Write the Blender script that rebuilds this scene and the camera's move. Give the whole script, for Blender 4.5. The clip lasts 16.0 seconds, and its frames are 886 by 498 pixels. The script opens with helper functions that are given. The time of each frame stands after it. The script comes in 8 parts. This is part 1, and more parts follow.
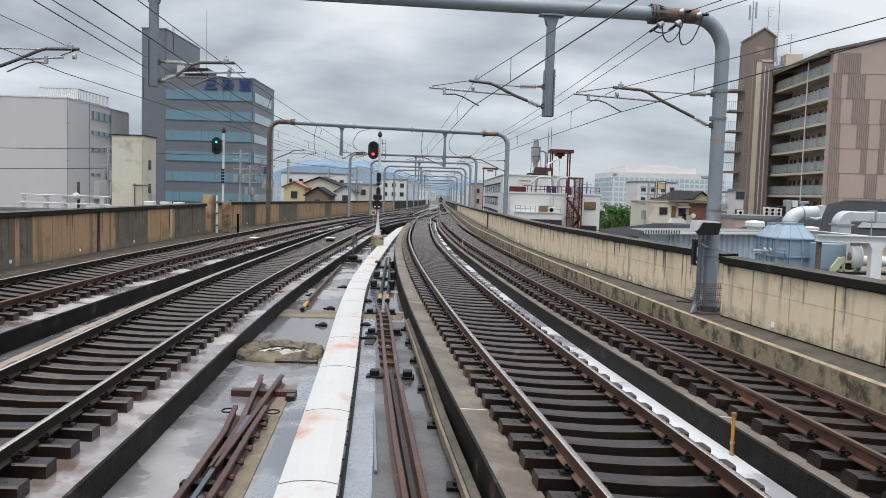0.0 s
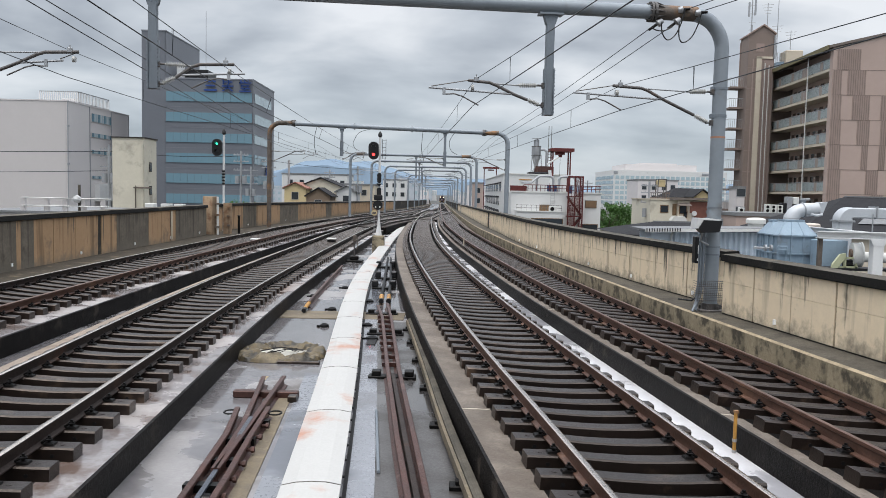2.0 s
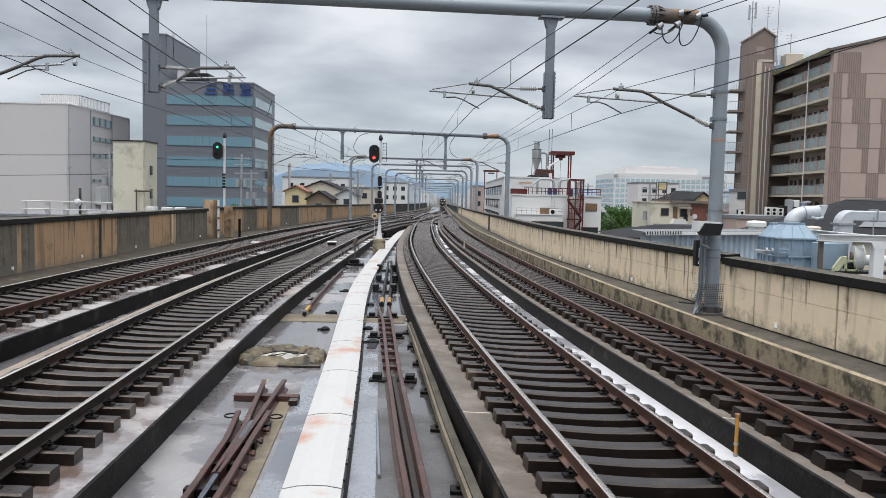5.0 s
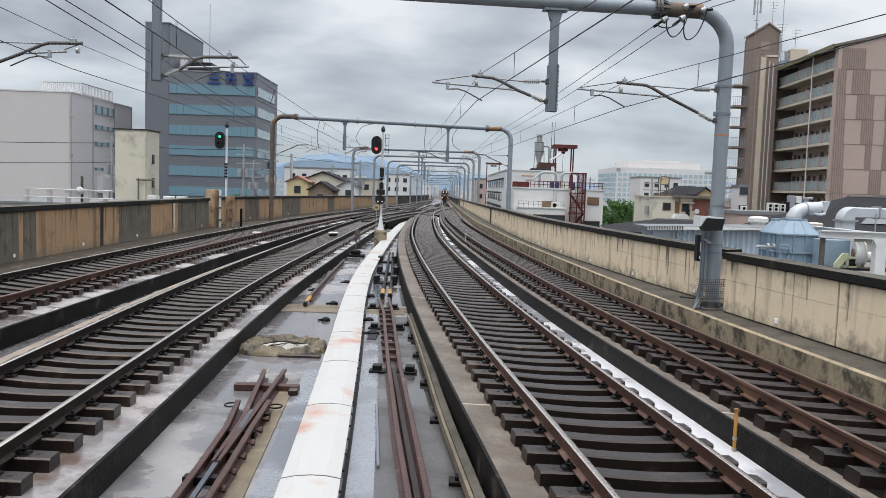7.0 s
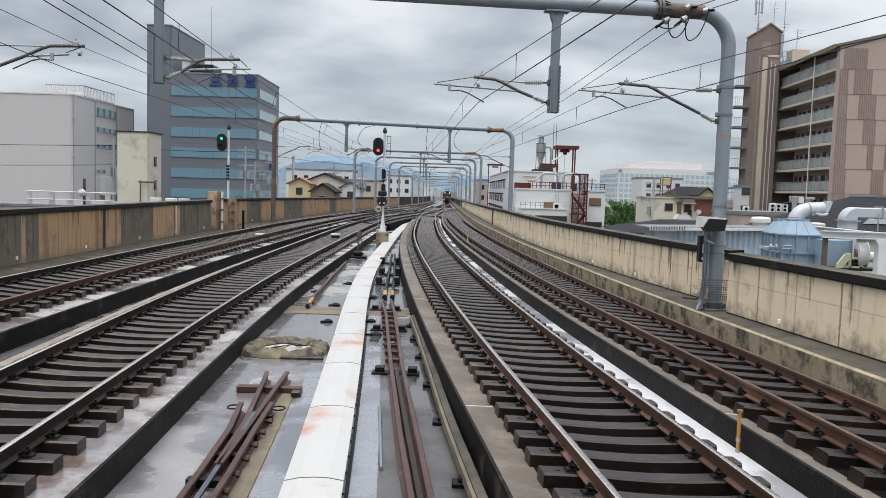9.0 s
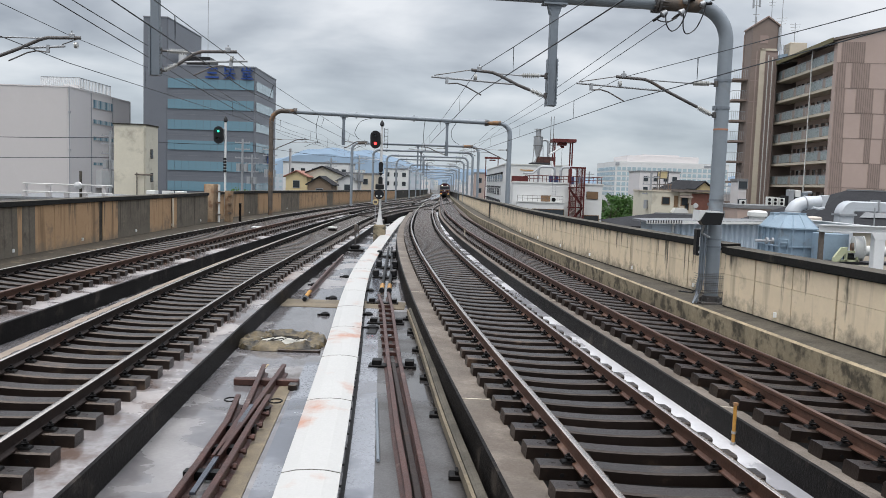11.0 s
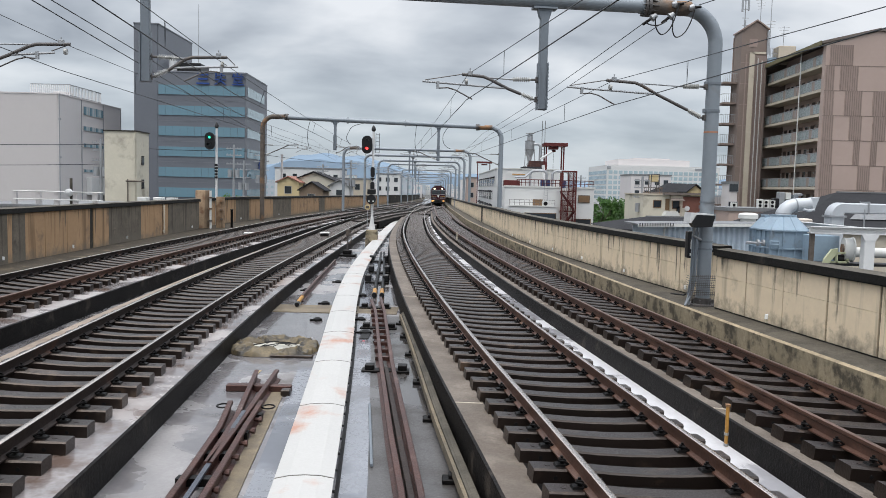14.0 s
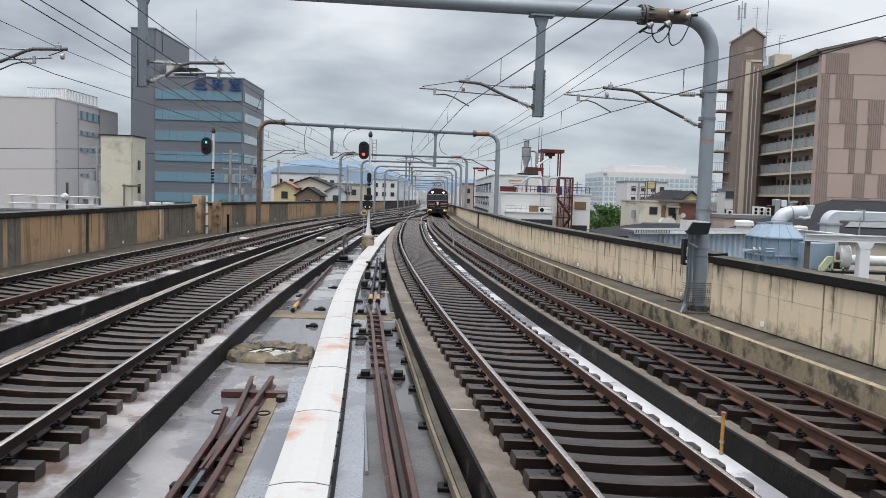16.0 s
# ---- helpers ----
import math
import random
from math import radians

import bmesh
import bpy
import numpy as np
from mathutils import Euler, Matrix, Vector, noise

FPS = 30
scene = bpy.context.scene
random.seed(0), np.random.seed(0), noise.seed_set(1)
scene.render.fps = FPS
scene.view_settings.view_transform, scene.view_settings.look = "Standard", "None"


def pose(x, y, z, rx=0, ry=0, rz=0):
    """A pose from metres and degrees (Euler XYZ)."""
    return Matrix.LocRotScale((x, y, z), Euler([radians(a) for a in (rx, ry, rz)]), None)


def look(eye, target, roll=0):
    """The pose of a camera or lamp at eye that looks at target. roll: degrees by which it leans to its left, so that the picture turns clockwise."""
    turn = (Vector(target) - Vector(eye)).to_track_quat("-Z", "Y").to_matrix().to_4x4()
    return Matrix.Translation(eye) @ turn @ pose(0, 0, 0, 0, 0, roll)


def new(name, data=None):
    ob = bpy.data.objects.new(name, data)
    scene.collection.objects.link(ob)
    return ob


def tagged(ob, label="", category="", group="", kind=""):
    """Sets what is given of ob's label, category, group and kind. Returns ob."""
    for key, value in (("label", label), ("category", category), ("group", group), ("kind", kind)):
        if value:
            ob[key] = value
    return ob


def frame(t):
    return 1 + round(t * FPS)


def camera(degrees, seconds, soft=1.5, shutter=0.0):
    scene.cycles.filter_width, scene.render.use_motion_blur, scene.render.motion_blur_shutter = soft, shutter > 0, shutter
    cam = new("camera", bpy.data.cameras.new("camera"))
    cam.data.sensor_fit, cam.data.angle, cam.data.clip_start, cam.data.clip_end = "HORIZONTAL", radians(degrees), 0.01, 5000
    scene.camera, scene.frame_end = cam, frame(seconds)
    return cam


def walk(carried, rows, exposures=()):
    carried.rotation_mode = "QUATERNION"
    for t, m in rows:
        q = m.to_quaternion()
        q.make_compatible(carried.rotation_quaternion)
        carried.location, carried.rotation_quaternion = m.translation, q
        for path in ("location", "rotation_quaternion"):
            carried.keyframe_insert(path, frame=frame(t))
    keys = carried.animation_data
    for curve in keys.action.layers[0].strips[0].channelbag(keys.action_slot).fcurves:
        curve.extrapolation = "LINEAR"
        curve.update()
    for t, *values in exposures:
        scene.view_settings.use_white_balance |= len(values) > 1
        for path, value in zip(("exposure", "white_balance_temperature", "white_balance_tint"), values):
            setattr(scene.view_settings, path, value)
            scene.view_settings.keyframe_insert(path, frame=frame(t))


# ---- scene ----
# the camera: carried by a standing observer at a platform's end
cam = camera(58.49, 16.0, soft=0.5)
walk(cam, [
    (0, pose(0, 0, 2.5, 85.982, -1.796, 0.126)),
    (0.5, pose(0.005, 0.007, 2.502, 85.98, -1.624, 0.061)),
    (1, pose(-0.008, 0.004, 2.503, 85.914, -1.478, 0.045)),
    (1.5, pose(-0.001, 0.009, 2.505, 85.894, -1.435, 0.127)),
    (2, pose(0.006, -0.002, 2.503, 85.959, -1.323, 0.179)),
    (2.5, pose(0.002, 0.005, 2.498, 86.074, -1.227, 0.158)),
    (3, pose(0.001, -0, 2.501, 86.166, -1.186, 0.085)),
    (3.5, pose(-0.002, 0.007, 2.505, 86.271, -1.062, 0.049)),
    (4, pose(-0.001, 0.002, 2.508, 86.314, -1.091, 0.1)),
    (6.5, pose(0.004, 0.009, 2.502, 85.718, -1.756, 0.323)),
    (7, pose(0.002, 0.007, 2.501, 85.615, -1.919, 0.352)),
    (7.5, pose(-0.004, 0.001, 2.505, 85.622, -2.01, 0.395)),
    (8, pose(-0, -0.004, 2.504, 85.687, -1.988, 0.455)),
    (8.5, pose(-0.01, 0.001, 2.503, 85.722, -1.927, 0.473)),
    (9, pose(-0.005, 0.01, 2.506, 85.7, -1.754, 0.478)),
    (11.5, pose(-0.003, -0.001, 2.505, 85.133, -1.943, 0.189)),
    (12, pose(0.003, 0.004, 2.499, 85.111, -2.15, 0.259)),
    (12.5, pose(-0.002, 0.003, 2.511, 85.12, -2.115, 0.3)),
    (13, pose(0.009, 0.001, 2.507, 85.201, -1.861, 0.163)),
    (13.5, pose(0.007, -0.001, 2.504, 85.37, -1.594, -0.092)),
    (14, pose(0.003, 0.001, 2.495, 85.574, -1.467, -0.299)),
    (14.5, pose(-0.002, -0.004, 2.504, 85.603, -1.49, -0.452)),
    (15, pose(0.007, 0.005, 2.5, 85.678, -1.509, -0.507)),
    (15.5, pose(-0.006, 0.005, 2.506, 85.857, -1.644, -0.54)),
    (16, pose(0.003, -0.001, 2.509, 85.996, -1.713, -0.547)),
])


# ---- world and light: an overcast day ----
SUN_EL, SUN_AZ = radians(71), radians(208)
world = bpy.data.worlds.new("sky")
scene.world = world
world.use_nodes = True
wn, wl = world.node_tree.nodes, world.node_tree.links
wn.clear()
w_out = wn.new("ShaderNodeOutputWorld")
w_bg = wn.new("ShaderNodeBackground")
w_sky = wn.new("ShaderNodeTexSky")
w_sky.sky_type, w_sky.sun_disc, w_sky.sun_elevation, w_sky.sun_rotation = "NISHITA", False, SUN_EL, SUN_AZ
w_gen = wn.new("ShaderNodeTexCoord")
w_sep = wn.new("ShaderNodeSeparateXYZ")
wl.new(w_gen.outputs["Generated"], w_sep.inputs[0])


def wmath(op, a, b=None):
    n = wn.new("ShaderNodeMath")
    n.operation = op
    for k, v in enumerate((a, b)):
        if v is None:
            continue
        if isinstance(v, (int, float)):
            n.inputs[k].default_value = v
        else:
            wl.new(v, n.inputs[k])
    return n.outputs[0]


# cloud layer: direction laid out on a flat ceiling, so that clouds flatten towards the horizon
w_h = wmath("MAXIMUM", w_sep.outputs[2], 0.0)
w_den = wmath("ADD", w_h, 0.27)
w_xy = wn.new("ShaderNodeCombineXYZ")
wl.new(wmath("DIVIDE", w_sep.outputs[0], w_den), w_xy.inputs[0])
wl.new(wmath("DIVIDE", w_sep.outputs[1], w_den), w_xy.inputs[1])


def wnoise(scale, detail, rough, dist, off):
    m = wn.new("ShaderNodeMapping")
    m.inputs["Location"].default_value = off
    m.inputs["Scale"].default_value = (0.75, 1.0, 1.0)
    wl.new(w_xy.outputs[0], m.inputs[0])
    n = wn.new("ShaderNodeTexNoise")
    n.inputs["Scale"].default_value, n.inputs["Detail"].default_value = scale, detail
    n.inputs["Roughness"].default_value, n.inputs["Distortion"].default_value = rough, dist
    wl.new(m.outputs[0], n.inputs["Vector"])
    return n.outputs["Fac"]


w_cl = wmath("ADD", wmath("MULTIPLY", wnoise(1.9, 5, 0.46, 0.25, (3.1, 1.7, 0)), 0.84), wmath("MULTIPLY", wnoise(5.0, 5, 0.5, 0.3, (0.4, 5.0, 2.0)), 0.16))
w_ramp = wn.new("ShaderNodeValToRGB")
wl.new(w_cl, w_ramp.inputs[0])
cr = w_ramp.color_ramp
cr.elements[0].position, cr.elements[0].color = 0.36, (0.34, 0.37, 0.42, 1)
cr.elements[1].position, cr.elements[1].color = 0.63, (0.93, 0.95, 0.98, 1)
e = cr.elements.new(0.5)
e.color = (0.62, 0.66, 0.71, 1)
# paler, hazy band near the horizon
w_haze = wn.new("ShaderNodeMapRange")
w_haze.inputs["From Min"].default_value, w_haze.inputs["From Max"].default_value = 0.0, 0.16
w_haze.inputs["To Min"].default_value, w_haze.inputs["To Max"].default_value = 0.75, 0.0
wl.new(w_sep.outputs[2], w_haze.inputs["Value"])
w_mix = wn.new("ShaderNodeMixRGB")
w_mix.inputs[2].default_value = (0.46, 0.545, 0.63, 1)
wl.new(w_haze.outputs[0], w_mix.inputs[0])
wl.new(w_ramp.outputs[0], w_mix.inputs[1])
w_skys = wn.new("ShaderNodeMixRGB")
w_skys.blend_type = "MULTIPLY"
w_skys.inputs[0].default_value = 1.0
w_skys.inputs[2].default_value = (0.02, 0.02, 0.02, 1)
wl.new(w_sky.outputs[0], w_skys.inputs[1])
w_add = wn.new("ShaderNodeMixRGB")
w_add.blend_type = "ADD"
w_add.inputs[0].default_value = 1.0
wl.new(w_mix.outputs[0], w_add.inputs[1])
wl.new(w_skys.outputs[0], w_add.inputs[2])
# an overcast sky grows brighter towards the zenith
w_zen = wn.new("ShaderNodeMapRange")
for k_, v_ in zip(("From Min", "From Max", "To Min", "To Max"), (0.22, 1.0, 0.84, 3.3)):
    w_zen.inputs[k_].default_value = v_
wl.new(w_sep.outputs[2], w_zen.inputs["Value"])
wl.new(w_add.outputs[0], w_bg.inputs[0])
wl.new(w_zen.outputs[0], w_bg.inputs[1])
wl.new(w_bg.outputs[0], w_out.inputs[0])

sun_data = bpy.data.lights.new("sun", "SUN")
sun_data.energy, sun_data.angle, sun_data.color = 2.3, radians(40), (1.0, 0.95, 0.89)
sun = new("sun", sun_data)
sun.matrix_basis = look((-17, -12, 108), (0, 20, 0))
scene.view_settings.exposure = 0.0


# ---- materials ----
def mat(name, col, rough=0.7, metal=0.0, var=0.25, scale=1.2, fine=25.0, bump=0.15, col2=None, streak=0.0, wet=0.0, rand=0.0, stain=None, stain_amt=0.0, emit=0.0, stretch=None, stain_scale=0.7, spec=0.5, drip=None, tint=None):
    """A surface with broad and fine variation, optional stains, vertical streaks, wet patches and a change from piece to piece."""
    m = bpy.data.materials.new(name)
    m.use_nodes = True
    nt = m.node_tree
    ns, ln = nt.nodes, nt.links
    bs = ns["Principled BSDF"]
    co = ns.new("ShaderNodeTexCoord").outputs["Object"]
    if rand or stretch:
        mp = ns.new("ShaderNodeMapping")
        ln.new(co, mp.inputs[0])
        if stretch:
            mp.inputs["Scale"].default_value = stretch
        if rand:
            oi = ns.new("ShaderNodeObjectInfo")
            mu = ns.new("ShaderNodeMath")
            mu.operation = "MULTIPLY"
            mu.inputs[1].default_value = 90.0
            ln.new(oi.outputs["Random"], mu.inputs[0])
            ln.new(mu.outputs[0], mp.inputs["Location"])
        co = mp.outputs[0]

    def tex(s, d=6, r=0.6, vec=None):
        n = ns.new("ShaderNodeTexNoise")
        n.inputs["Scale"].default_value, n.inputs["Detail"].default_value, n.inputs["Roughness"].default_value = s, d, r
        ln.new(vec or co, n.inputs["Vector"])
        return n.outputs["Fac"]

    def span(v, a, b, c, d):
        n = ns.new("ShaderNodeMapRange")
        for k, x in zip(("From Min", "From Max", "To Min", "To Max"), (a, b, c, d)):
            n.inputs[k].default_value = x
        ln.new(v, n.inputs["Value"])
        return n.outputs[0]

    def mixc(fac, a, b, kind="MIX"):
        n = ns.new("ShaderNodeMixRGB")
        n.blend_type = kind
        for k, x in zip((0, 1, 2), (fac, a, b)):
            if isinstance(x, (int, float)):
                n.inputs[k].default_value = x
            elif isinstance(x, tuple):
                n.inputs[k].default_value = (*x[:3], 1)
            else:
                ln.new(x, n.inputs[k])
        return n.outputs[0]

    c2 = col2 or tuple(v * (1 - var) for v in col)
    broad, grain = tex(scale), tex(fine, 8, 0.65)
    c = mixc(span(broad, 0.35, 0.65, 0, 1), col, c2)
    c = mixc(span(grain, 0.3, 0.7, 0, 0.5), c, tuple(v * (1 - var) for v in col))
    c = mixc(span(tex(scale * 6.5, 7, 0.7), 0.42, 0.62, 0, 0.55), c, tuple(v * max(0.0, 1 - var * 1.25) for v in col))
    if stain:
        c = mixc(span(tex(stain_scale, 8, 0.62), 0.62 - stain_amt, 0.74 - stain_amt, 0, 0.9), c, stain)
    if streak:
        sm = ns.new("ShaderNodeMapping")
        sm.inputs["Scale"].default_value = (1.15, 1.15, 0.07)
        ln.new(co, sm.inputs[0])
        c = mixc(span(tex(2.4, 4, 0.55, sm.outputs[0]), 0.55, 0.66, 0, streak), c, tuple(v * 0.22 for v in col))
    if drip:
        # run-off marks hanging from the coping, and splashed grime along the foot
        def calc(op, a, b):
            n = ns.new("ShaderNodeMath")
            n.operation = op
            for k, x in enumerate((a, b)):
                if isinstance(x, (int, float)):
                    n.inputs[k].default_value = x
                else:
                    ln.new(x, n.inputs[k])
            return n.outputs[0]

        sp = ns.new("ShaderNodeSeparateXYZ")
        ln.new(co, sp.inputs[0])
        hz = calc("ADD", sp.outputs[2], calc("MULTIPLY", calc("MAXIMUM", calc("SUBTRACT", sp.outputs[1], 50.0), 0.0), 0.0075))
        sd = ns.new("ShaderNodeMapping")
        sd.inputs["Scale"].default_value = (2.3, 2.3, 0.14)
        ln.new(co, sd.inputs[0])
        run = calc("ADD", tex(1.9, 6, 0.62, sd.outputs[0]), calc("MULTIPLY", calc("SUBTRACT", tex(0.8), 0.5), 0.30))
        run = calc("ADD", run, calc("MULTIPLY", calc("SUBTRACT", hz, drip[0] - 0.25), 0.13))
        c = mixc(span(run, 0.565, 0.645, 0, drip[1]), c, (0.075, 0.066, 0.052))
        foot = calc("ADD", tex(3.2, 9, 0.68), calc("MULTIPLY", calc("SUBTRACT", 0.33, hz), 0.75))
        c = mixc(span(foot, 0.50, 0.82, 0, drip[1] * 0.95), c, (0.15, 0.132, 0.105))
    if rand:
        hs = ns.new("ShaderNodeHueSaturation")
        oi2 = ns.new("ShaderNodeObjectInfo")
        ln.new(span(oi2.outputs["Random"], 0, 1, 1 - rand, 1 + rand), hs.inputs["Value"])
        ln.new(c, hs.inputs["Color"])
        c = hs.outputs[0]
    ro = span(grain, 0.3, 0.7, max(0.03, rough - 0.1), min(1, rough + 0.1))
    if wet:
        film = span(tex(0.55, 5, 0.55), 0.60 - wet * 0.3, 0.68 - wet * 0.3, 0, 1)
        c = mixc(film, c, mixc(1.0, c, (0.6, 0.6, 0.62), "MULTIPLY"))
        mr = ns.new("ShaderNodeMix")
        ln.new(film, mr.inputs[0])
        ln.new(ro, mr.inputs[2])
        mr.inputs[3].default_value = 0.10
        ro = mr.outputs[0]
    ln.new(c, bs.inputs["Base Color"])
    ln.new(ro, bs.inputs["Roughness"])
    bs.inputs["Metallic"].default_value = metal
    bs.inputs["Specular IOR Level"].default_value = spec
    if tint:
        bs.inputs["Specular Tint"].default_value = (*tint, 1)
    if bump:
        bp = ns.new("ShaderNodeBump")
        bp.inputs["Strength"].default_value, bp.inputs["Distance"].default_value = bump, 0.02
        if wet:
            dry = ns.new("ShaderNodeMath")
            dry.operation = "SUBTRACT"
            dry.inputs[0].default_value = 1.0
            ln.new(film, dry.inputs[1])
            bs_m = ns.new("ShaderNodeMath")
            bs_m.operation = "MULTIPLY"
            bs_m.inputs[1].default_value = bump
            ln.new(dry.outputs[0], bs_m.inputs[0])
            ln.new(bs_m.outputs[0], bp.inputs["Strength"])
        ln.new(grain, bp.inputs["Height"])
        ln.new(bp.outputs[0], bs.inputs["Normal"])
    if emit:
        bs.inputs["Emission Color"].default_value, bs.inputs["Emission Strength"].default_value = (*col[:3], 1), emit
    return m


def glass(name, col, rough=0.05):
    m = bpy.data.materials.new(name)
    m.use_nodes = True
    b = m.node_tree.nodes["Principled BSDF"]
    b.inputs["Base Color"].default_value, b.inputs["Roughness"].default_value, b.inputs["Metallic"].default_value = (*col, 1), rough, 0.0
    b.inputs["Specular IOR Level"].default_value = 0.6
    return m


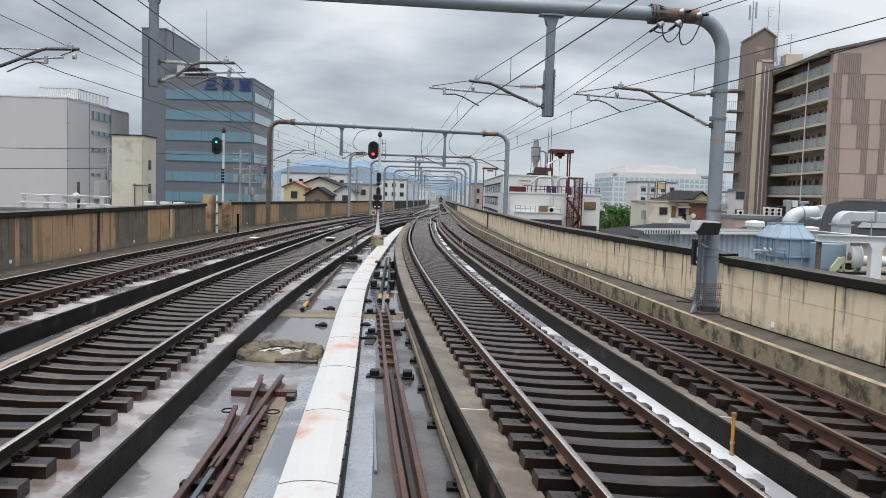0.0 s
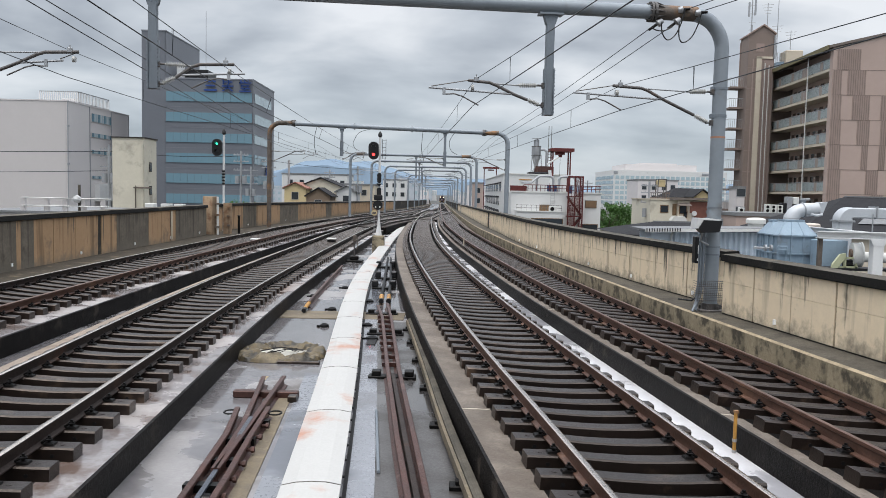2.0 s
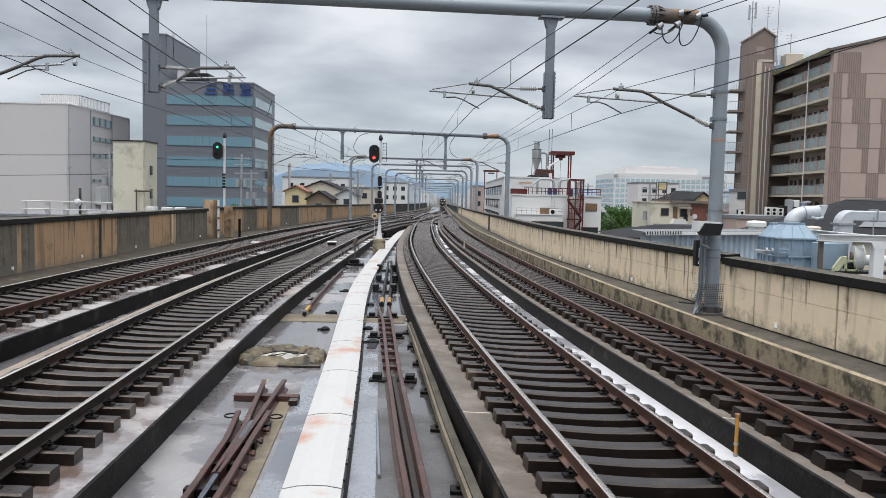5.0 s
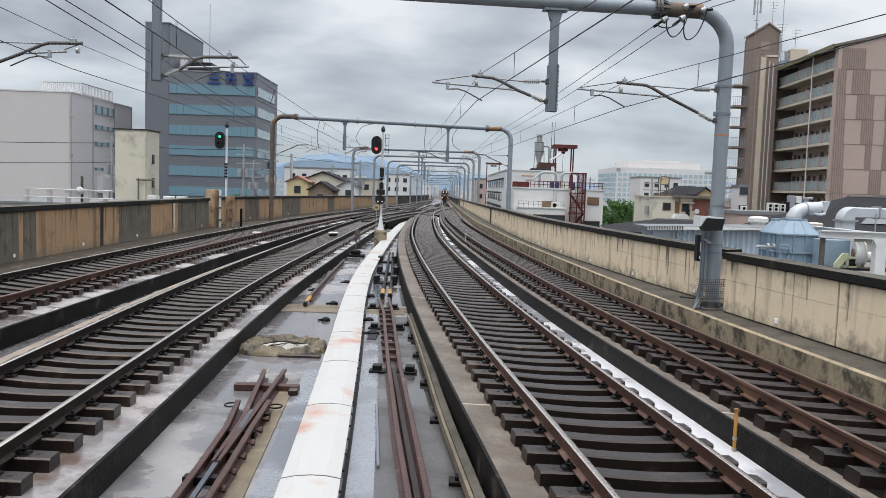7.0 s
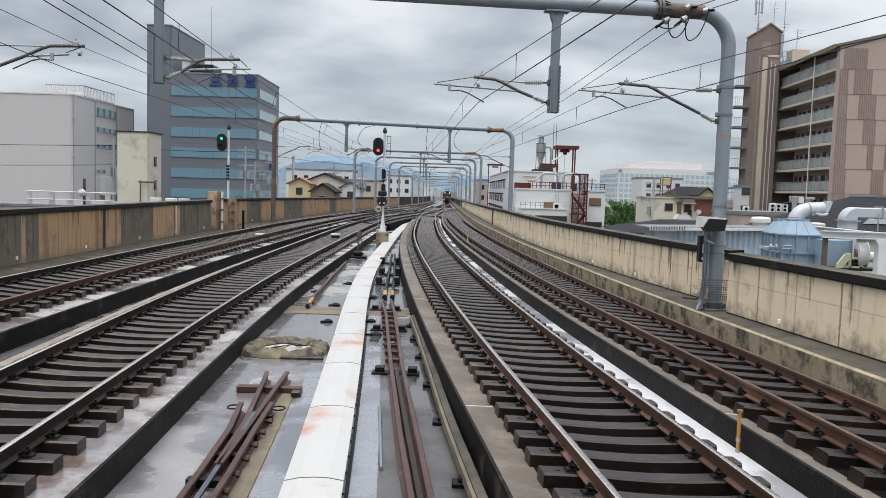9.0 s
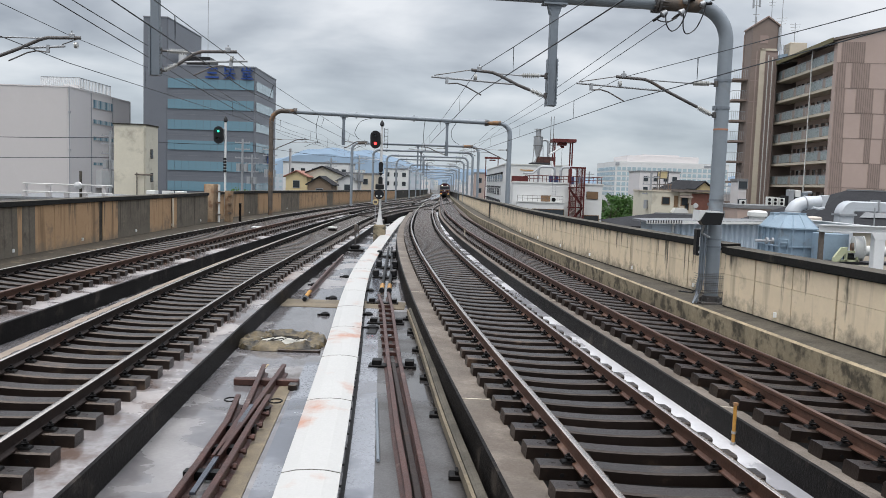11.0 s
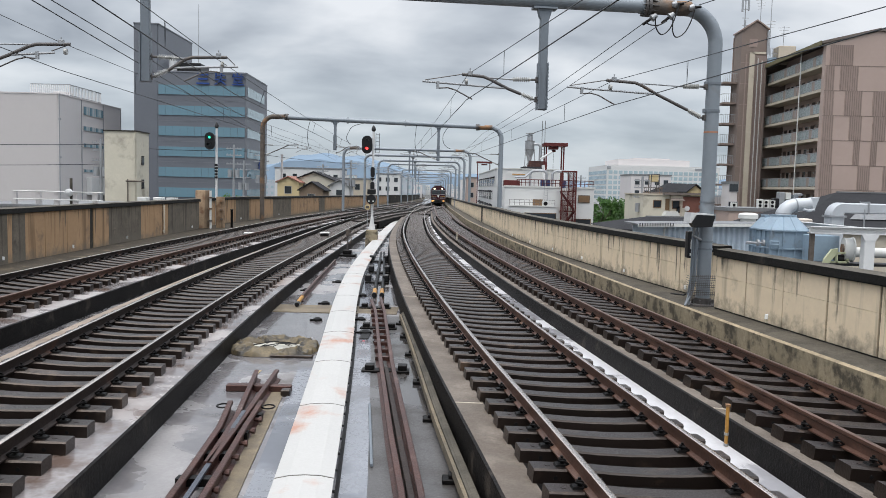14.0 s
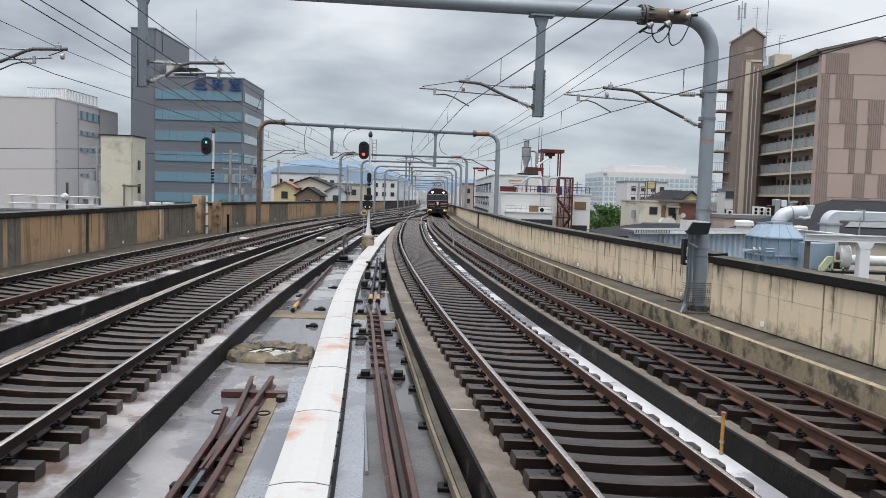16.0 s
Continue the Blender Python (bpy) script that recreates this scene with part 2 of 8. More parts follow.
M = dict(
    rail_side=mat("dark_rail_steel", (0.040, 0.028, 0.024), 0.6, 0.3, 0.4, 3, 40, 0.2, stain=(0.09, 0.045, 0.03), stain_amt=0.04, spec=0.25),
    rail_rust=mat("rail_rust", (0.125, 0.062, 0.042), 0.42, 0.3, 0.4, 3, 40, 0.15, stain=(0.19, 0.10, 0.062), stain_amt=0.06, spec=0.5),
    rail_top=mat("rail_polished", (0.62, 0.555, 0.50), 0.24, 1.0, 0.15, 0.8, 60, 0.02),
    rail_dull=mat("rail_worn", (0.20, 0.12, 0.09), 0.42, 0.8, 0.35, 1.0, 60, 0.05),
    rust=mat("rusty_steel", (0.095, 0.040, 0.030), 0.5, 0.3, 0.45, 3, 40, 0.3, col2=(0.045, 0.024, 0.021), stain=(0.18, 0.125, 0.11), stain_amt=0.03, stain_scale=2.5, spec=0.45),
    sleeper=mat("dark_wet_concrete_sleeper", (0.0160, 0.0108, 0.0090), 0.36, 0, 0.4, 5, 45, 0.22, rand=0.35, stain=(0.060, 0.040, 0.028), stain_amt=0.05, stain_scale=2.2, spec=0.5, tint=(1.0, 0.88, 0.80)),
    clip=mat("black_iron", (0.007, 0.0063, 0.006), 0.5, 0.3, 0.3, 10, 60, 0.1, spec=0.2),
    plinth=mat("trackbed_concrete", (0.225, 0.188, 0.155), 0.75, 0, 0.50, 0.8, 32, 0.5, stain=(0.10, 0.080, 0.064), stain_amt=0.14, stain_scale=1.1, wet=0.0, spec=0.25),
    # wet low edges: whitish sky reflection put into a paler base
    plinth_wet=mat("sheen_pale_wet_concrete", (0.38, 0.345, 0.33), 0.42, 0, 0.3, 0.8, 30, 0.12, stain=(0.16, 0.105, 0.078), stain_amt=0.12, stain_scale=1.1, wet=0.6),
    # near-black: the shade between the sleepers is put into this colour
    bed=mat("gap_shaded_concrete", (0.006, 0.005, 0.0046), 0.9, 0, 0.4, 1.5, 40, 0.3, stain=(0.022, 0.017, 0.014), stain_amt=0.04, spec=0.1),
    # standing water: its bright sky sheen is painted into the base colour
    pool=mat("sheen_pale_waterlogged_concrete", (0.58, 0.57, 0.58), 0.4, 0, 0.15, 0.8, 30, 0.06, stain=(0.40, 0.37, 0.35), stain_amt=0.02, wet=0.4),
    tan=mat("tan_mortar", (0.22, 0.175, 0.115), 0.8, 0, 0.4, 1.5, 30, 0.3, stain=(0.10, 0.082, 0.058), stain_amt=0.12, stain_scale=1.6),
    # trackbed sides: shade put into the base colour, under stains and streaks
    face=mat("shaded_damp_concrete", (0.0115, 0.0098, 0.0090), 0.55, 0, 0.4, 1.5, 30, 0.4, stain=(0.060, 0.049, 0.040), stain_amt=0.05, stain_scale=1.2, streak=0.5, spec=0.10),
    deck=mat("wet_deck_concrete", (0.285, 0.27, 0.268), 0.45, 0, 0.3, 0.9, 25, 0.1, stain=(0.075, 0.063, 0.055), stain_amt=0.06, stain_scale=0.6, wet=0.62),
    steel_plate=mat("galvanised_plate", (0.25, 0.26, 0.285), 0.3, 0.25, 0.2, 0.8, 20, 0.04, stain=(0.15, 0.135, 0.12), stain_amt=0.02, wet=0.5),
    trough=mat("white_trough_cover", (0.42, 0.41, 0.39), 0.45, 0, 0.07, 1.2, 30, 0.04, stain=(0.36, 0.17, 0.105), stain_amt=0.065, stain_scale=0.8),
    wall=mat("stained_cream_concrete", (0.75, 0.615, 0.435), 0.85, 0, 0.10, 1.1, 20, 0.2, streak=0.45, stain=(0.50, 0.41, 0.29), stain_amt=0.06, stain_scale=1.6, spec=0.25, drip=(1.10, 0.9)),
    wall_left=mat("stained_tan_concrete", (0.43, 0.275, 0.155), 0.85, 0, 0.16, 1.1, 20, 0.15, streak=0.6, stain=(0.15, 0.115, 0.085), stain_amt=0.06, stain_scale=0.9, spec=0.25, drip=(1.36, 0.75)),
    wall_grey=mat("grimy_grey_concrete", (0.19, 0.162, 0.128), 0.85, 0, 0.35, 1.6, 20, 0.25, streak=0.7, stain=(0.085, 0.073, 0.058), stain_amt=0.06, stain_scale=1.3, spec=0.2, drip=(1.36, 0.8)),
    plinth_pale=mat("pale_damp_trackbed_concrete", (0.31, 0.25, 0.20), 0.7, 0, 0.3, 0.9, 35, 0.2, stain=(0.16, 0.12, 0.09), stain_amt=0.10, stain_scale=1.2, spec=0.25),
    path_dark=mat("grimy_walkway_concrete", (0.070, 0.058, 0.043), 0.85, 0, 0.4, 1.0, 22, 0.3, stain=(0.16, 0.125, 0.08), stain_amt=0.05, stain_scale=1.5, spec=0.2),
    tab_white=mat("white_reflector", (0.86, 0.86, 0.84), 0.4, 0, 0.04, 6, 40, 0.0),
    wall_dark=mat("blackened_concrete", (0.060, 0.054, 0.046), 0.85, 0, 0.4, 2, 20, 0.25, streak=0.5, stain=(0.20, 0.17, 0.12), stain_amt=0.03, spec=0.2),
    coping=mat("black_mossy_coping", (0.014, 0.013, 0.0115), 0.75, 0, 0.4, 2.5, 20, 0.35, stain=(0.085, 0.075, 0.058), stain_amt=0.03, spec=0.15),
    walkway=mat("walkway_concrete", (0.118, 0.104, 0.082), 0.8, 0, 0.4, 0.8, 22, 0.3, stain=(0.045, 0.040, 0.032), stain_amt=0.12, stain_scale=1.4, spec=0.25),
    ledge=mat("weathered_ledge_concrete", (0.33, 0.275, 0.185), 0.8, 0, 0.35, 1.4, 22, 0.3, streak=0.6, stain=(0.050, 0.043, 0.033), stain_amt=0.145, stain_scale=2.6, spec=0.25),
    ledge_edge=mat("worn_ledge_edge", (0.42, 0.34, 0.22), 0.8, 0, 0.4, 2, 22, 0.3, stain=(0.21, 0.17, 0.115), stain_amt=0.13, stain_scale=3.0, spec=0.25),
    deck_dusted=mat("darker_wet_deck", (0.095, 0.090, 0.088), 0.48, 0, 0.35, 1.2, 30, 0.25, stain=(0.042, 0.037, 0.033), stain_amt=0.12, stain_scale=1.2, wet=0.45),
    arm_steel=mat("dark_weathered_steel", (0.13, 0.12, 0.115), 0.5, 0.4, 0.35, 4, 30, 0.1, stain=(0.15, 0.09, 0.055), stain_amt=0.03),
    steel_blade=mat("bare_blued_steel", (0.085, 0.095, 0.12), 0.32, 0.6, 0.3, 4, 40, 0.05, stain=(0.10, 0.055, 0.04), stain_amt=0.05),
    block_tan=mat("rust_stained_concrete", (0.36, 0.25, 0.155), 0.85, 0, 0.35, 2, 25, 0.3, streak=0.7, stain=(0.16, 0.085, 0.045), stain_amt=0.12, stain_scale=2.0),
    post_grey=mat("dark_grey_painted_steel", (0.17, 0.195, 0.22), 0.5, 0.1, 0.15, 1.2, 20, 0.06, stain=(0.11, 0.10, 0.09), stain_amt=0.0),
    paint_grey=mat("grey_painted_steel", (0.235, 0.265, 0.292), 0.48, 0.1, 0.16, 0.7, 14, 0.06, stain=(0.16, 0.15, 0.14), stain_amt=0.0),
    rusted_paint=mat("rusted_painted_steel", (0.13, 0.105, 0.085), 0.7, 0.1, 0.4, 4, 30, 0.2, stain=(0.25, 0.125, 0.05), stain_amt=0.13),
    galv=mat("galvanised_steel", (0.36, 0.37, 0.38), 0.45, 0.5, 0.15, 3, 40, 0.05),
    wire=mat("dark_copper_wire", (0.035, 0.04, 0.045), 0.5, 0.6, 0.2, 5, 50, 0.0),
    porcelain=mat("grey_glazed_porcelain", (0.37, 0.37, 0.35), 0.2, 0, 0.1, 5, 40, 0.0),
    black=mat("black_enamel", (0.012, 0.012, 0.013), 0.4, 0, 0.3, 5, 40, 0.03, spec=0.3),
    white=mat("white_painted_steel", (0.62, 0.62, 0.61), 0.5, 0, 0.12, 1.2, 30, 0.04, stain=(0.5, 0.46, 0.40), stain_amt=-0.03),
    salmon=mat("faded_orange_paint", (0.42, 0.20, 0.12), 0.6, 0, 0.2, 6, 40, 0.05),
    yellow=mat("yellow_paint", (0.50, 0.25, 0.045), 0.55, 0, 0.3, 6, 40, 0.08, stain=(0.2, 0.1, 0.04), stain_amt=0.04),
    red_lamp=mat("red_signal_lens", (1.0, 0.03, 0.03), 0.3, 0, 0.0, 1, 1, 0.0, emit=6.0),
    lens=mat("dark_lens", (0.02, 0.025, 0.03), 0.15, 0, 0.0, 1, 1, 0.0),
    headlight=mat("headlight_glow", (1.0, 0.80, 0.55), 0.3, 0, 0.0, 1, 1, 0.0, emit=5.0),
    tailglow=mat("small_lamp_glow", (1.0, 0.35, 0.1), 0.3, 0, 0.0, 1, 1, 0.0, emit=5.0),
    purple=mat("dark_purple_paint", (0.040, 0.006, 0.010), 0.25, 0.1, 0.12, 1.0, 20, 0.02),
    gold=mat("gold_trim", (0.55, 0.36, 0.12), 0.35, 0.7, 0.1, 3, 30, 0.02),
    window_dark=glass("dark_window_glass", (0.025, 0.03, 0.035)),
    window_pale=glass("pale_window_glass", (0.33, 0.42, 0.45), 0.15),
    window_blue=glass("blue_window_glass", (0.12, 0.215, 0.265), 0.05),
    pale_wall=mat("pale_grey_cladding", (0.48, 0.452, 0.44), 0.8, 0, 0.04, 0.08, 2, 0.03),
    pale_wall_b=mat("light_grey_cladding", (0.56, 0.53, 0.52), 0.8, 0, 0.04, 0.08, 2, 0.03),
    cream=mat("dirty_cream_render", (0.56, 0.52, 0.42), 0.9, 0, 0.12, 0.5, 6, 0.1, stain=(0.30, 0.27, 0.22), stain_amt=0.07, stain_scale=0.4),
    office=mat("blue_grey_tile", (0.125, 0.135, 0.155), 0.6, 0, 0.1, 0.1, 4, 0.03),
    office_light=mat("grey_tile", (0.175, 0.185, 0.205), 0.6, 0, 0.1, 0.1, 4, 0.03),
    sign_blue=mat("blue_sign", (0.01, 0.05, 0.22), 0.5, 0, 0.1, 1, 10, 0.0),
    brown_tile=mat("brown_wall_tile", (0.218, 0.172, 0.148), 0.75, 0, 0.12, 0.3, 8, 0.05, spec=0.2),
    pink_tile=mat("pinkish_wall_tile", (0.40, 0.31, 0.268), 0.75, 0, 0.08, 0.3, 8, 0.05, spec=0.25),
    dark_tile=mat("dark_brown_wall_tile", (0.30, 0.23, 0.20), 0.75, 0, 0.1, 0.3, 8, 0.05, spec=0.2),
    beige=mat("beige_render", (0.50, 0.44, 0.35), 0.85, 0, 0.12, 0.4, 8, 0.05, stain=(0.33, 0.28, 0.22), stain_amt=0.03, stain_scale=0.4),
    white_wall=mat("white_render", (0.60, 0.60, 0.585), 0.85, 0, 0.07, 0.25, 5, 0.05, stain=(0.42, 0.41, 0.39), stain_amt=0.0, stain_scale=0.3),
    rail_glass=mat("frosted_railing_panel", (0.235, 0.275, 0.27), 0.3, 0, 0.15, 1, 10, 0.0),
    roof_dark=mat("dark_roof_tile", (0.034, 0.034, 0.037), 0.8, 0, 0.3, 2, 14, 0.3, spec=0.1),
    roof_brown=mat("brown_roof_tile", (0.16, 0.13, 0.11), 0.7, 0, 0.25, 2, 14, 0.3),
    roof_grey=mat("grey_roof_sheet", (0.21, 0.215, 0.22), 0.75, 0.0, 0.25, 1, 10, 0.1, stain=(0.13, 0.125, 0.115), stain_amt=0.04, spec=0.25),
    duct_white=mat("galvanised_duct", (0.46, 0.48, 0.50), 0.42, 0.15, 0.12, 2, 20, 0.04, stain=(0.36, 0.35, 0.33), stain_amt=0.02),
    blue_steel=mat("light_blue_painted_steel", (0.235, 0.315, 0.385), 0.5, 0, 0.16, 1.2, 16, 0.05, stain=(0.16, 0.18, 0.20), stain_amt=0.05, stain_scale=1.2),
    corrugated=mat("pale_blue_corrugated_sheet", (0.55, 0.62, 0.68), 0.5, 0.1, 0.1, 0.8, 12, 0.04),
    red_steel=mat("red_oxide_steel", (0.115, 0.026, 0.024), 0.65, 0, 0.3, 2, 20, 0.1, spec=0.25),
    roof_red=mat("faded_red_roof_tile", (0.30, 0.13, 0.09), 0.75, 0, 0.25, 2, 14, 0.2),
    yellow_wall=mat("pale_yellow_render", (0.56, 0.45, 0.25), 0.85, 0, 0.1, 0.5, 8, 0.05),
    brown_wall=mat("brown_house_siding", (0.20, 0.145, 0.10), 0.85, 0, 0.15, 0.5, 8, 0.05),
    brick=mat("red_brown_brick", (0.21, 0.085, 0.06), 0.85, 0, 0.25, 2, 20, 0.15),
    timber=mat("brown_board", (0.20, 0.12, 0.06), 0.7, 0, 0.25, 2, 20, 0.1),
    green_machine=mat("pale_green_machine_paint", (0.45, 0.47, 0.30), 0.55, 0, 0.15, 3, 20, 0.04),
    tarp=mat("crumpled_olive_tarpaulin", (0.19, 0.145, 0.078), 0.5, 0, 0.5, 4, 30, 0.3, col2=(0.060, 0.047, 0.029), stain=(0.020, 0.018, 0.015), stain_amt=0.13, stain_scale=3.5, spec=0.4),
    tarp_pale=mat("dirty_white_sheet", (0.48, 0.46, 0.40), 0.7, 0, 0.3, 4, 30, 0.2),
    leaf=mat("green_leaves", (0.085, 0.19, 0.04), 0.55, 0, 0.45, 1.5, 8, 0.0, spec=0.3),
    bark=mat("bark", (0.09, 0.07, 0.05), 0.9, 0, 0.3, 3, 20, 0.3),
    ground=mat("city_ground", (0.12, 0.12, 0.115), 0.9, 0, 0.3, 0.02, 0.5, 0.0, spec=0.1),
    # far blocks: distance haze is painted in as pale blue-grey
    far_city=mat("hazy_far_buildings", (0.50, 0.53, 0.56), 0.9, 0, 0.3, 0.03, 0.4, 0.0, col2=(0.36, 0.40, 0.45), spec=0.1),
    # wooded hills: the blue of distance haze is painted into the colour
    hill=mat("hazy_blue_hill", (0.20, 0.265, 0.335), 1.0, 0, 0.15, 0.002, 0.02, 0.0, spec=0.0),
    olive_fascia=mat("olive_painted_fascia", (0.17, 0.15, 0.085), 0.7, 0, 0.15, 1, 10, 0.03, spec=0.2),
    beige_panel=mat("solid_beige_railing_panel", (0.27, 0.22, 0.19), 0.7, 0, 0.1, 1, 10, 0.0),
    door_brown=mat("dark_brown_flat_door", (0.085, 0.06, 0.05), 0.6, 0, 0.15, 2, 12, 0.0, spec=0.25),
    drum_blue=mat("dark_blue_drum", (0.02, 0.035, 0.10), 0.5, 0, 0.2, 3, 12, 0.0),
    vent_cream=mat("cream_ventilator", (0.50, 0.44, 0.38), 0.6, 0, 0.1, 2, 12, 0.0),
    green_lamp=mat("green_signal_lens", (0.05, 0.75, 0.50), 0.3, 0, 0.0, 1, 1, 0.0, emit=1.6),
    ac=mat("air_conditioner_white", (0.6, 0.6, 0.57), 0.6, 0, 0.12, 2, 20, 0.03),
)


# ---- mesh building ----
class Build:
    """Collects vertices and faces in world metres."""

    def __init__(self):
        self.v, self.f, self.m = [], [], []

    def add(self, vs, fs, mi=0):
        o = len(self.v)
        self.v += [tuple(p) for p in vs]
        self.f += [tuple(o + k for k in q) for q in fs]
        self.m += [mi] * len(fs)
        return self

    def box(self, x0, x1, y0, y1, z0, z1, mi=0, m=None, c=0.0):
        """An upright box; c: chamfer of its edges; m: a pose."""
        if c:
            xs, ys, zs = (x0, x1), (y0, y1), (z0, z1)
            vs, idx = [], {}
            for i in (0, 1):
                for j in (0, 1):
                    for k in (0, 1):
                        sx, sy, sz = (1 - 2 * i) * c, (1 - 2 * j) * c, (1 - 2 * k) * c
                        for a, d in enumerate(((0, sy, sz), (sx, 0, sz), (sx, sy, 0))):
                            idx[i, j, k, a] = len(vs)
                            vs.append((xs[i] + d[0], ys[j] + d[1], zs[k] + d[2]))
            fs = []
            for i in (0, 1):
                fs.append([idx[i, 0, 0, 0], idx[i, 1, 0, 0], idx[i, 1, 1, 0], idx[i, 0, 1, 0]])
                fs.append([idx[0, i, 0, 1], idx[1, i, 0, 1], idx[1, i, 1, 1], idx[0, i, 1, 1]])
                fs.append([idx[0, 0, i, 2], idx[1, 0, i, 2], idx[1, 1, i, 2], idx[0, 1, i, 2]])
                for j in (0, 1):
                    fs.append([idx[i, j, 0, 0], idx[i, j, 1, 0], idx[i, j, 1, 1], idx[i, j, 0, 1]])
                    fs.append([idx[i, 0, j, 0], idx[i, 1, j, 0], idx[i, 1, j, 2], idx[i, 0, j, 2]])
                    fs.append([idx[0, i, j, 1], idx[1, i, j, 1], idx[1, i, j, 2], idx[0, i, j, 2]])
                    for k in (0, 1):
                        fs.append([idx[i, j, k, 0], idx[i, j, k, 1], idx[i, j, k, 2]])
        else:
            vs = [(x, y, z) for x in (x0, x1) for y in (y0, y1) for z in (z0, z1)]
            fs = [(0, 1, 3, 2), (4, 6, 7, 5), (0, 4, 5, 1), (2, 3, 7, 6), (0, 2, 6, 4), (1, 5, 7, 3)]
        if m:
            vs = [m @ Vector(p) for p in vs]
        return self.add(vs, fs, mi)

    def tube(self, pts, r, n=10, mi=0, cap=True):
        """A round bar along points; r: one radius or one for each point."""
        pts = [Vector(p) for p in pts]
        rs = r if isinstance(r, (list, tuple)) else [r] * len(pts)
        vs, fs = [], []
        ref = None
        for i, p in enumerate(pts):
            d = (pts[min(i + 1, len(pts) - 1)] - pts[max(i - 1, 0)]).normalized()
            if ref is None:
                ref = Vector((0, 0, 1)) if abs(d.z) < 0.9 else Vector((1, 0, 0))
            a = d.cross(ref).normalized()
            b = d.cross(a).normalized()
            ref = a.cross(d) if abs(d.dot(ref)) < 0.95 else ref
            for k in range(n):
                t = 2 * math.pi * k / n
                vs.append(p + (a * math.cos(t) + b * math.sin(t)) * rs[i])
        for i in range(len(pts) - 1):
            for k in range(n):
                fs.append((i * n + k, i * n + (k + 1) % n, (i + 1) * n + (k + 1) % n, (i + 1) * n + k))
        if cap:
            fs += [tuple(range(n))[::-1], tuple((len(pts) - 1) * n + k for k in range(n))]
        return self.add(vs, fs, mi)

    def prism(self, ring, d, mi=0, m=None):
        """A flat ring of points pushed along d."""
        n = len(ring)
        vs = [Vector(p) for p in ring] + [Vector(p) + Vector(d) for p in ring]
        if m:
            vs = [m @ p for p in vs]
        fs = [tuple(range(n))[::-1], tuple(range(n, 2 * n))] + [(k, (k + 1) % n, n + (k + 1) % n, n + k) for k in range(n)]
        return self.add(vs, fs, mi)

    def sweep(self, profile, stations, mi=0, closed=True, mats=None, cap=True):
        """profile: (side, up) points; stations: (place, side, up) frames."""
        n = len(profile)
        vs, fs, ms = [], [], []
        for p, s, u in stations:
            vs += [p + s * a + u * b for a, b in profile]
        for i in range(len(stations) - 1):
            for k in range(n if closed else n - 1):
                fs.append((i * n + k, i * n + (k + 1) % n, (i + 1) * n + (k + 1) % n, (i + 1) * n + k))
                ms.append(mats[k] if mats else mi)
        if cap and closed:
            fs += [tuple(range(n))[::-1], tuple((len(stations) - 1) * n + k for k in range(n))]
            ms += [mi, mi]
        o = len(self.v)
        self.v += [tuple(p) for p in vs]
        self.f += [tuple(o + k for k in q) for q in fs]
        self.m += ms
        return self

    def mesh(self, name, mats, smooth=False):
        me = bpy.data.meshes.new(name)
        me.from_pydata(self.v, [], self.f)
        for x in mats:
            me.materials.append(x)
        me.polygons.foreach_set("material_index", self.m)
        bm = bmesh.new()
        bm.from_mesh(me)
        bmesh.ops.recalc_face_normals(bm, faces=bm.faces)
        bm.to_mesh(me)
        bm.free()
        if smooth:
            me.polygons.foreach_set("use_smooth", [True] * len(me.polygons))
            me.set_sharp_from_angle(angle=radians(38))
        me.update()
        return me


def mats_of(m):
    return [M[k] for k in (m if isinstance(m, (list, tuple)) else [m])]


def part(name, b, m, parent, label="", smooth=False):
    """One mesh under a thing or a part; b is in world metres at the time of building."""
    ob = new(name, b.mesh(name, mats_of(m), smooth))
    ob.parent = parent
    top = parent
    while top.parent:
        top = top.parent
    ob.matrix_parent_inverse = top.matrix_basis.inverted() if parent == top and parent.type == "EMPTY" else Matrix()
    return tagged(ob, label) if label else ob


def piece(name, me, m, parent):
    """One of many alike pieces on a shared mesh, at the world pose m."""
    ob = new(name, me)
    ob.parent = parent
    if parent.type == "EMPTY":
        ob.matrix_parent_inverse = parent.matrix_basis.inverted()
    ob.matrix_basis = m
    return ob


def thing(name, at, label, category, group="", kind=""):
    ob = new(name)
    ob.empty_display_size = 0.2
    ob.matrix_basis = Matrix.Translation(at)
    return tagged(ob, label, category, group, kind)


def solo(name, b, m, label, category, group="", kind="", smooth=False):
    return tagged(new(name, b.mesh(name, mats_of(m), smooth)), label, category, group, kind)


def smooth_path(pts, n=6):
    """A rounded path through points."""
    pts = [Vector(p) for p in pts]
    out = []
    for i in range(len(pts) - 1):
        a, b, c, d = pts[max(i - 1, 0)], pts[i], pts[i + 1], pts[min(i + 2, len(pts) - 1)]
        for k in range(n):
            t = k / n
            out.append(0.5 * (2 * b + (c - a) * t + (2 * a - 5 * b + 4 * c - d) * t * t + (3 * b - a - 3 * c + d) * t ** 3))
    return out + [pts[-1]]


def grade(y):
    """The line is level near the station and then falls gently."""
    return -0.0075 * max(0.0, y - 50.0)


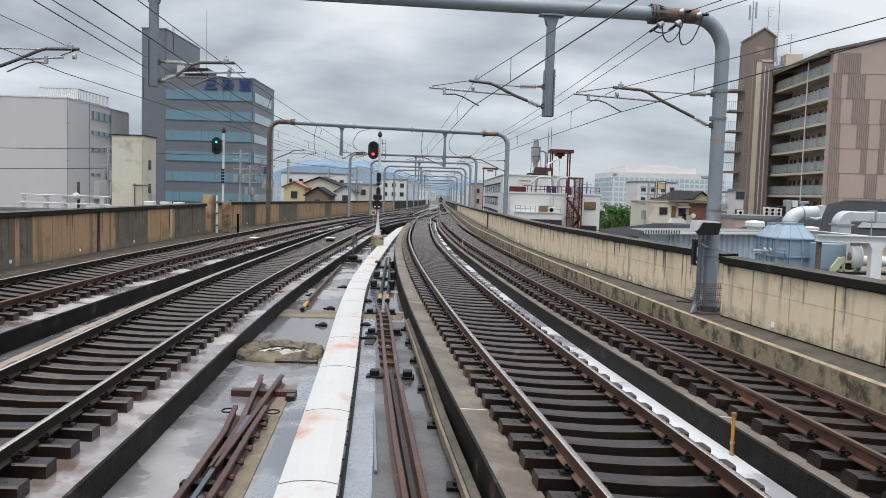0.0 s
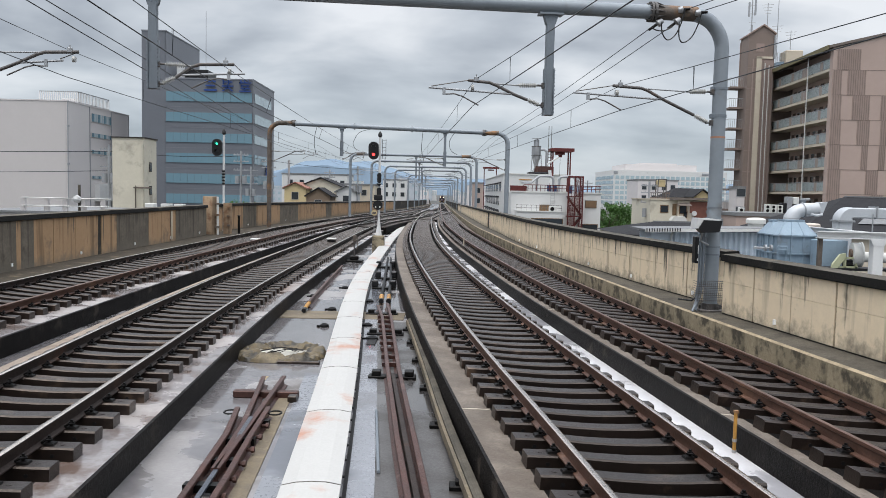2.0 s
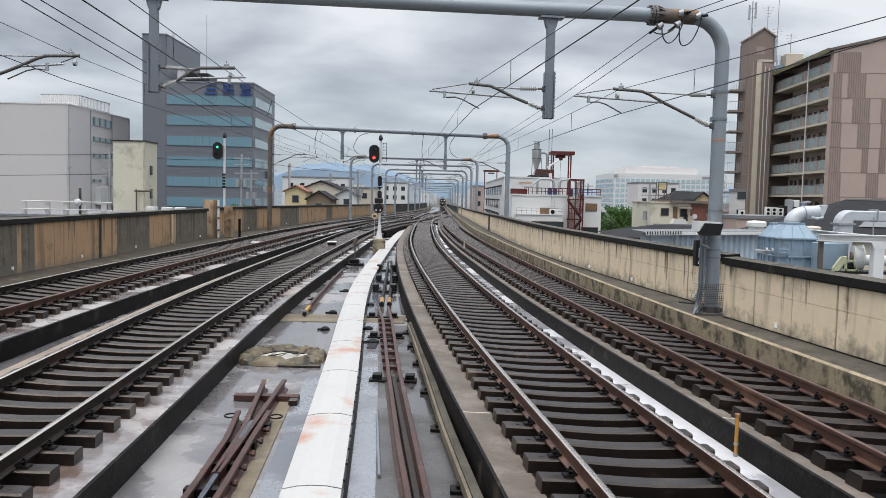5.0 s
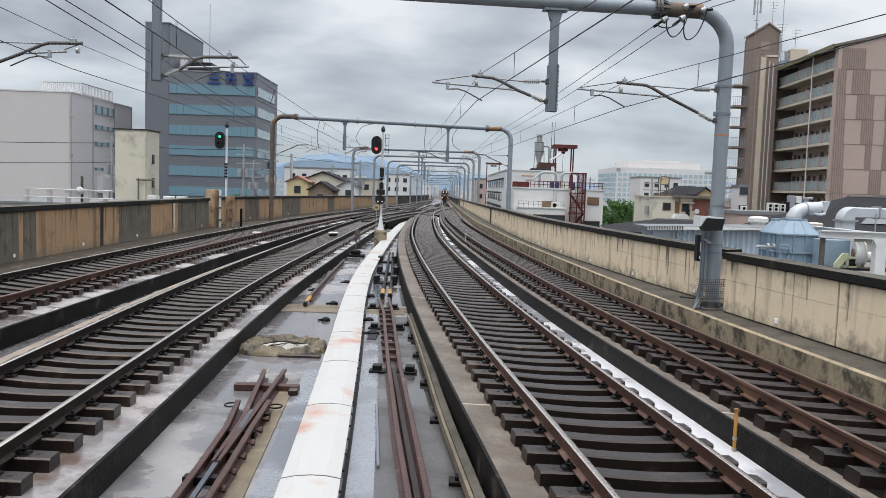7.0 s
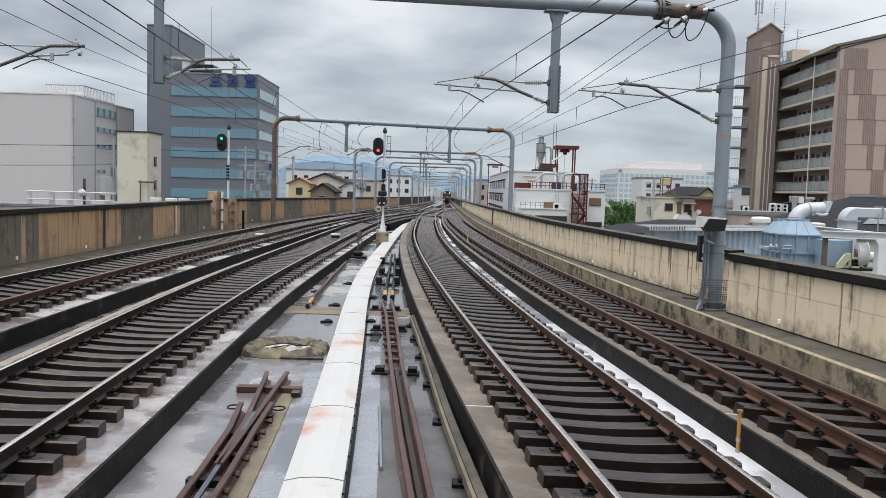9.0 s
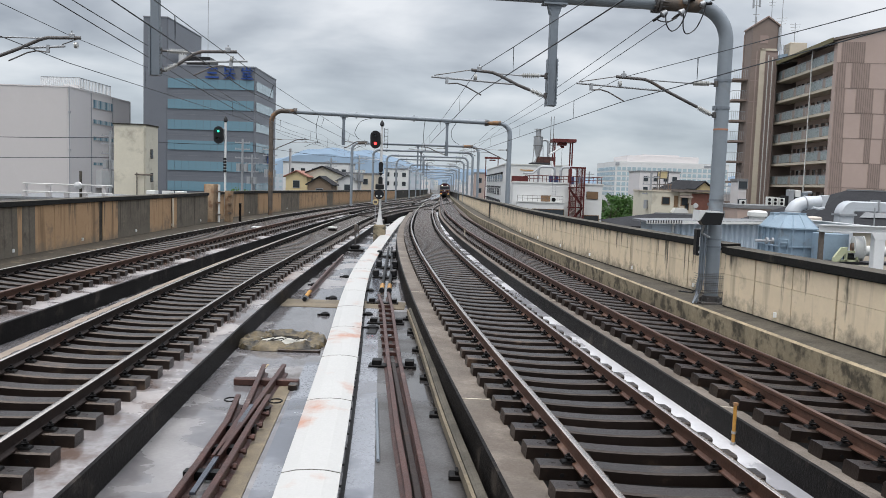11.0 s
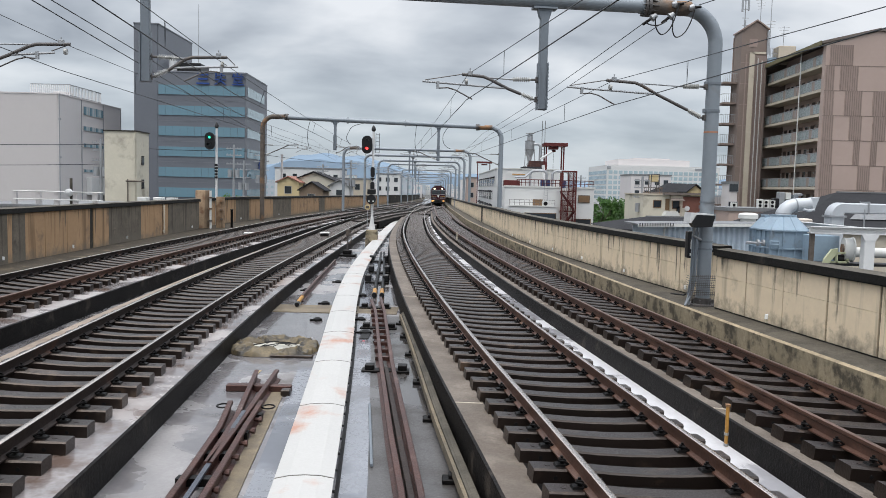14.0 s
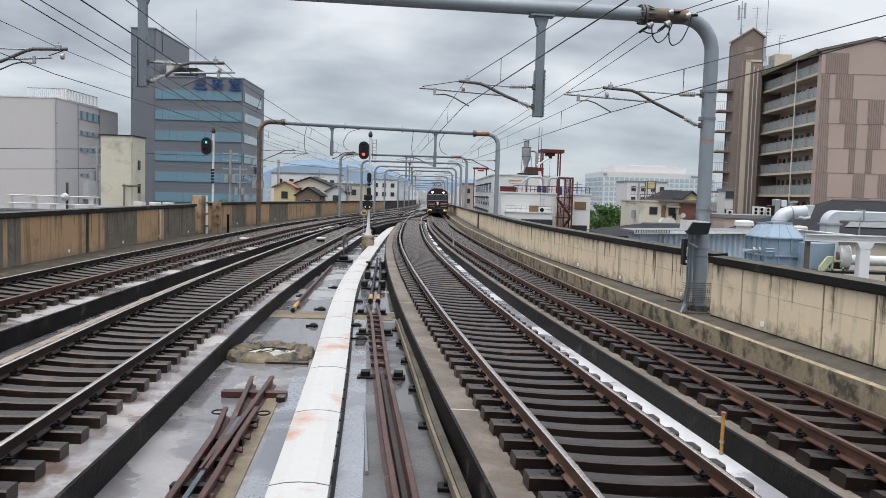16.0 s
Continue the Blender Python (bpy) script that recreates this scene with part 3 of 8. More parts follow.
# ---- the plan: lines along the railway as x at y ----
class Line:
    """A smooth line in plan through (y, x) knots."""

    def __init__(self, *knots):
        self.y = np.array([k[0] for k in knots], float)
        self.x = np.array([k[1] for k in knots], float)
        self.s = np.gradient(self.x, self.y)

    def __call__(self, y):
        i = int(np.clip(np.searchsorted(self.y, y) - 1, 0, len(self.y) - 2))
        h = self.y[i + 1] - self.y[i]
        t = (y - self.y[i]) / h
        if t < 0:
            return float(self.x[0] + self.s[0] * (y - self.y[0]))
        a, b, p, q = self.x[i], self.x[i + 1], self.s[i] * h, self.s[i + 1] * h
        return float((2 * t**3 - 3 * t**2 + 1) * a + (t**3 - 2 * t**2 + t) * p + (3 * t**2 - 2 * t**3) * b + (t**3 - t**2) * q)

    def at(self, y, z=0.0, tilt=0.0, dx=0.0):
        """Place, sideways (right) and up at y; tilt: rise of the left side per metre."""
        d = Vector((self(y + 0.05) - self(y - 0.05), 0.1, 0)).normalized()
        s = Vector((d.y, -d.x, -tilt)).normalized()
        u = s.cross(d).normalized()
        return Vector((self(y), y, z + grade(y))) + s * dx, s, u, d

    def walked(self, y0, y1, step):
        """Values of y at even steps along the line."""
        out, y = [], y0
        while y < y1:
            out.append(y)
            d = (self(y + 0.1) - self(y - 0.1)) / 0.2
            y += step / math.hypot(1, d)
        return out


LINES = dict(
    A=Line((0, -9.3), (8, -9.53), (12, -9.65), (16, -9.77), (22, -9.93), (30, -10.04), (42, -9.96), (60, -9.85), (90, -9.3), (140, -6.9), (200, -4.9), (420, -5.9)),
    B=Line((0, -4.52), (5, -4.8), (8, -4.97), (12, -5.22), (16, -5.47), (22, -5.74), (30, -5.91), (42, -6.04), (60, -6.25), (90, -6.4), (140, -6.0), (200, -4.9)),
    C=Line((0, 3.02), (5, 2.42), (8, 2.06), (12, 1.56), (16, 1.1), (22, 0.48), (30, -0.23), (42, -1.05), (60, -1.69), (90, -2.24), (140, -2.2), (180, -1.3), (230, -0.6)),
    D=Line((0, 6.01), (5, 5.41), (8, 5.05), (12, 4.56), (16, 4.08), (22, 3.44), (30, 2.73), (42, 1.83), (60, 1.0), (90, 0.5), (140, 0.0), (232, -0.6), (420, -1.8), (700, -3.6)),
)
# height of the rails' middle and rise of the outer rail, track by track
LEVEL = dict(A=0.053, B=-0.056, C=-0.056, D=0.0)
TILT = dict(A=0.07, B=0.026, C=0.057, D=0.113)
TROUGH = Line((2, -0.9), (7.8, -1.31), (11, -1.56), (15, -1.89), (20, -2.33), (26.5, -2.8), (35, -3.15), (45, -3.4), (62, -3.75), (90, -4.0), (140, -3.9), (200, -2.6))
WALL_R_NEAR = Line((-40, 17.0), (0, 9.2), (6, 8.0), (12, 6.95), (17.3, 6.13))
WALL_R = Line((17.0, 6.75), (19.5, 6.3), (22.5, 5.8), (27, 5.2), (31.5, 4.65), (38, 4.1), (56, 3.45), (82, 3.1), (140, 2.5), (235, 1.7), (420, 0.5))
WALL_L_NEAR = Line((0, -11.6), (10, -12.0), (22, -12.4), (30, -12.6), (42.4, -12.75))
WALL_L = Line((44.0, -13.1), (52, -12.95), (62, -12.7), (90, -12.0), (136, -10.2), (205, -8.3), (420, -8.2))
DECK_Z = -0.78
FAR = 420


# ---- ground ----
gb = Build()
gb.add([(-2500, -300, -8), (2500, -300, -8), (2500, 4500, -8), (-2500, 4500, -8)], [(0, 1, 2, 3)])
solo("ground", gb, "ground", "grey paved city ground far below the viaduct", "ground", kind="structure")


# ---- viaduct deck ----
def stations(line, ys, z, tilt=0.0):
    return [line.at(y, z, tilt)[:3] for y in ys]


def yrange(y0, y1, fine=0.7):
    out, y = [], y0
    while y < y1:
        out.append(y)
        y += fine if y < 40 else fine * 2.5 if y < 110 else fine * 8
    return out + [y1]


def build_deck():
    b = Build()
    ys = yrange(-40.0, FAR, 2.0)
    vs, fs = [], []
    for y in ys:
        xl = (WALL_L_NEAR(y) if y < 43 else WALL_L(y)) - 0.4
        xr = (WALL_R_NEAR(y) if y < 17.2 else WALL_R(y)) + 0.4
        g = grade(y)
        vs += [(xl, y, DECK_Z + g), (xr, y, DECK_Z + g), (xr, y, DECK_Z - 1.2 + g), (xl, y, DECK_Z - 1.2 + g)]
    for i in range(len(ys) - 1):
        for k in range(4):
            fs.append((i * 4 + k, i * 4 + (k + 1) % 4, i * 4 + 4 + (k + 1) % 4, i * 4 + 4 + k))
    b.add(vs, fs)
    deck = solo("viaduct_deck", b, "deck", "wet grey concrete viaduct deck with standing water", "deck", kind="structure")
    # piers carry the deck
    for k in range(14):
        y = 6 + k * 20
        xl, xr = (WALL_L_NEAR(y) if y < 43 else WALL_L(y)), (WALL_R_NEAR(y) if y < 17 else WALL_R(y))
        pb = Build()
        for x in (xl + 1.5, xr - 1.5):
            pb.box(x - 0.6, x + 0.6, y - 0.6, y + 0.6, -8, DECK_Z - 1.2 + grade(y), c=0.05)
        part("pier", pb, "walkway", deck)


build_deck()

RAIL = [(-0.034, 0.0), (-0.026, 0.006), (0.026, 0.006), (0.034, 0.0), (0.034, -0.034), (0.010, -0.046), (0.010, -0.135), (0.062, -0.155), (0.062, -0.17), (-0.062, -0.17), (-0.062, -0.155), (-0.010, -0.135), (-0.010, -0.046), (-0.034, -0.034)]
RAIL_MATS = [1, 1, 1] + [0] * 11


def sleeper_mesh():
    """A concrete sleeper with raised rail blocks and a slightly sunk middle; top of the rail seat is z = 0."""
    b = Build()
    prof = [(-1.15, 0.0), (-0.6, 0.0), (-0.34, -0.016), (0.0, -0.024), (0.34, -0.016), (0.6, 0.0), (1.15, 0.0), (1.15, -0.17), (-1.15, -0.17)]
    n = len(prof)
    rows = []
    for y, grow in ((-0.12, 0.0), (-0.10, 0.018), (0.10, 0.018), (0.12, 0.0)):
        rows += [(x, y, z + (grow if k < 7 else 0) - 0.018) for k, (x, z) in enumerate(prof)]
    fs = [tuple(range(n))[::-1], tuple(range(3 * n, 4 * n))]
    for i in range(3):
        fs += [(i * n + k, i * n + (k + 1) % n, (i + 1) * n + (k + 1) % n, (i + 1) * n + k) for k in range(n)]
    b.add(rows, fs)
    # cast marks on the block ends
    for x in (-0.99, 0.99):
        b.tube([(x, 0, -0.002), (x, 0, 0.004)], 0.028, 8)
    for x in (-0.93, 0.93):
        b.tube([(x, -0.124, -0.085), (x, -0.118, -0.085)], 0.022, 8, 1)
    return b


def clip_build():
    """A spring clip with its plate and bolt on one side of a rail seat."""
    b = Build()
    b.add([(0.05, -0.06, 0.0), (0.05, 0.06, 0.0), (0.17, 0.05, 0.0), (0.17, -0.05, 0.0), (0.05, -0.06, 0.028), (0.05, 0.06, 0.028), (0.16, 0.045, 0.022), (0.16, -0.045, 0.022)],
          [(0, 1, 2, 3), (4, 5, 6, 7), (0, 1, 5, 4), (1, 2, 6, 5), (2, 3, 7, 6), (3, 0, 4, 7)])
    b.tube([(0.04, -0.05, 0.03), (0.085, -0.045, 0.062), (0.13, 0.0, 0.05), (0.085, 0.045, 0.062), (0.04, 0.05, 0.03)], 0.013, 5)
    b.tube([(0.10, 0, 0.02), (0.10, 0, 0.098)], 0.016, 6)
    b.tube([(0.10, 0, 0.05), (0.10, 0, 0.076)], 0.03, 6)
    return b


def build_track(key, near_y, far_y, dull_left, dull_right, label):
    line = LINES[key]
    y0 = near_y
    tr = thing("railway_track", (line(y0), y0, -0.3), label, "railway track", "tracks on the viaduct")
    ys = yrange(y0, far_y, 1.0)
    for side, dull in ((-0.75, dull_left), (0.75, dull_right)):
        st = [line.at(y, LEVEL[key], TILT[key], side)[:3] for y in ys]
        part("rail", Build().sweep(RAIL, st, 0, mats=RAIL_MATS), ["rail_rust" if dull or key in "CD" else "rail_side", "rail_dull" if dull else "rail_top"], tr, "rail with rusty sides and worn top" if dull else "rail with rusty sides and a polished top", smooth=True)
    sl, cl = SLEEPER, CLIP
    rest, restc = Build(), Build()
    sb, cb = sleeper_mesh(), clip_build()
    for k, y in enumerate(line.walked(y0 + 0.1, min(far_y, 150), 0.58)):
        p, s, u, d = line.at(y, LEVEL[key] - 0.17, TILT[key])
        rot = Matrix((s, d, u)).transposed().to_4x4()
        m = Matrix.Translation(p) @ rot
        if k < 74:
            o = piece("sleeper", sl, m, tr)
            for x in (-0.75, 0.75):
                for turn in (0, 180):
                    c = new("rail_fastening", cl)
                    c.parent = o
                    c.matrix_basis = pose(x, 0, 0, 0, 0, turn)
        else:
            vs = [m @ Vector(v) for v in sb.v]
            rest.add(vs, sb.f)
            if y < 75:
                for x in (-0.75, 0.75):
                    for turn in (0, 180):
                        mm = m @ pose(x, 0, 0, 0, 0, turn)
                        restc.add([mm @ Vector(v) for v in cb.v], cb.f)
    far = part("far_sleeper", rest, ["sleeper", "black"], tr)
    far["kind"] = "stuff"
    if restc.v:
        fc = part("far_fastening", restc, "clip", tr)
        fc["kind"] = "stuff"
    return tr


SLEEPER = sleeper_mesh().mesh("sleeper", [M["sleeper"], M["black"]])
CLIP = clip_build().mesh("rail_fastening", [M["clip"]])


def build_plinth(key, y0, y1, left, right, name, label, wet_right=True, low="plinth_wet", high="plinth"):
    """The raised concrete trackbed, tilted with the track; its low side holds water."""
    line = LINES[key]
    b = Build()
    ys = yrange(y0, y1, 1.0)
    st = [line.at(y, LEVEL[key] - 0.325, TILT[key])[:3] for y in ys]
    depth = 0.62
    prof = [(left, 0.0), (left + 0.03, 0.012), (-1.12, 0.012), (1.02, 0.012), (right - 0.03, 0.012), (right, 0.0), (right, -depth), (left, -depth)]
    # slot 3, between the rails, carries the sleeper-gap shade in its colour
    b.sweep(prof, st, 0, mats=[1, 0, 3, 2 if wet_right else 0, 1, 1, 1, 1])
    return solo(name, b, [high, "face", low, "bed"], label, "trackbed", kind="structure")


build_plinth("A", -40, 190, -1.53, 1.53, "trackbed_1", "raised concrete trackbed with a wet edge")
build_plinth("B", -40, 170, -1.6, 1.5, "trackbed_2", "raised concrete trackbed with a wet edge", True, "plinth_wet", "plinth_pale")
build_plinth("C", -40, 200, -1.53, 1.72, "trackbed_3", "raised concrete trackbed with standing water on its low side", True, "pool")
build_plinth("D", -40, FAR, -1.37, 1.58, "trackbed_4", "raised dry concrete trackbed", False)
build_track("A", 10, 400, False, True, "track on dark sleepers, one rail polished and one rusty")
build_track("B", 4, 200, False, False, "track with polished rails on dark concrete sleepers")
build_track("C", 3.5, 230, False, False, "curving track with polished rails on dark concrete sleepers")
build_track("D", 4, FAR, True, True, "track with rusty rails beside the parapet walkway")


def build_crossover(points, label):
    """Two rails curving from one track to the next over the trackbed."""
    line = Line(*points)
    c = thing("crossover", (points[0][1], points[0][0], -0.3), label, "crossover", "crossovers")
    ys = yrange(points[0][0], points[-1][0], 1.2)
    for side in (-0.75, 0.75):
        part("rail", Build().sweep(RAIL, [line.at(y, 0.012, 0.02, side)[:3] for y in ys], 0, mats=RAIL_MATS), ["rail_side", "rail_top"], c, smooth=True)
    # bed colour holds the shade under the sleepers
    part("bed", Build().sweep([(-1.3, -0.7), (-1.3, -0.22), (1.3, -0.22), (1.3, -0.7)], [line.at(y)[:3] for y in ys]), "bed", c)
    sb = sleeper_mesh()
    for y in line.walked(points[0][0] + 0.5, points[-1][0], 0.9):
        q, s, u, d = line.at(y, -0.16, 0.02)
        m = Matrix.Translation(q) @ Matrix((s, d, u)).transposed().to_4x4()
        piece("sleeper", SLEEPER, m, c)


build_crossover([(62, -5.9), (75, -5.2), (92, -3.6), (106, -2.5), (118, -2.25)], "crossover rails curving between the two middle tracks")
build_crossover([(70, -9.6), (84, -9.2), (100, -7.6), (114, -6.5), (124, -6.2)], "crossover rails curving between the two western tracks")
build_crossover([(88, -2.1), (104, -1.7), (120, -0.6), (136, 0.0), (146, 0.0)], "crossover rails curving towards the eastern track")


def build_platform():
    """The plain end of the station platform on which the observer stands."""
    b = Build()
    b.prism([(-2.9, -40, DECK_Z), (-2.9, -40, 0.95), (1.2, -40, 0.95), (1.2, -40, DECK_Z)], (0, 40.6, 0))
    solo("platform_end", b, "walkway", "plain grey concrete end of a station platform", "platform", kind="structure")


build_platform()


# ---- parapets, ledge and walkway ----
def build_parapet(name, line, y0, y1, z1, side, fill, label, pitch=2.0, dark=(), slots=()):
    """A concrete parapet of cast panels between darker joints under a black coping. side: +1 when the railway lies on its left."""
    ys = yrange(y0, y1, 1.0)
    core = Build().sweep([(0.03 * side, DECK_Z), (0.03 * side, z1), (0.24 * side, z1), (0.24 * side, DECK_Z)], [line.at(y)[:3] for y in ys])
    w = solo(name, core, "wall_dark", label, "parapet wall", kind="structure")
    cop = Build().sweep([(-0.07 * side, z1 + 0.01), (-0.05 * side, z1 + 0.15), (0.30 * side, z1 + 0.17), (0.32 * side, z1 + 0.01)], [line.at(y)[:3] for y in ys], mats=[0, 1, 0, 0])
    part("coping", cop, ["coping", "walkway"], w, "black weathered coping")
    yy = line.walked(max(y0, 0.0), y1, pitch)
    yy = [y + y1 - yy[-1] for y in yy] if y1 < 60 else yy
    for a, b, grey in slots:
        st = [line.at(a + (b - a) * i / 3)[:3] for i in range(4)]
        pb = Build().sweep([(0.0, -0.04), (0.0, z1 - 0.01), (-0.035, z1 - 0.01), (-0.035, -0.04)], st)
        part("wall_panel", pb, "wall_grey" if grey else fill, w)
    for k, (a, b) in enumerate(zip(yy[:-1], yy[1:])):
        if slots or b > 150:
            break
        if b < 4:
            continue
        gap = 0.012 if (k * 7) % 3 else 0.034
        n = 4
        st = [line.at(a + gap + (b - a - 2 * gap) * i / n)[:3] for i in range(n + 1)]
        lo, mid = 0.03 if side > 0 else 0.1, 0.62 * z1
        if k in dark and side > 0:
            continue
        fill_k = "wall_grey" if k in dark else fill
        if side > 0:
            for za, zb in ((lo, mid - 0.003), (mid + 0.003, z1 - 0.02)):
                pb = Build().sweep([(0.0, za), (0.0, zb), (0.035, zb), (0.035, za)], st)
                part("wall_panel", pb, fill, w)
        else:
            pb = Build().sweep([(0.0, -0.04), (0.0, z1 - 0.01), (-0.035, z1 - 0.01), (-0.035, -0.04)], st)
            part("wall_panel", pb, fill_k, w)
    return w


build_parapet("wall_1", WALL_R_NEAR, -40.0, 17.3, 1.16, 1, "wall", "cream concrete parapet with dark water streaks and black coping", 1.3)
build_parapet("wall_2", WALL_R, 18.2, FAR, 1.16, 1, "wall", "cream concrete parapet with dark water streaks and black coping", 1.9, (22,))
build_parapet("wall_3", WALL_L_NEAR, -40.0, 42.4, 1.42, -1, "wall_left", "tan and blackened concrete parapet with thick black coping", 3.1, (), (
    (14.0, 17.4, 1), (17.4, 20.6, 1), (20.6, 22.9, 1), (22.9, 23.15, 0), (23.15, 23.94, 1), (23.94, 25.2, 0), (25.23, 26.8, 0), (26.82, 28.65, 0), (28.97, 30.37, 0), (30.4, 32.1, 1), (32.12, 33.8, 1),
    (33.82, 35.4, 0), (35.42, 36.5, 0), (36.6, 37.3, 0), (37.36, 39.6, 1), (39.62, 42.3, 1)))
build_parapet("wall_4", WALL_L, 44.0, FAR, 1.42, -1, "wall_left", "tan and blackened concrete parapet with thick black coping", 3.4, (2, 5, 6, 11))


def build_ledges():
    b = Build()
    ys = yrange(-40.0, FAR, 1.0)
    d = LINES["D"]
    vs, fs, ms = [], [], []
    for y in ys:
        xe = d.at(y, 0, 0, 1.62)[0].x
        xw = (WALL_R_NEAR(y) if y < 17.3 else WALL_R(y)) + 0.05
        xe = min(xe, xw - 0.3)
        g = grade(y)
        vs += [(xe, y, DECK_Z + g), (xe, y, -0.03 + g), (xe + 0.055, y, 0.0 + g), (xe + 0.07, y, -0.02 + g), (xw, y, 0.0 + g)]
    for i in range(len(ys) - 1):
        for k in range(4):
            fs.append((i * 5 + k, i * 5 + k + 1, i * 5 + 6 + k, i * 5 + 5 + k))
    o = Build()
    o.v, o.f, o.m = vs, fs, [0, 2, 2, 1] * (len(ys) - 1)
    solo("walkway_1", o, ["ledge", "walkway", "ledge_edge"], "concrete walkway behind a stained ledge beside the parapet", "walkway", kind="structure")
    a = LINES["A"]
    o = Build()
    vs, fs = [], []
    for y in ys:
        xe = a.at(y, 0, 0, -1.45)[0].x
        xw = (WALL_L_NEAR(y) if y < 43 else WALL_L(y)) - 0.05
        xe = max(xe, xw + 0.3)
        g = grade(y)
        vs += [(xe, y, DECK_Z + g), (xe, y, -0.05 + g), (xw, y, -0.02 + g)]
    for i in range(len(ys) - 1):
        for k in range(2):
            fs.append((i * 3 + k, i * 3 + k + 1, i * 3 + 4 + k, i * 3 + 3 + k))
    o.v, o.f, o.m = vs, fs, [0, 1] * (len(ys) - 1)
    solo("walkway_2", o, ["ledge", "path_dark"], "narrow concrete walkway at the foot of the parapet", "walkway", kind="structure")


build_ledges()


# ---- cable trough with white covers ----
def build_trough():
    tr = thing("cable_trough", (TROUGH(4), 4, DECK_Z), "long white-painted cable trough with rust-stained covers on the wet deck", "cable trough")
    ys = yrange(2.5, 150, 1.0)
    part("trough_body", Build().sweep([(-0.285, DECK_Z), (-0.285, -0.585), (0.285, -0.585), (0.285, DECK_Z)], [TROUGH.at(y)[:3] for y in ys]), "steel_plate", tr)
    prof = [(-0.31, -0.62), (-0.31, -0.575), (-0.16, -0.545), (0, -0.537), (0.16, -0.545), (0.31, -0.575), (0.31, -0.62)]
    yy = TROUGH.walked(2.6, 150, 2.75)
    for a, b in zip(yy[:-1], yy[1:]):
        n = 3
        st = [TROUGH.at(a + 0.012 + (b - a - 0.024) * i / n)[:3] for i in range(n + 1)]
        c = part("cover", Build().sweep(prof, st), "trough", tr)
        if a < 30:
            band = Build().sweep([(-0.312, -0.62), (-0.312, -0.573), (-0.16, -0.543), (0, -0.535), (0.16, -0.543), (0.312, -0.573), (0.312, -0.62)], [TROUGH.at(b - 0.016 + 0.014 * i)[:3] for i in (0, 1)])
            part("joint_band", band, "walkway", c)
            for y in np.linspace(a + 0.3, b - 0.3, 5):
                p, s, u, d = TROUGH.at(float(y), -0.6)
                part("bolt", Build().tube([p + s * 0.31, p + s * 0.335], 0.014, 6), "clip", c)
    return tr


build_trough()


def strip(name, line, y0, y1, x0, x1, z0, z1, m, label, category, kind="structure", step=1.0):
    b = Build().sweep([(x0, z0), (x0, z1), (x1, z1), (x1, z0)], [line.at(y)[:3] for y in yrange(y0, y1, step)])
    return solo(name, b, m, label, category, kind=kind)


strip("wet_plate_strip", TROUGH, 2.6, 34, 0.36, 0.66, DECK_Z - 0.01, DECK_Z + 0.012, "steel_plate", "flat wet galvanised plates beside the cable trough", "metal strip")
# flat black strip added on the deck for the shadowed gap beside the covers
strip("cable_gap", TROUGH, 2.6, 60, 0.312, 0.357, DECK_Z - 0.01, DECK_Z + 0.006, "clip", "black strip drawn as the shaded gap along the cable trough", "gap strip")
strip("plate_strip", TROUGH, 2.6, 14, -0.62, -0.36, DECK_Z - 0.01, DECK_Z + 0.012, "steel_plate", "flat wet galvanised plates beside the cable trough", "metal strip")


# ---- gantries and overhead line ----
GANTRIES = [(17.8, 6.05, -12.9), (54.0, 4.15, -12.0), (84.0, 3.24, -10.1), (98.4, 3.1, -9.2), (114.0, 2.9, -8.7), (128.0, 2.65, -8.2), (157.0, 2.35, -7.4), (190.0, 2.2, -7.4), (225.0, 1.9, -7.5), (265.0, 1.6, -7.7), (310.0, 1.3, -7.9), (360.0, 1.0, -8.2)]
BEAM_Z = 6.66


def insulator(b, p0, p1, mi):
    """A string of porcelain sheds between two points."""
    p0, p1 = Vector(p0), Vector(p1)
    n = 8
    pts, rs = [p0], [0.02]
    for k in range(n):
        for t, r in ((0.12, 0.026), (0.38, 0.058), (0.58, 0.054), (0.72, 0.026)):
            pts.append(p0.lerp(p1, 0.08 + 0.84 * (k + t) / n))
            rs.append(r)
    b.tube(pts + [p1], rs + [0.02], 12, mi)


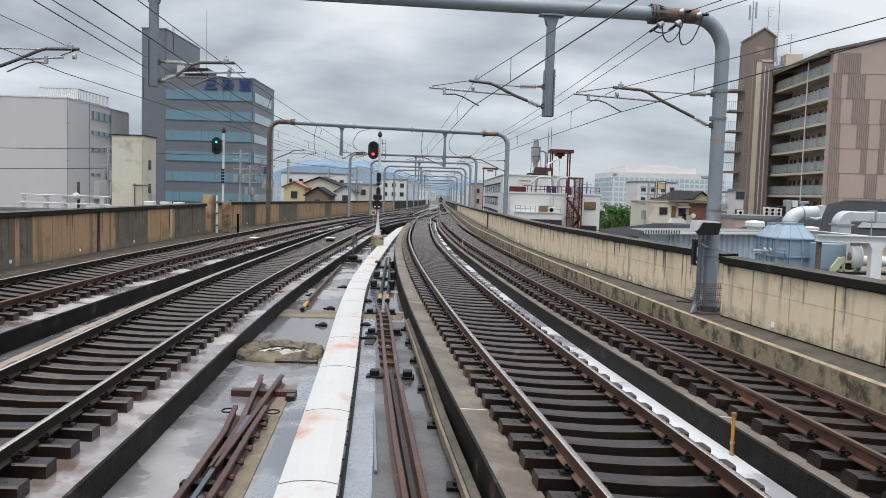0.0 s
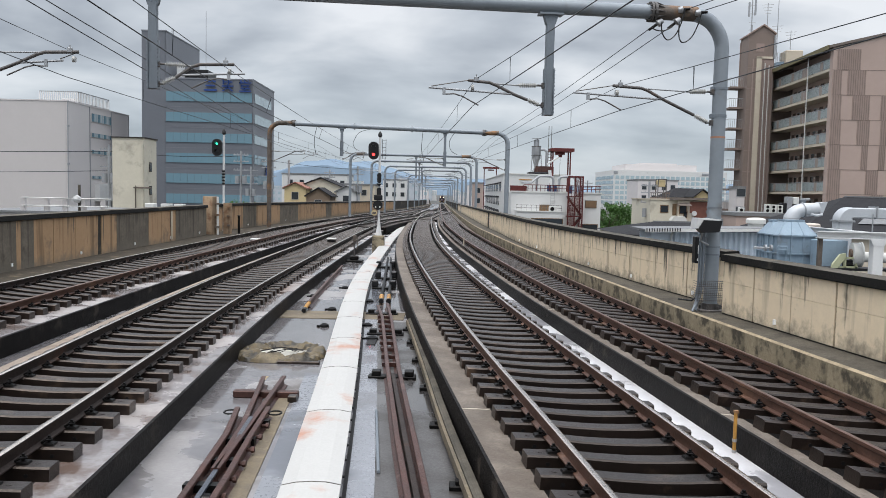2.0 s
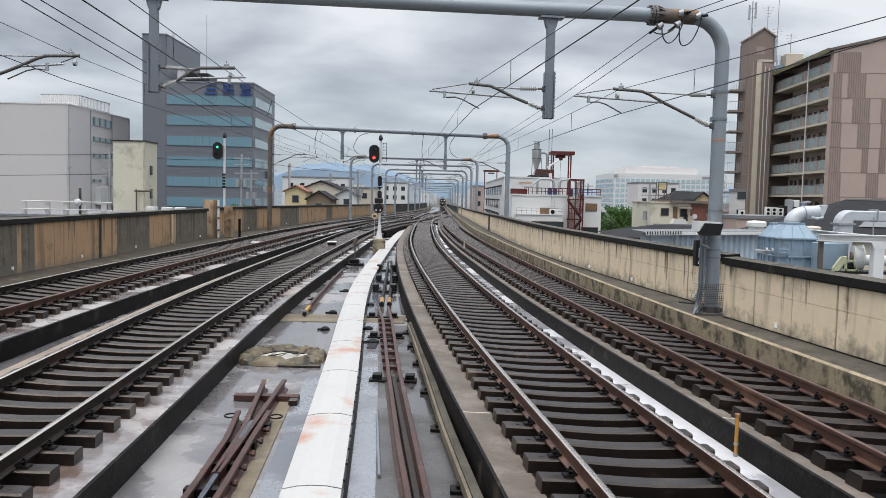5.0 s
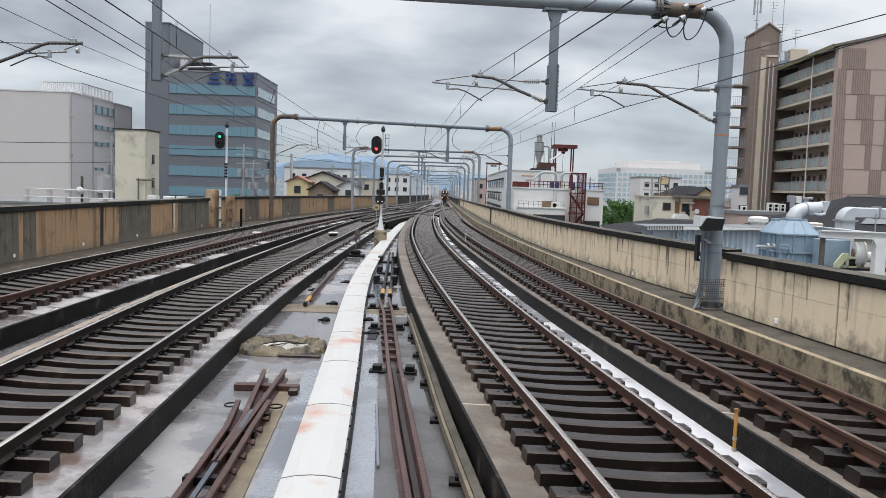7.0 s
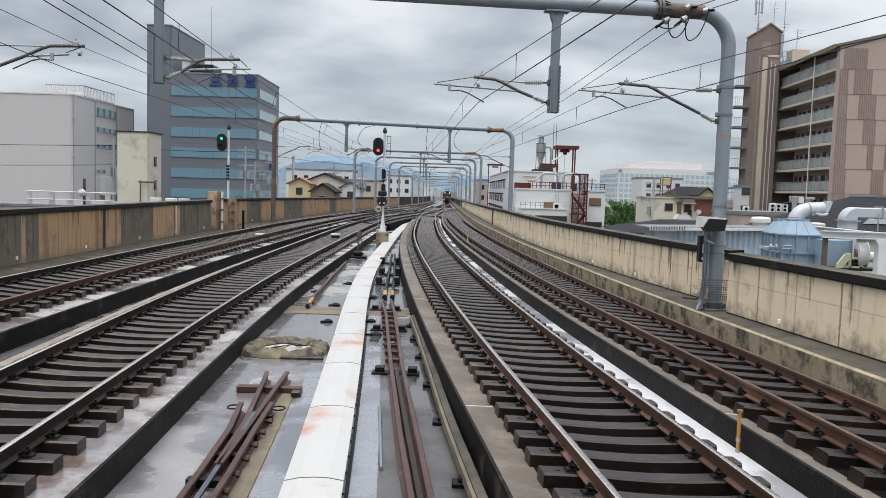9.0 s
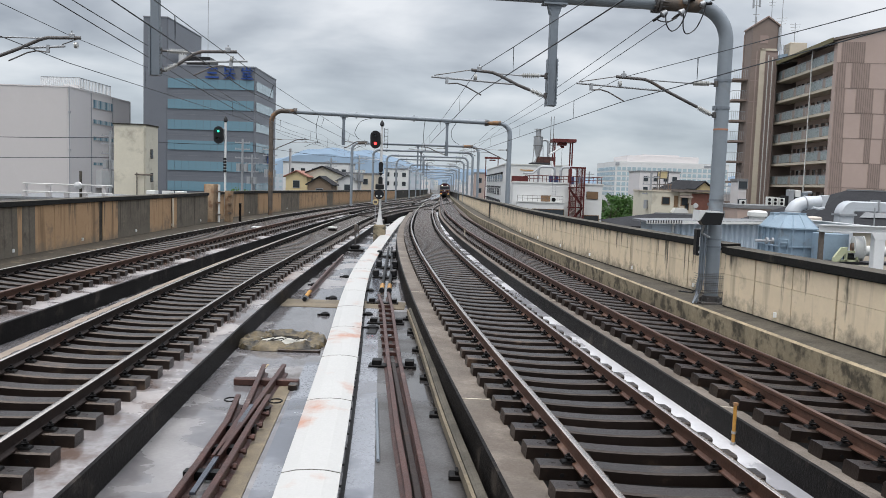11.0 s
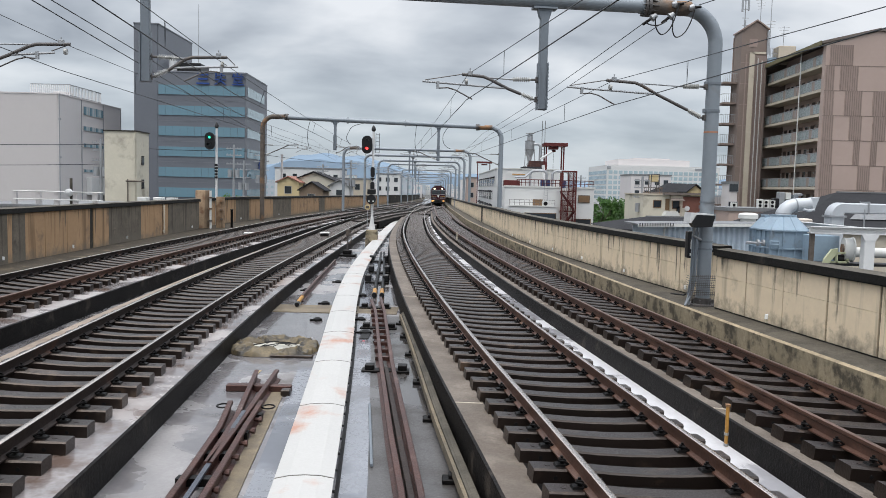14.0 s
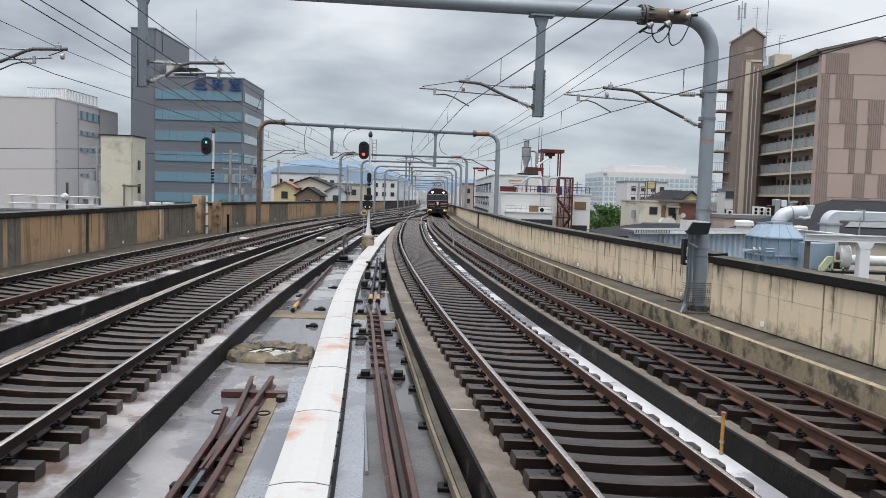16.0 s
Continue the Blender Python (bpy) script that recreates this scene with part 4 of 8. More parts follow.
def cantilever(g, root_x, y, z, toward, near, h=0.68, knee=1.65, tip=2.3, reach=3.18, hit=1.14):
    """A hinged bracket arm: stay, bent strut, registration tube with its steady arm, and porcelain insulators.
    toward: -1 to the west, +1 to the east; h: between the hinges; the rest: distances from the root."""
    n = 10 if near else 5

    def at(d, dz):
        return (root_x + toward * d, y, z + dz)

    i0 = 0.36 if h < 0.6 else 0.42
    st = Build().tube([at(i0, -h + (h - 0.21) * i0 / hit * 0.9), at(hit, -0.21), at(knee - 0.15, -0.03), at(knee, 0.02), at(tip, 0.05)], 0.034, n)
    arm = part("bracket_arm", st, "arm_steel" if near else "paint_grey", g, "weathered bent bracket arm", smooth=True)
    part("stay_rod", Build().tube([at(0.6, -0.015), at(knee + 0.25, 0.02)], 0.016, n), "galv", arm)
    part("registration_tube", Build().tube([at(hit, -0.21), at(reach, -0.13)], 0.023, n), "galv", arm)
    part("tie_rod", Build().tube([at(tip, 0.05), at(reach - 0.06, -0.10)], 0.011, 6), "arm_steel", arm)
    part("drop_bracket", Build().box(*sorted((at(reach - 0.30, 0)[0], at(reach - 0.36, 0)[0])), y - 0.03, y + 0.03, z - 0.27, z - 0.12), "galv", arm)
    part("steady_arm", Build().tube([at(reach - 0.36, -0.26), at(reach - 0.55, -0.245), at(reach - 0.72, -0.29), at(reach - 1.08, -0.47)], 0.015, 8), "arm_steel", arm, smooth=near)
    part("clamp", Build().box(*sorted((at(tip - 0.22, 0)[0], at(tip - 0.12, 0)[0])), y - 0.04, y + 0.04, z + 0.03, z + 0.13, c=0.01).tube([at(tip - 0.17, 0.12), at(tip - 0.17, 0.18)], 0.014, 6), "galv", arm)
    if near:
        for p0, p1 in ((at(0.14, 0.0), at(0.58, -0.012)), (at(0.08, -h), at(i0, -h + (h - 0.21) * i0 / hit * 0.9))):
            ib = Build()
            insulator(ib, p0, p1, 0)
            part("insulator", ib, "porcelain", arm, "white porcelain insulator", smooth=True)
        part("stay_link", Build().tube([at(0.56, -0.012), at(0.62, -0.015)], 0.022, 8), "galv", arm)
        for dz in (0.0, -h):
            part("hinge", Build().tube([at(0.0, dz), at(0.15, dz)], 0.024, 8).box(*sorted((at(-0.02, 0)[0], at(0.05, 0)[0])), y - 0.05, y + 0.05, z + dz - 0.06, z + dz + 0.06, c=0.01), "arm_steel", arm)
        part("tension_weight", Build().tube([at(tip - 0.12, -0.10), at(tip - 0.06, -0.10)], 0.06, 14), "porcelain", arm, "round white insulator disc", smooth=True)


def build_gantry(k, y, xr, xl):
    g = thing("gantry", (xr, y, 0), "grey tubular steel gantry with hanging posts over the tracks" if k else "grey tubular steel gantry with an orange band on its pole", "gantry", "overhead line gantries")
    beam_z = (6.55 if k == 0 else BEAM_Z) + grade(y)
    left_z = beam_z + (0.36 if k == 1 else 0.0)
    n, r = (20, 0.155) if k < 2 else (10, 0.15)
    R = 0.75
    pts = [(xr, y, -0.05 if k < 1 else DECK_Z + grade(y)), (xr, y, beam_z - R)]
    pts += [(xr - R + R * math.cos(t), y, beam_z - R + R * math.sin(t)) for t in np.linspace(0.15, math.pi / 2, 9)]
    pr = Build().tube(pts, r, n)
    part("pole", pr, "paint_grey", g, smooth=True)
    pts = [(xl, y, DECK_Z + grade(y)), (xl, y, left_z - R)] + [(xl + R - R * math.cos(t), y, left_z - R + R * math.sin(t)) for t in np.linspace(0.15, math.pi / 2, 9)]
    part("pole", Build().tube(pts, r, n), "rusted_paint" if k == 1 else "paint_grey", g, smooth=True)
    bm = Build().tube([(xr - R, y, beam_z), (xl + R, y, left_z)], r * 0.98, n)
    part("beam", bm, "paint_grey", g, smooth=True)
    # rusty end lengths behind ribbed bolted flanges
    for x, z, sgn in ((xr - R, beam_z, -1), (xl + R, left_z, 1)):
        jt = part("end_length", Build().tube([(x - sgn * 0.12, y, z), (x + sgn * 0.85, y, z)], r * 1.03, n), "rusted_paint" if k < 3 else "paint_grey", g, "rust-brown end length" if k < 3 else "", smooth=True)
        x += sgn * 0.85
        part("flange", Build().tube([(x - sgn * 0.03, y, z), (x + sgn * 0.03, y, z)], r * 1.42, n).tube([(x + sgn * 0.05, y, z), (x + sgn * 0.10, y, z)], r * 1.42, n), "arm_steel" if k < 2 else "paint_grey", jt)
        if k < 2:
            for q in range(10):
                t = q * math.pi / 5
                cy_, cz_ = math.cos(t), math.sin(t)
                part("bolt", Build().tube([(x - sgn * 0.07, y + r * 1.24 * cy_, z + r * 1.24 * cz_), (x + sgn * 0.14, y + r * 1.24 * cy_, z + r * 1.24 * cz_)], 0.02, 6), "arm_steel", jt)
                rib = [(x - sgn * 0.03, y + r * 1.4 * cy_, z + r * 1.4 * cz_), (x - sgn * 0.22, y + r * 1.02 * cy_, z + r * 1.02 * cz_), (x - sgn * 0.03, y + r * 1.02 * cy_, z + r * 1.02 * cz_)]
                part("flange_rib", Build().prism(rib, (0, -0.014 * cz_, 0.014 * cy_)), "arm_steel", jt)
    if k == 1:
        for x in (xl + 5.7, xl + 9.6):
            part("flange", Build().tube([(x, y, beam_z + 0.36 * (xr - x) / (xr - xl)), (x + 0.09, y, beam_z + 0.36 * (xr - x) / (xr - xl))], r * 1.4, n), "paint_grey", g)
    # hanging posts
    near = k < 2
    w = xr - xl
    xa, xc = (xr - 3.9, xr - 12.15) if k == 0 else (xr - 4.25, xr - 11.25) if k == 1 else (xr - 6.4, xr - 6.4)
    for x, zb in (((xa, (4.23 if k == 0 else 4.33) + grade(y)), (xc, (4.49 if k == 0 else 4.87) + grade(y))) + (((-9.95, 4.5),) if k == 0 else ()) if k < 2 else ((xa, 4.25 + grade(y)),) if k < 7 else ()):
        b = Build()
        bz = beam_z + (left_z - beam_z) * (xr - x) / (xr - xl)
        b.box(x - 0.085, x + 0.085, y - 0.085, y + 0.085, zb, bz - r * 0.7, c=0.012)
        b.prism([(x - 0.17, y - 0.08, bz - 0.13), (x + 0.17, y - 0.08, bz - 0.13), (x + 0.10, y - 0.08, bz - 0.38), (x - 0.10, y - 0.08, bz - 0.38)], (0, 0.16, 0))
        b.box(x - 0.26, x + 0.26, y - 0.14, y + 0.14, bz - r - 0.03, bz - r + 0.01)
        p = part("hanging_post", b, "post_grey", g)
        if near:
            hb = Build()
            for s in (-1, 1):
                hb.box(x + s * 0.09 - 0.01, x + s * 0.09 + 0.01, y - 0.13, y + 0.13, zb, zb + 1.0)
            for q in range(12):
                for s in (-1, 1):
                    hb.box(x + s * 0.106 - 0.008, x + s * 0.106 + 0.008, y - 0.11, y - 0.05, zb + 0.05 + q * 0.08, zb + 0.085 + q * 0.08)
            part("drilled_plate", hb, "post_grey", p)
    gz = grade(y)
    if k == 0:
        cantilever(g, xr - 0.16, y, 4.88, -1, True)
        cantilever(g, xa - 0.10, y, 4.87, -1, True, 0.42, 1.2, 1.65, 2.5, 0.66)
        cantilever(g, xc + 0.08, y, 5.0, 1, True, 0.40, 0.84, 1.53, 1.75, 0.44)
        cantilever(g, -9.85, y, 5.12, 1, True, 0.68, 1.65, 2.3, 2.0, 1.14)
        # the frame stands square to the curving tracks
        g.matrix_basis = Matrix.Translation((xr, y, 0)) @ pose(0, 0, 0, 0, 0, 6.9)
    elif k < 7:
        cantilever(g, xr - 0.16, y, 4.88 + gz, -1, near)
        cantilever(g, xa - 0.10, y, 4.87 + gz, -1, near, 0.42, 1.2, 1.65, 2.5, 0.66)
        cantilever(g, xc + 0.08, y, 5.1 + gz, 1, near, 0.40, 0.84, 1.53, 1.75, 0.44)
        cantilever(g, xl + 0.16, y, 5.12 + gz, 1, near)
    return g


for k, (gy, gxr, gxl) in enumerate(GANTRIES):
    build_gantry(k, gy, gxr, gxl)


def strand(name, pts, r, sag, parent, m="wire"):
    """One wire from point to point, sagging a little in each span."""
    b = Build()
    out = []
    for p, q in zip(pts[:-1], pts[1:]):
        p, q = Vector(p), Vector(q)
        s = sag * ((q - p).length / 36) ** 2
        out += [p.lerp(q, t) - Vector((0, 0, s * 4 * t * (1 - t))) for t in np.linspace(0, 1, 9)[:-1]]
    out.append(Vector(pts[-1]))
    part(name, b.tube(out, r, 6), m, parent)
    return out


def wire_over(key, near, contact, near_m, mess, last):
    """Contact wire, messenger and droppers above one track. near, near_m: where they pass before the first gantry; contact, mess: at it."""
    line = LINES[key]

    def chain(n, c):
        n, c = Vector(n), Vector(c)
        back = c + (n - c) * (30.0 / (c.y - n.y))
        rest = [(line(gy) + (c.x - line(c.y)) * (1 if i % 2 else -0.4), gy, c.z + grade(gy)) for i, (gy, _, _) in enumerate(GANTRIES) if 20 < gy < last]
        return [tuple(back), tuple(c)] + rest

    w = thing("overhead_line", contact, "dark contact wire hung from a messenger by droppers", "overhead wire", "overhead wires")
    a = strand("contact_wire", chain(near, contact), 0.0085, 0.0, w)
    b = strand("messenger_wire", chain(near_m, mess), 0.0065, 0.10, w)
    ya = [p.y for p in a]
    for i, q in enumerate(b):
        if i % 2 == 1 and q.y < 110:
            p = Vector((float(np.interp(q.y, ya, [v.x for v in a])), q.y, float(np.interp(q.y, ya, [v.z for v in a]))))
            part("dropper", Build().tube([p, q + Vector((0, -0.03, 0))], 0.004, 4).tube([p, q + Vector((0, 0.03, 0))], 0.004, 4), "wire", w)


wire_over("A", (-8.17, 14.6, 4.89), (-8.49, 17.8, 4.89), (-8.2, 15.1, 5.5), (-8.48, 17.8, 5.5), 400)
wire_over("B", (-3.85, 8.69, 4.46), (-4.6, 17.8, 4.46), (-3.99, 10.42, 4.87), (-4.43, 15.74, 4.91), 170)
wire_over("C", (1.80, 8.21, 4.46), (0.57, 17.8, 4.46), (1.65, 9.35, 4.79), (0.59, 17.61, 5.0), 200)
wire_over("D", (4.96, 9.12, 4.41), (3.79, 17.8, 4.41), (4.95, 9.17, 4.71), (3.79, 17.77, 4.95), 400)


def feeder(points, sag=0.12):
    f = thing("feeder_cable", points[0], "dark feeder cable strung along the gantry tops", "cable", "feeder cables")
    strand("cable", points, 0.009, sag, f)


TOPS = [(gy, gxr, gxl, BEAM_Z + grade(gy)) for gy, gxr, gxl in GANTRIES[1:9]]
feeder([(4.38, 17.6, 6.19)] + [(xr - 1.28, y, z - 0.42) for y, xr, xl, z in TOPS])
feeder([(4.85, 17.6, 6.25)] + [(xr - 0.72, y, z - 0.42) for y, xr, xl, z in TOPS])
feeder([(7.6, 10.3, 6.62), (5.1, 17.8, 6.62)], 0.0)
feeder([(8.3, 10.3, 6.63), (5.55, 17.8, 6.63)], 0.0)
feeder([(-5.26, 5.6, 5.1), (-6.76, 17.8, 5.1)] + [(xl + 1.0, y, z - 1.3) for y, xr, xl, z in TOPS])
feeder([(-5.5, 5.6, 5.33), (-6.74, 17.8, 5.33)] + [(xl + 1.2, y, z - 0.9) for y, xr, xl, z in TOPS])


JUMPERS = (((-5.1, 6.7), (-5.9, 6.45), (-6.25, 5.9), (-6.3, 5.6), (-6.05, 5.25)), ((-1.6, 6.67), (-1.66, 6.0), (-1.68, 5.4), (-1.5, 4.6)), ((-8.75, 6.8), (-8.9, 6.2), (-8.92, 5.5), (-8.8, 4.9)), ((0.55, 6.6), (0.2, 6.0), (0.3, 5.4), (0.75, 5.1)))
for jp in JUMPERS:
    solo("jumper_cable", Build().tube(smooth_path([(x, 53.8, z) for x, z in jp]), 0.018, 6), "wire", "dark jumper cable hanging from the gantry beam", "cable", "jumper cables", smooth=True)


# ---- signals ----
def build_signal(at, top, red, label):
    x, y, z = at
    g = thing("railway_signal", at, label, "railway signal", "signals")
    if red:
        b = Build()
        ring = [(-0.34, -0.34), (0.34, -0.34), (0.34, 0.34), (-0.34, 0.34)]
        b.add([(x + a * s, y + c * s, zz) for zz, s in ((z, 1.0), (z + 0.72, 0.94), (z + 0.8, 0.82)) for a, c in ring],
              [(0, 1, 5, 4), (1, 2, 6, 5), (2, 3, 7, 6), (3, 0, 4, 7), (4, 5, 9, 8), (5, 6, 10, 9), (6, 7, 11, 10), (7, 4, 8, 11), (8, 9, 10, 11), (3, 2, 1, 0)])
        part("foundation", b, "ledge", g, "weathered concrete foundation")
        z += 0.8
        part("foot", Build().tube([(x, y, z), (x, y, z + 0.5), (x, y, z + 0.9)], [0.20, 0.10, 0.068], 14), "white", g, smooth=True)
    part("mast", Build().tube([(x, y, z), (x, y, top)], 0.066, 14), "white", g, smooth=True)
    part("finial", Build().tube([(x, y, top), (x, y, top + 0.08), (x, y, top + 0.22), (x, y, top + 0.36)], [0.06, 0.13, 0.11, 0.01], 10), "black", g, smooth=True)
    # oval backboard with two lenses and hoods
    hx, hz = x - 0.34, top - 0.75

    def oval(rx, rz, n=28):
        return [(hx + rx * math.cos(t), 0, hz + (rz - rx) * (1 if math.sin(t) > 0 else -1) + rx * math.sin(t)) for t in np.linspace(0, 2 * math.pi, n, endpoint=False)]

    hd = part("signal_head", Build().prism([(p[0], y - 0.26, p[2]) for p in oval(0.29, 0.50)], (0, 0.10, 0)), "black", g, "black oval signal head", smooth=True)
    for dz, m in ((0.22, "lens" if red else "green_lamp"), (-0.22, "red_lamp" if red else "lens")):
        part("lens", Build().tube([(hx, y - 0.275, hz + dz), (hx, y - 0.262, hz + dz)], 0.075, 16), m, hd, {"red_lamp": "glowing red lens", "green_lamp": "glowing green lens"}.get(m, "dark lens"))
        hood = Build()
        ring = [(hx + 0.11 * math.cos(t), hz + dz + 0.11 * math.sin(t)) for t in np.linspace(-0.3, math.pi + 0.3, 12)]
        hood.sweep([(0, 0), (0.012, 0)], [(Vector((a, y - 0.26, c)), Vector((0, 1, 0)) * -18, Vector((0, 0, 1))) for a, c in ring], closed=False)
        part("hood", hood, "black", hd)
    part("bracket", Build().tube([(hx, y - 0.2, hz), (x, y, hz)], 0.035, 8).tube([(hx, y - 0.2, hz + 0.35), (x, y, hz + 0.35)], 0.03, 8), "galv", g)
    if red:
        lad = Build()
        lx = x + 0.24
        for s in (-0.1, 0.1):
            lad.tube([(lx + s, y - 0.05, top - 1.2), (lx + s, y - 0.05, top - 0.1)], 0.014, 6)
        for q in range(6):
            lad.tube([(lx - 0.1, y - 0.05, top - 1.15 + q * 0.2), (lx + 0.1, y - 0.05, top - 1.15 + q * 0.2)], 0.012, 6)
        part("ladder_frame", lad, "black", g)
        for zz, h in ((top - 2.15, 0.42), (top - 2.95, 0.34)):
            rx = 0.12
            ring = [(x + rx * math.cos(t), y - 0.2, zz - h * 0.3 + (h * 0.7 - rx) * (1 if math.sin(t) > 0 else -1) + rx * math.sin(t)) for t in np.linspace(0, 2 * math.pi, 20, endpoint=False)]
            sh = part("small_head", Build().prism(ring, (0, 0.1, 0)), "black", g, "small black oval head")
            part("arrow_plate", Build().prism([(x - 0.16, y - 0.18, zz - h - 0.02), (x + 0.16, y - 0.18, zz - h - 0.02), (x, y - 0.18, zz - h - 0.2)], (0, 0.04, 0)), "black", sh)
        sub = part("route_box", Build().box(x - 0.27, x + 0.2, y - 0.32, y - 0.1, z + 2.0, z + 2.3, c=0.03), "black", g, "black marker light box")
        part("marker_head", Build().tube([(x - 0.05, y - 0.3, z + 1.72), (x - 0.05, y - 0.1, z + 1.72)], 0.27, 18), "black", g)
        for dx, dz in ((-0.17, -0.12), (0.07, -0.12)):
            part("marker_lens", Build().tube([(x + dx, y - 0.32, z + 1.74 + dz), (x + dx, y - 0.3, z + 1.74 + dz)], 0.045, 10), "white", sub)
    else:
        for q in range(5):
            part("dark_plate", Build().box(x - 0.09, x + 0.09, y - 0.12, y - 0.088, top - 2.9 + q * 0.18, top - 2.78 + q * 0.18), "black", g)
    return g


build_signal((-3.75, 45.0, DECK_Z), 5.55, True, "white signal mast showing red, on a concrete foundation beside the trough")
build_signal((-13.0, 46.5, -0.02), 5.6, False, "white signal mast showing green, with a black head, beside the parapet")


# ---- the city ----
def windows_on_y(parent, xs, zs, y, w, h, m="window_dark", frame_m="galv", depth=0.06):
    """Windows on a wall that faces the railway's near end (towards -y)."""
    for x in xs:
        for z in zs:
            f = part("window", Build().box(x - w / 2 - 0.06, x + w / 2 + 0.06, y - depth, y + 0.02, z - 0.06, z + h + 0.06), frame_m, parent)
            part("pane", Build().box(x - w / 2, x + w / 2, y - depth - 0.02, y - depth + 0.01, z, z + h), m, f)


def windows_on_x(parent, ys, zs, x, w, h, side=-1, m="window_dark", frame_m="galv", depth=0.06):
    """Windows on a wall that faces across the railway; side: -1 west, +1 east."""
    for y in ys:
        for z in zs:
            a, b = sorted((x + side * depth, x - side * 0.02))
            f = part("window", Build().box(a, b, y - w / 2 - 0.06, y + w / 2 + 0.06, z - 0.06, z + h + 0.06), frame_m, parent)
            a, b = sorted((x + side * (depth + 0.02), x + side * (depth - 0.01)))
            part("pane", Build().box(a, b, y - w / 2, y + w / 2, z, z + h), m, f)


def pale_block():
    g = thing("warehouse_building", (-66.8, 140, -8), "pale grey windowless block with a railed roof and window bands", "building")
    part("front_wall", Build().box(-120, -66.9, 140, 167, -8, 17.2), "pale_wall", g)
    # lighter copy of the front cladding: the side's brighter light is in the colour
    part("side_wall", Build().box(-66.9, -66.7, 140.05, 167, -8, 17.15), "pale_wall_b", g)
    part("roof_edge", Build().box(-120, -66.62, 139.92, 140.0, 17.05, 17.25).box(-66.7, -66.6, 140.0, 167, 17.05, 17.25), "pale_wall_b", g)
    for y in (140.0, 148.7, 158.2, 166.8):
        part("corner_trim", Build().box(-66.7, -66.55, y - 0.06, y + 0.06, -8, 17.0), "galv", g)
    for z in (12.6, 6.0):
        part("trim_clip", Build().box(-66.75, -66.3, 139.9, 140.0, z, z + 0.3), "galv", g)
    for z, h in ((14.4, 1.5), (11.5, 0.75), (8.4, 0.65), (3.7, 0.5)):
        band = part("window_band", Build().box(-66.7, -66.58, 149.4, 158.0, z - 0.08, z + h + 0.08), "pale_wall", g)
        for q in range(10):
            y = 149.5 + q * 0.85
            part("pane", Build().box(-66.6, -66.55, y, y + (0.62 if q % 3 else 0.78), z, z + h), "window_pale" if (q * 5) % 3 else "window_blue", band)
    part("wall_box", Build().box(-66.7, -65.6, 150.6, 158.0, -0.6, 2.7, c=0.05), "white", g, "white box room on the wall")
    r = part("roof_fence", Build().box(-74.6, -67.6, 145.95, 146.05, 19.35, 19.5).box(-67.65, -67.55, 146, 159.5, 19.35, 19.5).box(-74.6, -67.6, 145.95, 146.05, 17.5, 17.6).box(-67.65, -67.55, 146, 159.5, 17.5, 17.6), "galv", g, "pale slatted roof fence")
    for x in np.linspace(-74.6, -67.6, 20):
        part("slat", Build().box(float(x) - 0.09, float(x) + 0.09, 145.96, 146.04, 17.2, 19.4), "white", r)
    for y in np.linspace(146.4, 159.4, 22):
        part("slat", Build().box(-67.64, -67.56, float(y) - 0.11, float(y) + 0.11, 17.15, 19.4), "white", r)
    part("roof_tank", Build().box(-72.5, -70, 150, 153, 17.2, 18.6, c=0.1), "pale_wall_b", g)


def cream_tower():
    g = thing("stair_tower", (-31.5, 80, -8), "dirty cream rendered stair tower with dark stains under its roof edge", "building")
    part("wall", Build().box(-33.6, -30.4, 80, 83.4, -8, 7.3), "cream", g)
    part("roof_slab", Build().box(-33.7, -30.3, 79.9, 83.5, 7.3, 7.42), "wall_dark", g)
    for z in (4.0, 1.6):
        f = part("window", Build().box(-30.4, -30.34, 81.3, 81.95, z, z + 0.95), "wall_dark", g)
        part("pane", Build().box(-30.35, -30.32, 81.38, 81.87, z + 0.08, z + 0.87), "window_dark", f)
    part("drainpipe", Build().tube([(-30.55, 79.9, -6), (-30.55, 79.9, 7.0)], 0.07, 8).tube([(-30.55, 79.9, 6.6), (-30.55, 79.9, 7.1)], 0.15, 8), "cream", g)
    part("rusty_pipe", Build().tube([(-31.2, 79.8, -6), (-31.2, 79.8, 2.55)], 0.06, 8).tube([(-31.4, 79.8, 2.35), (-29.6, 79.8, 2.35)], 0.08, 8), "rusted_paint", g)


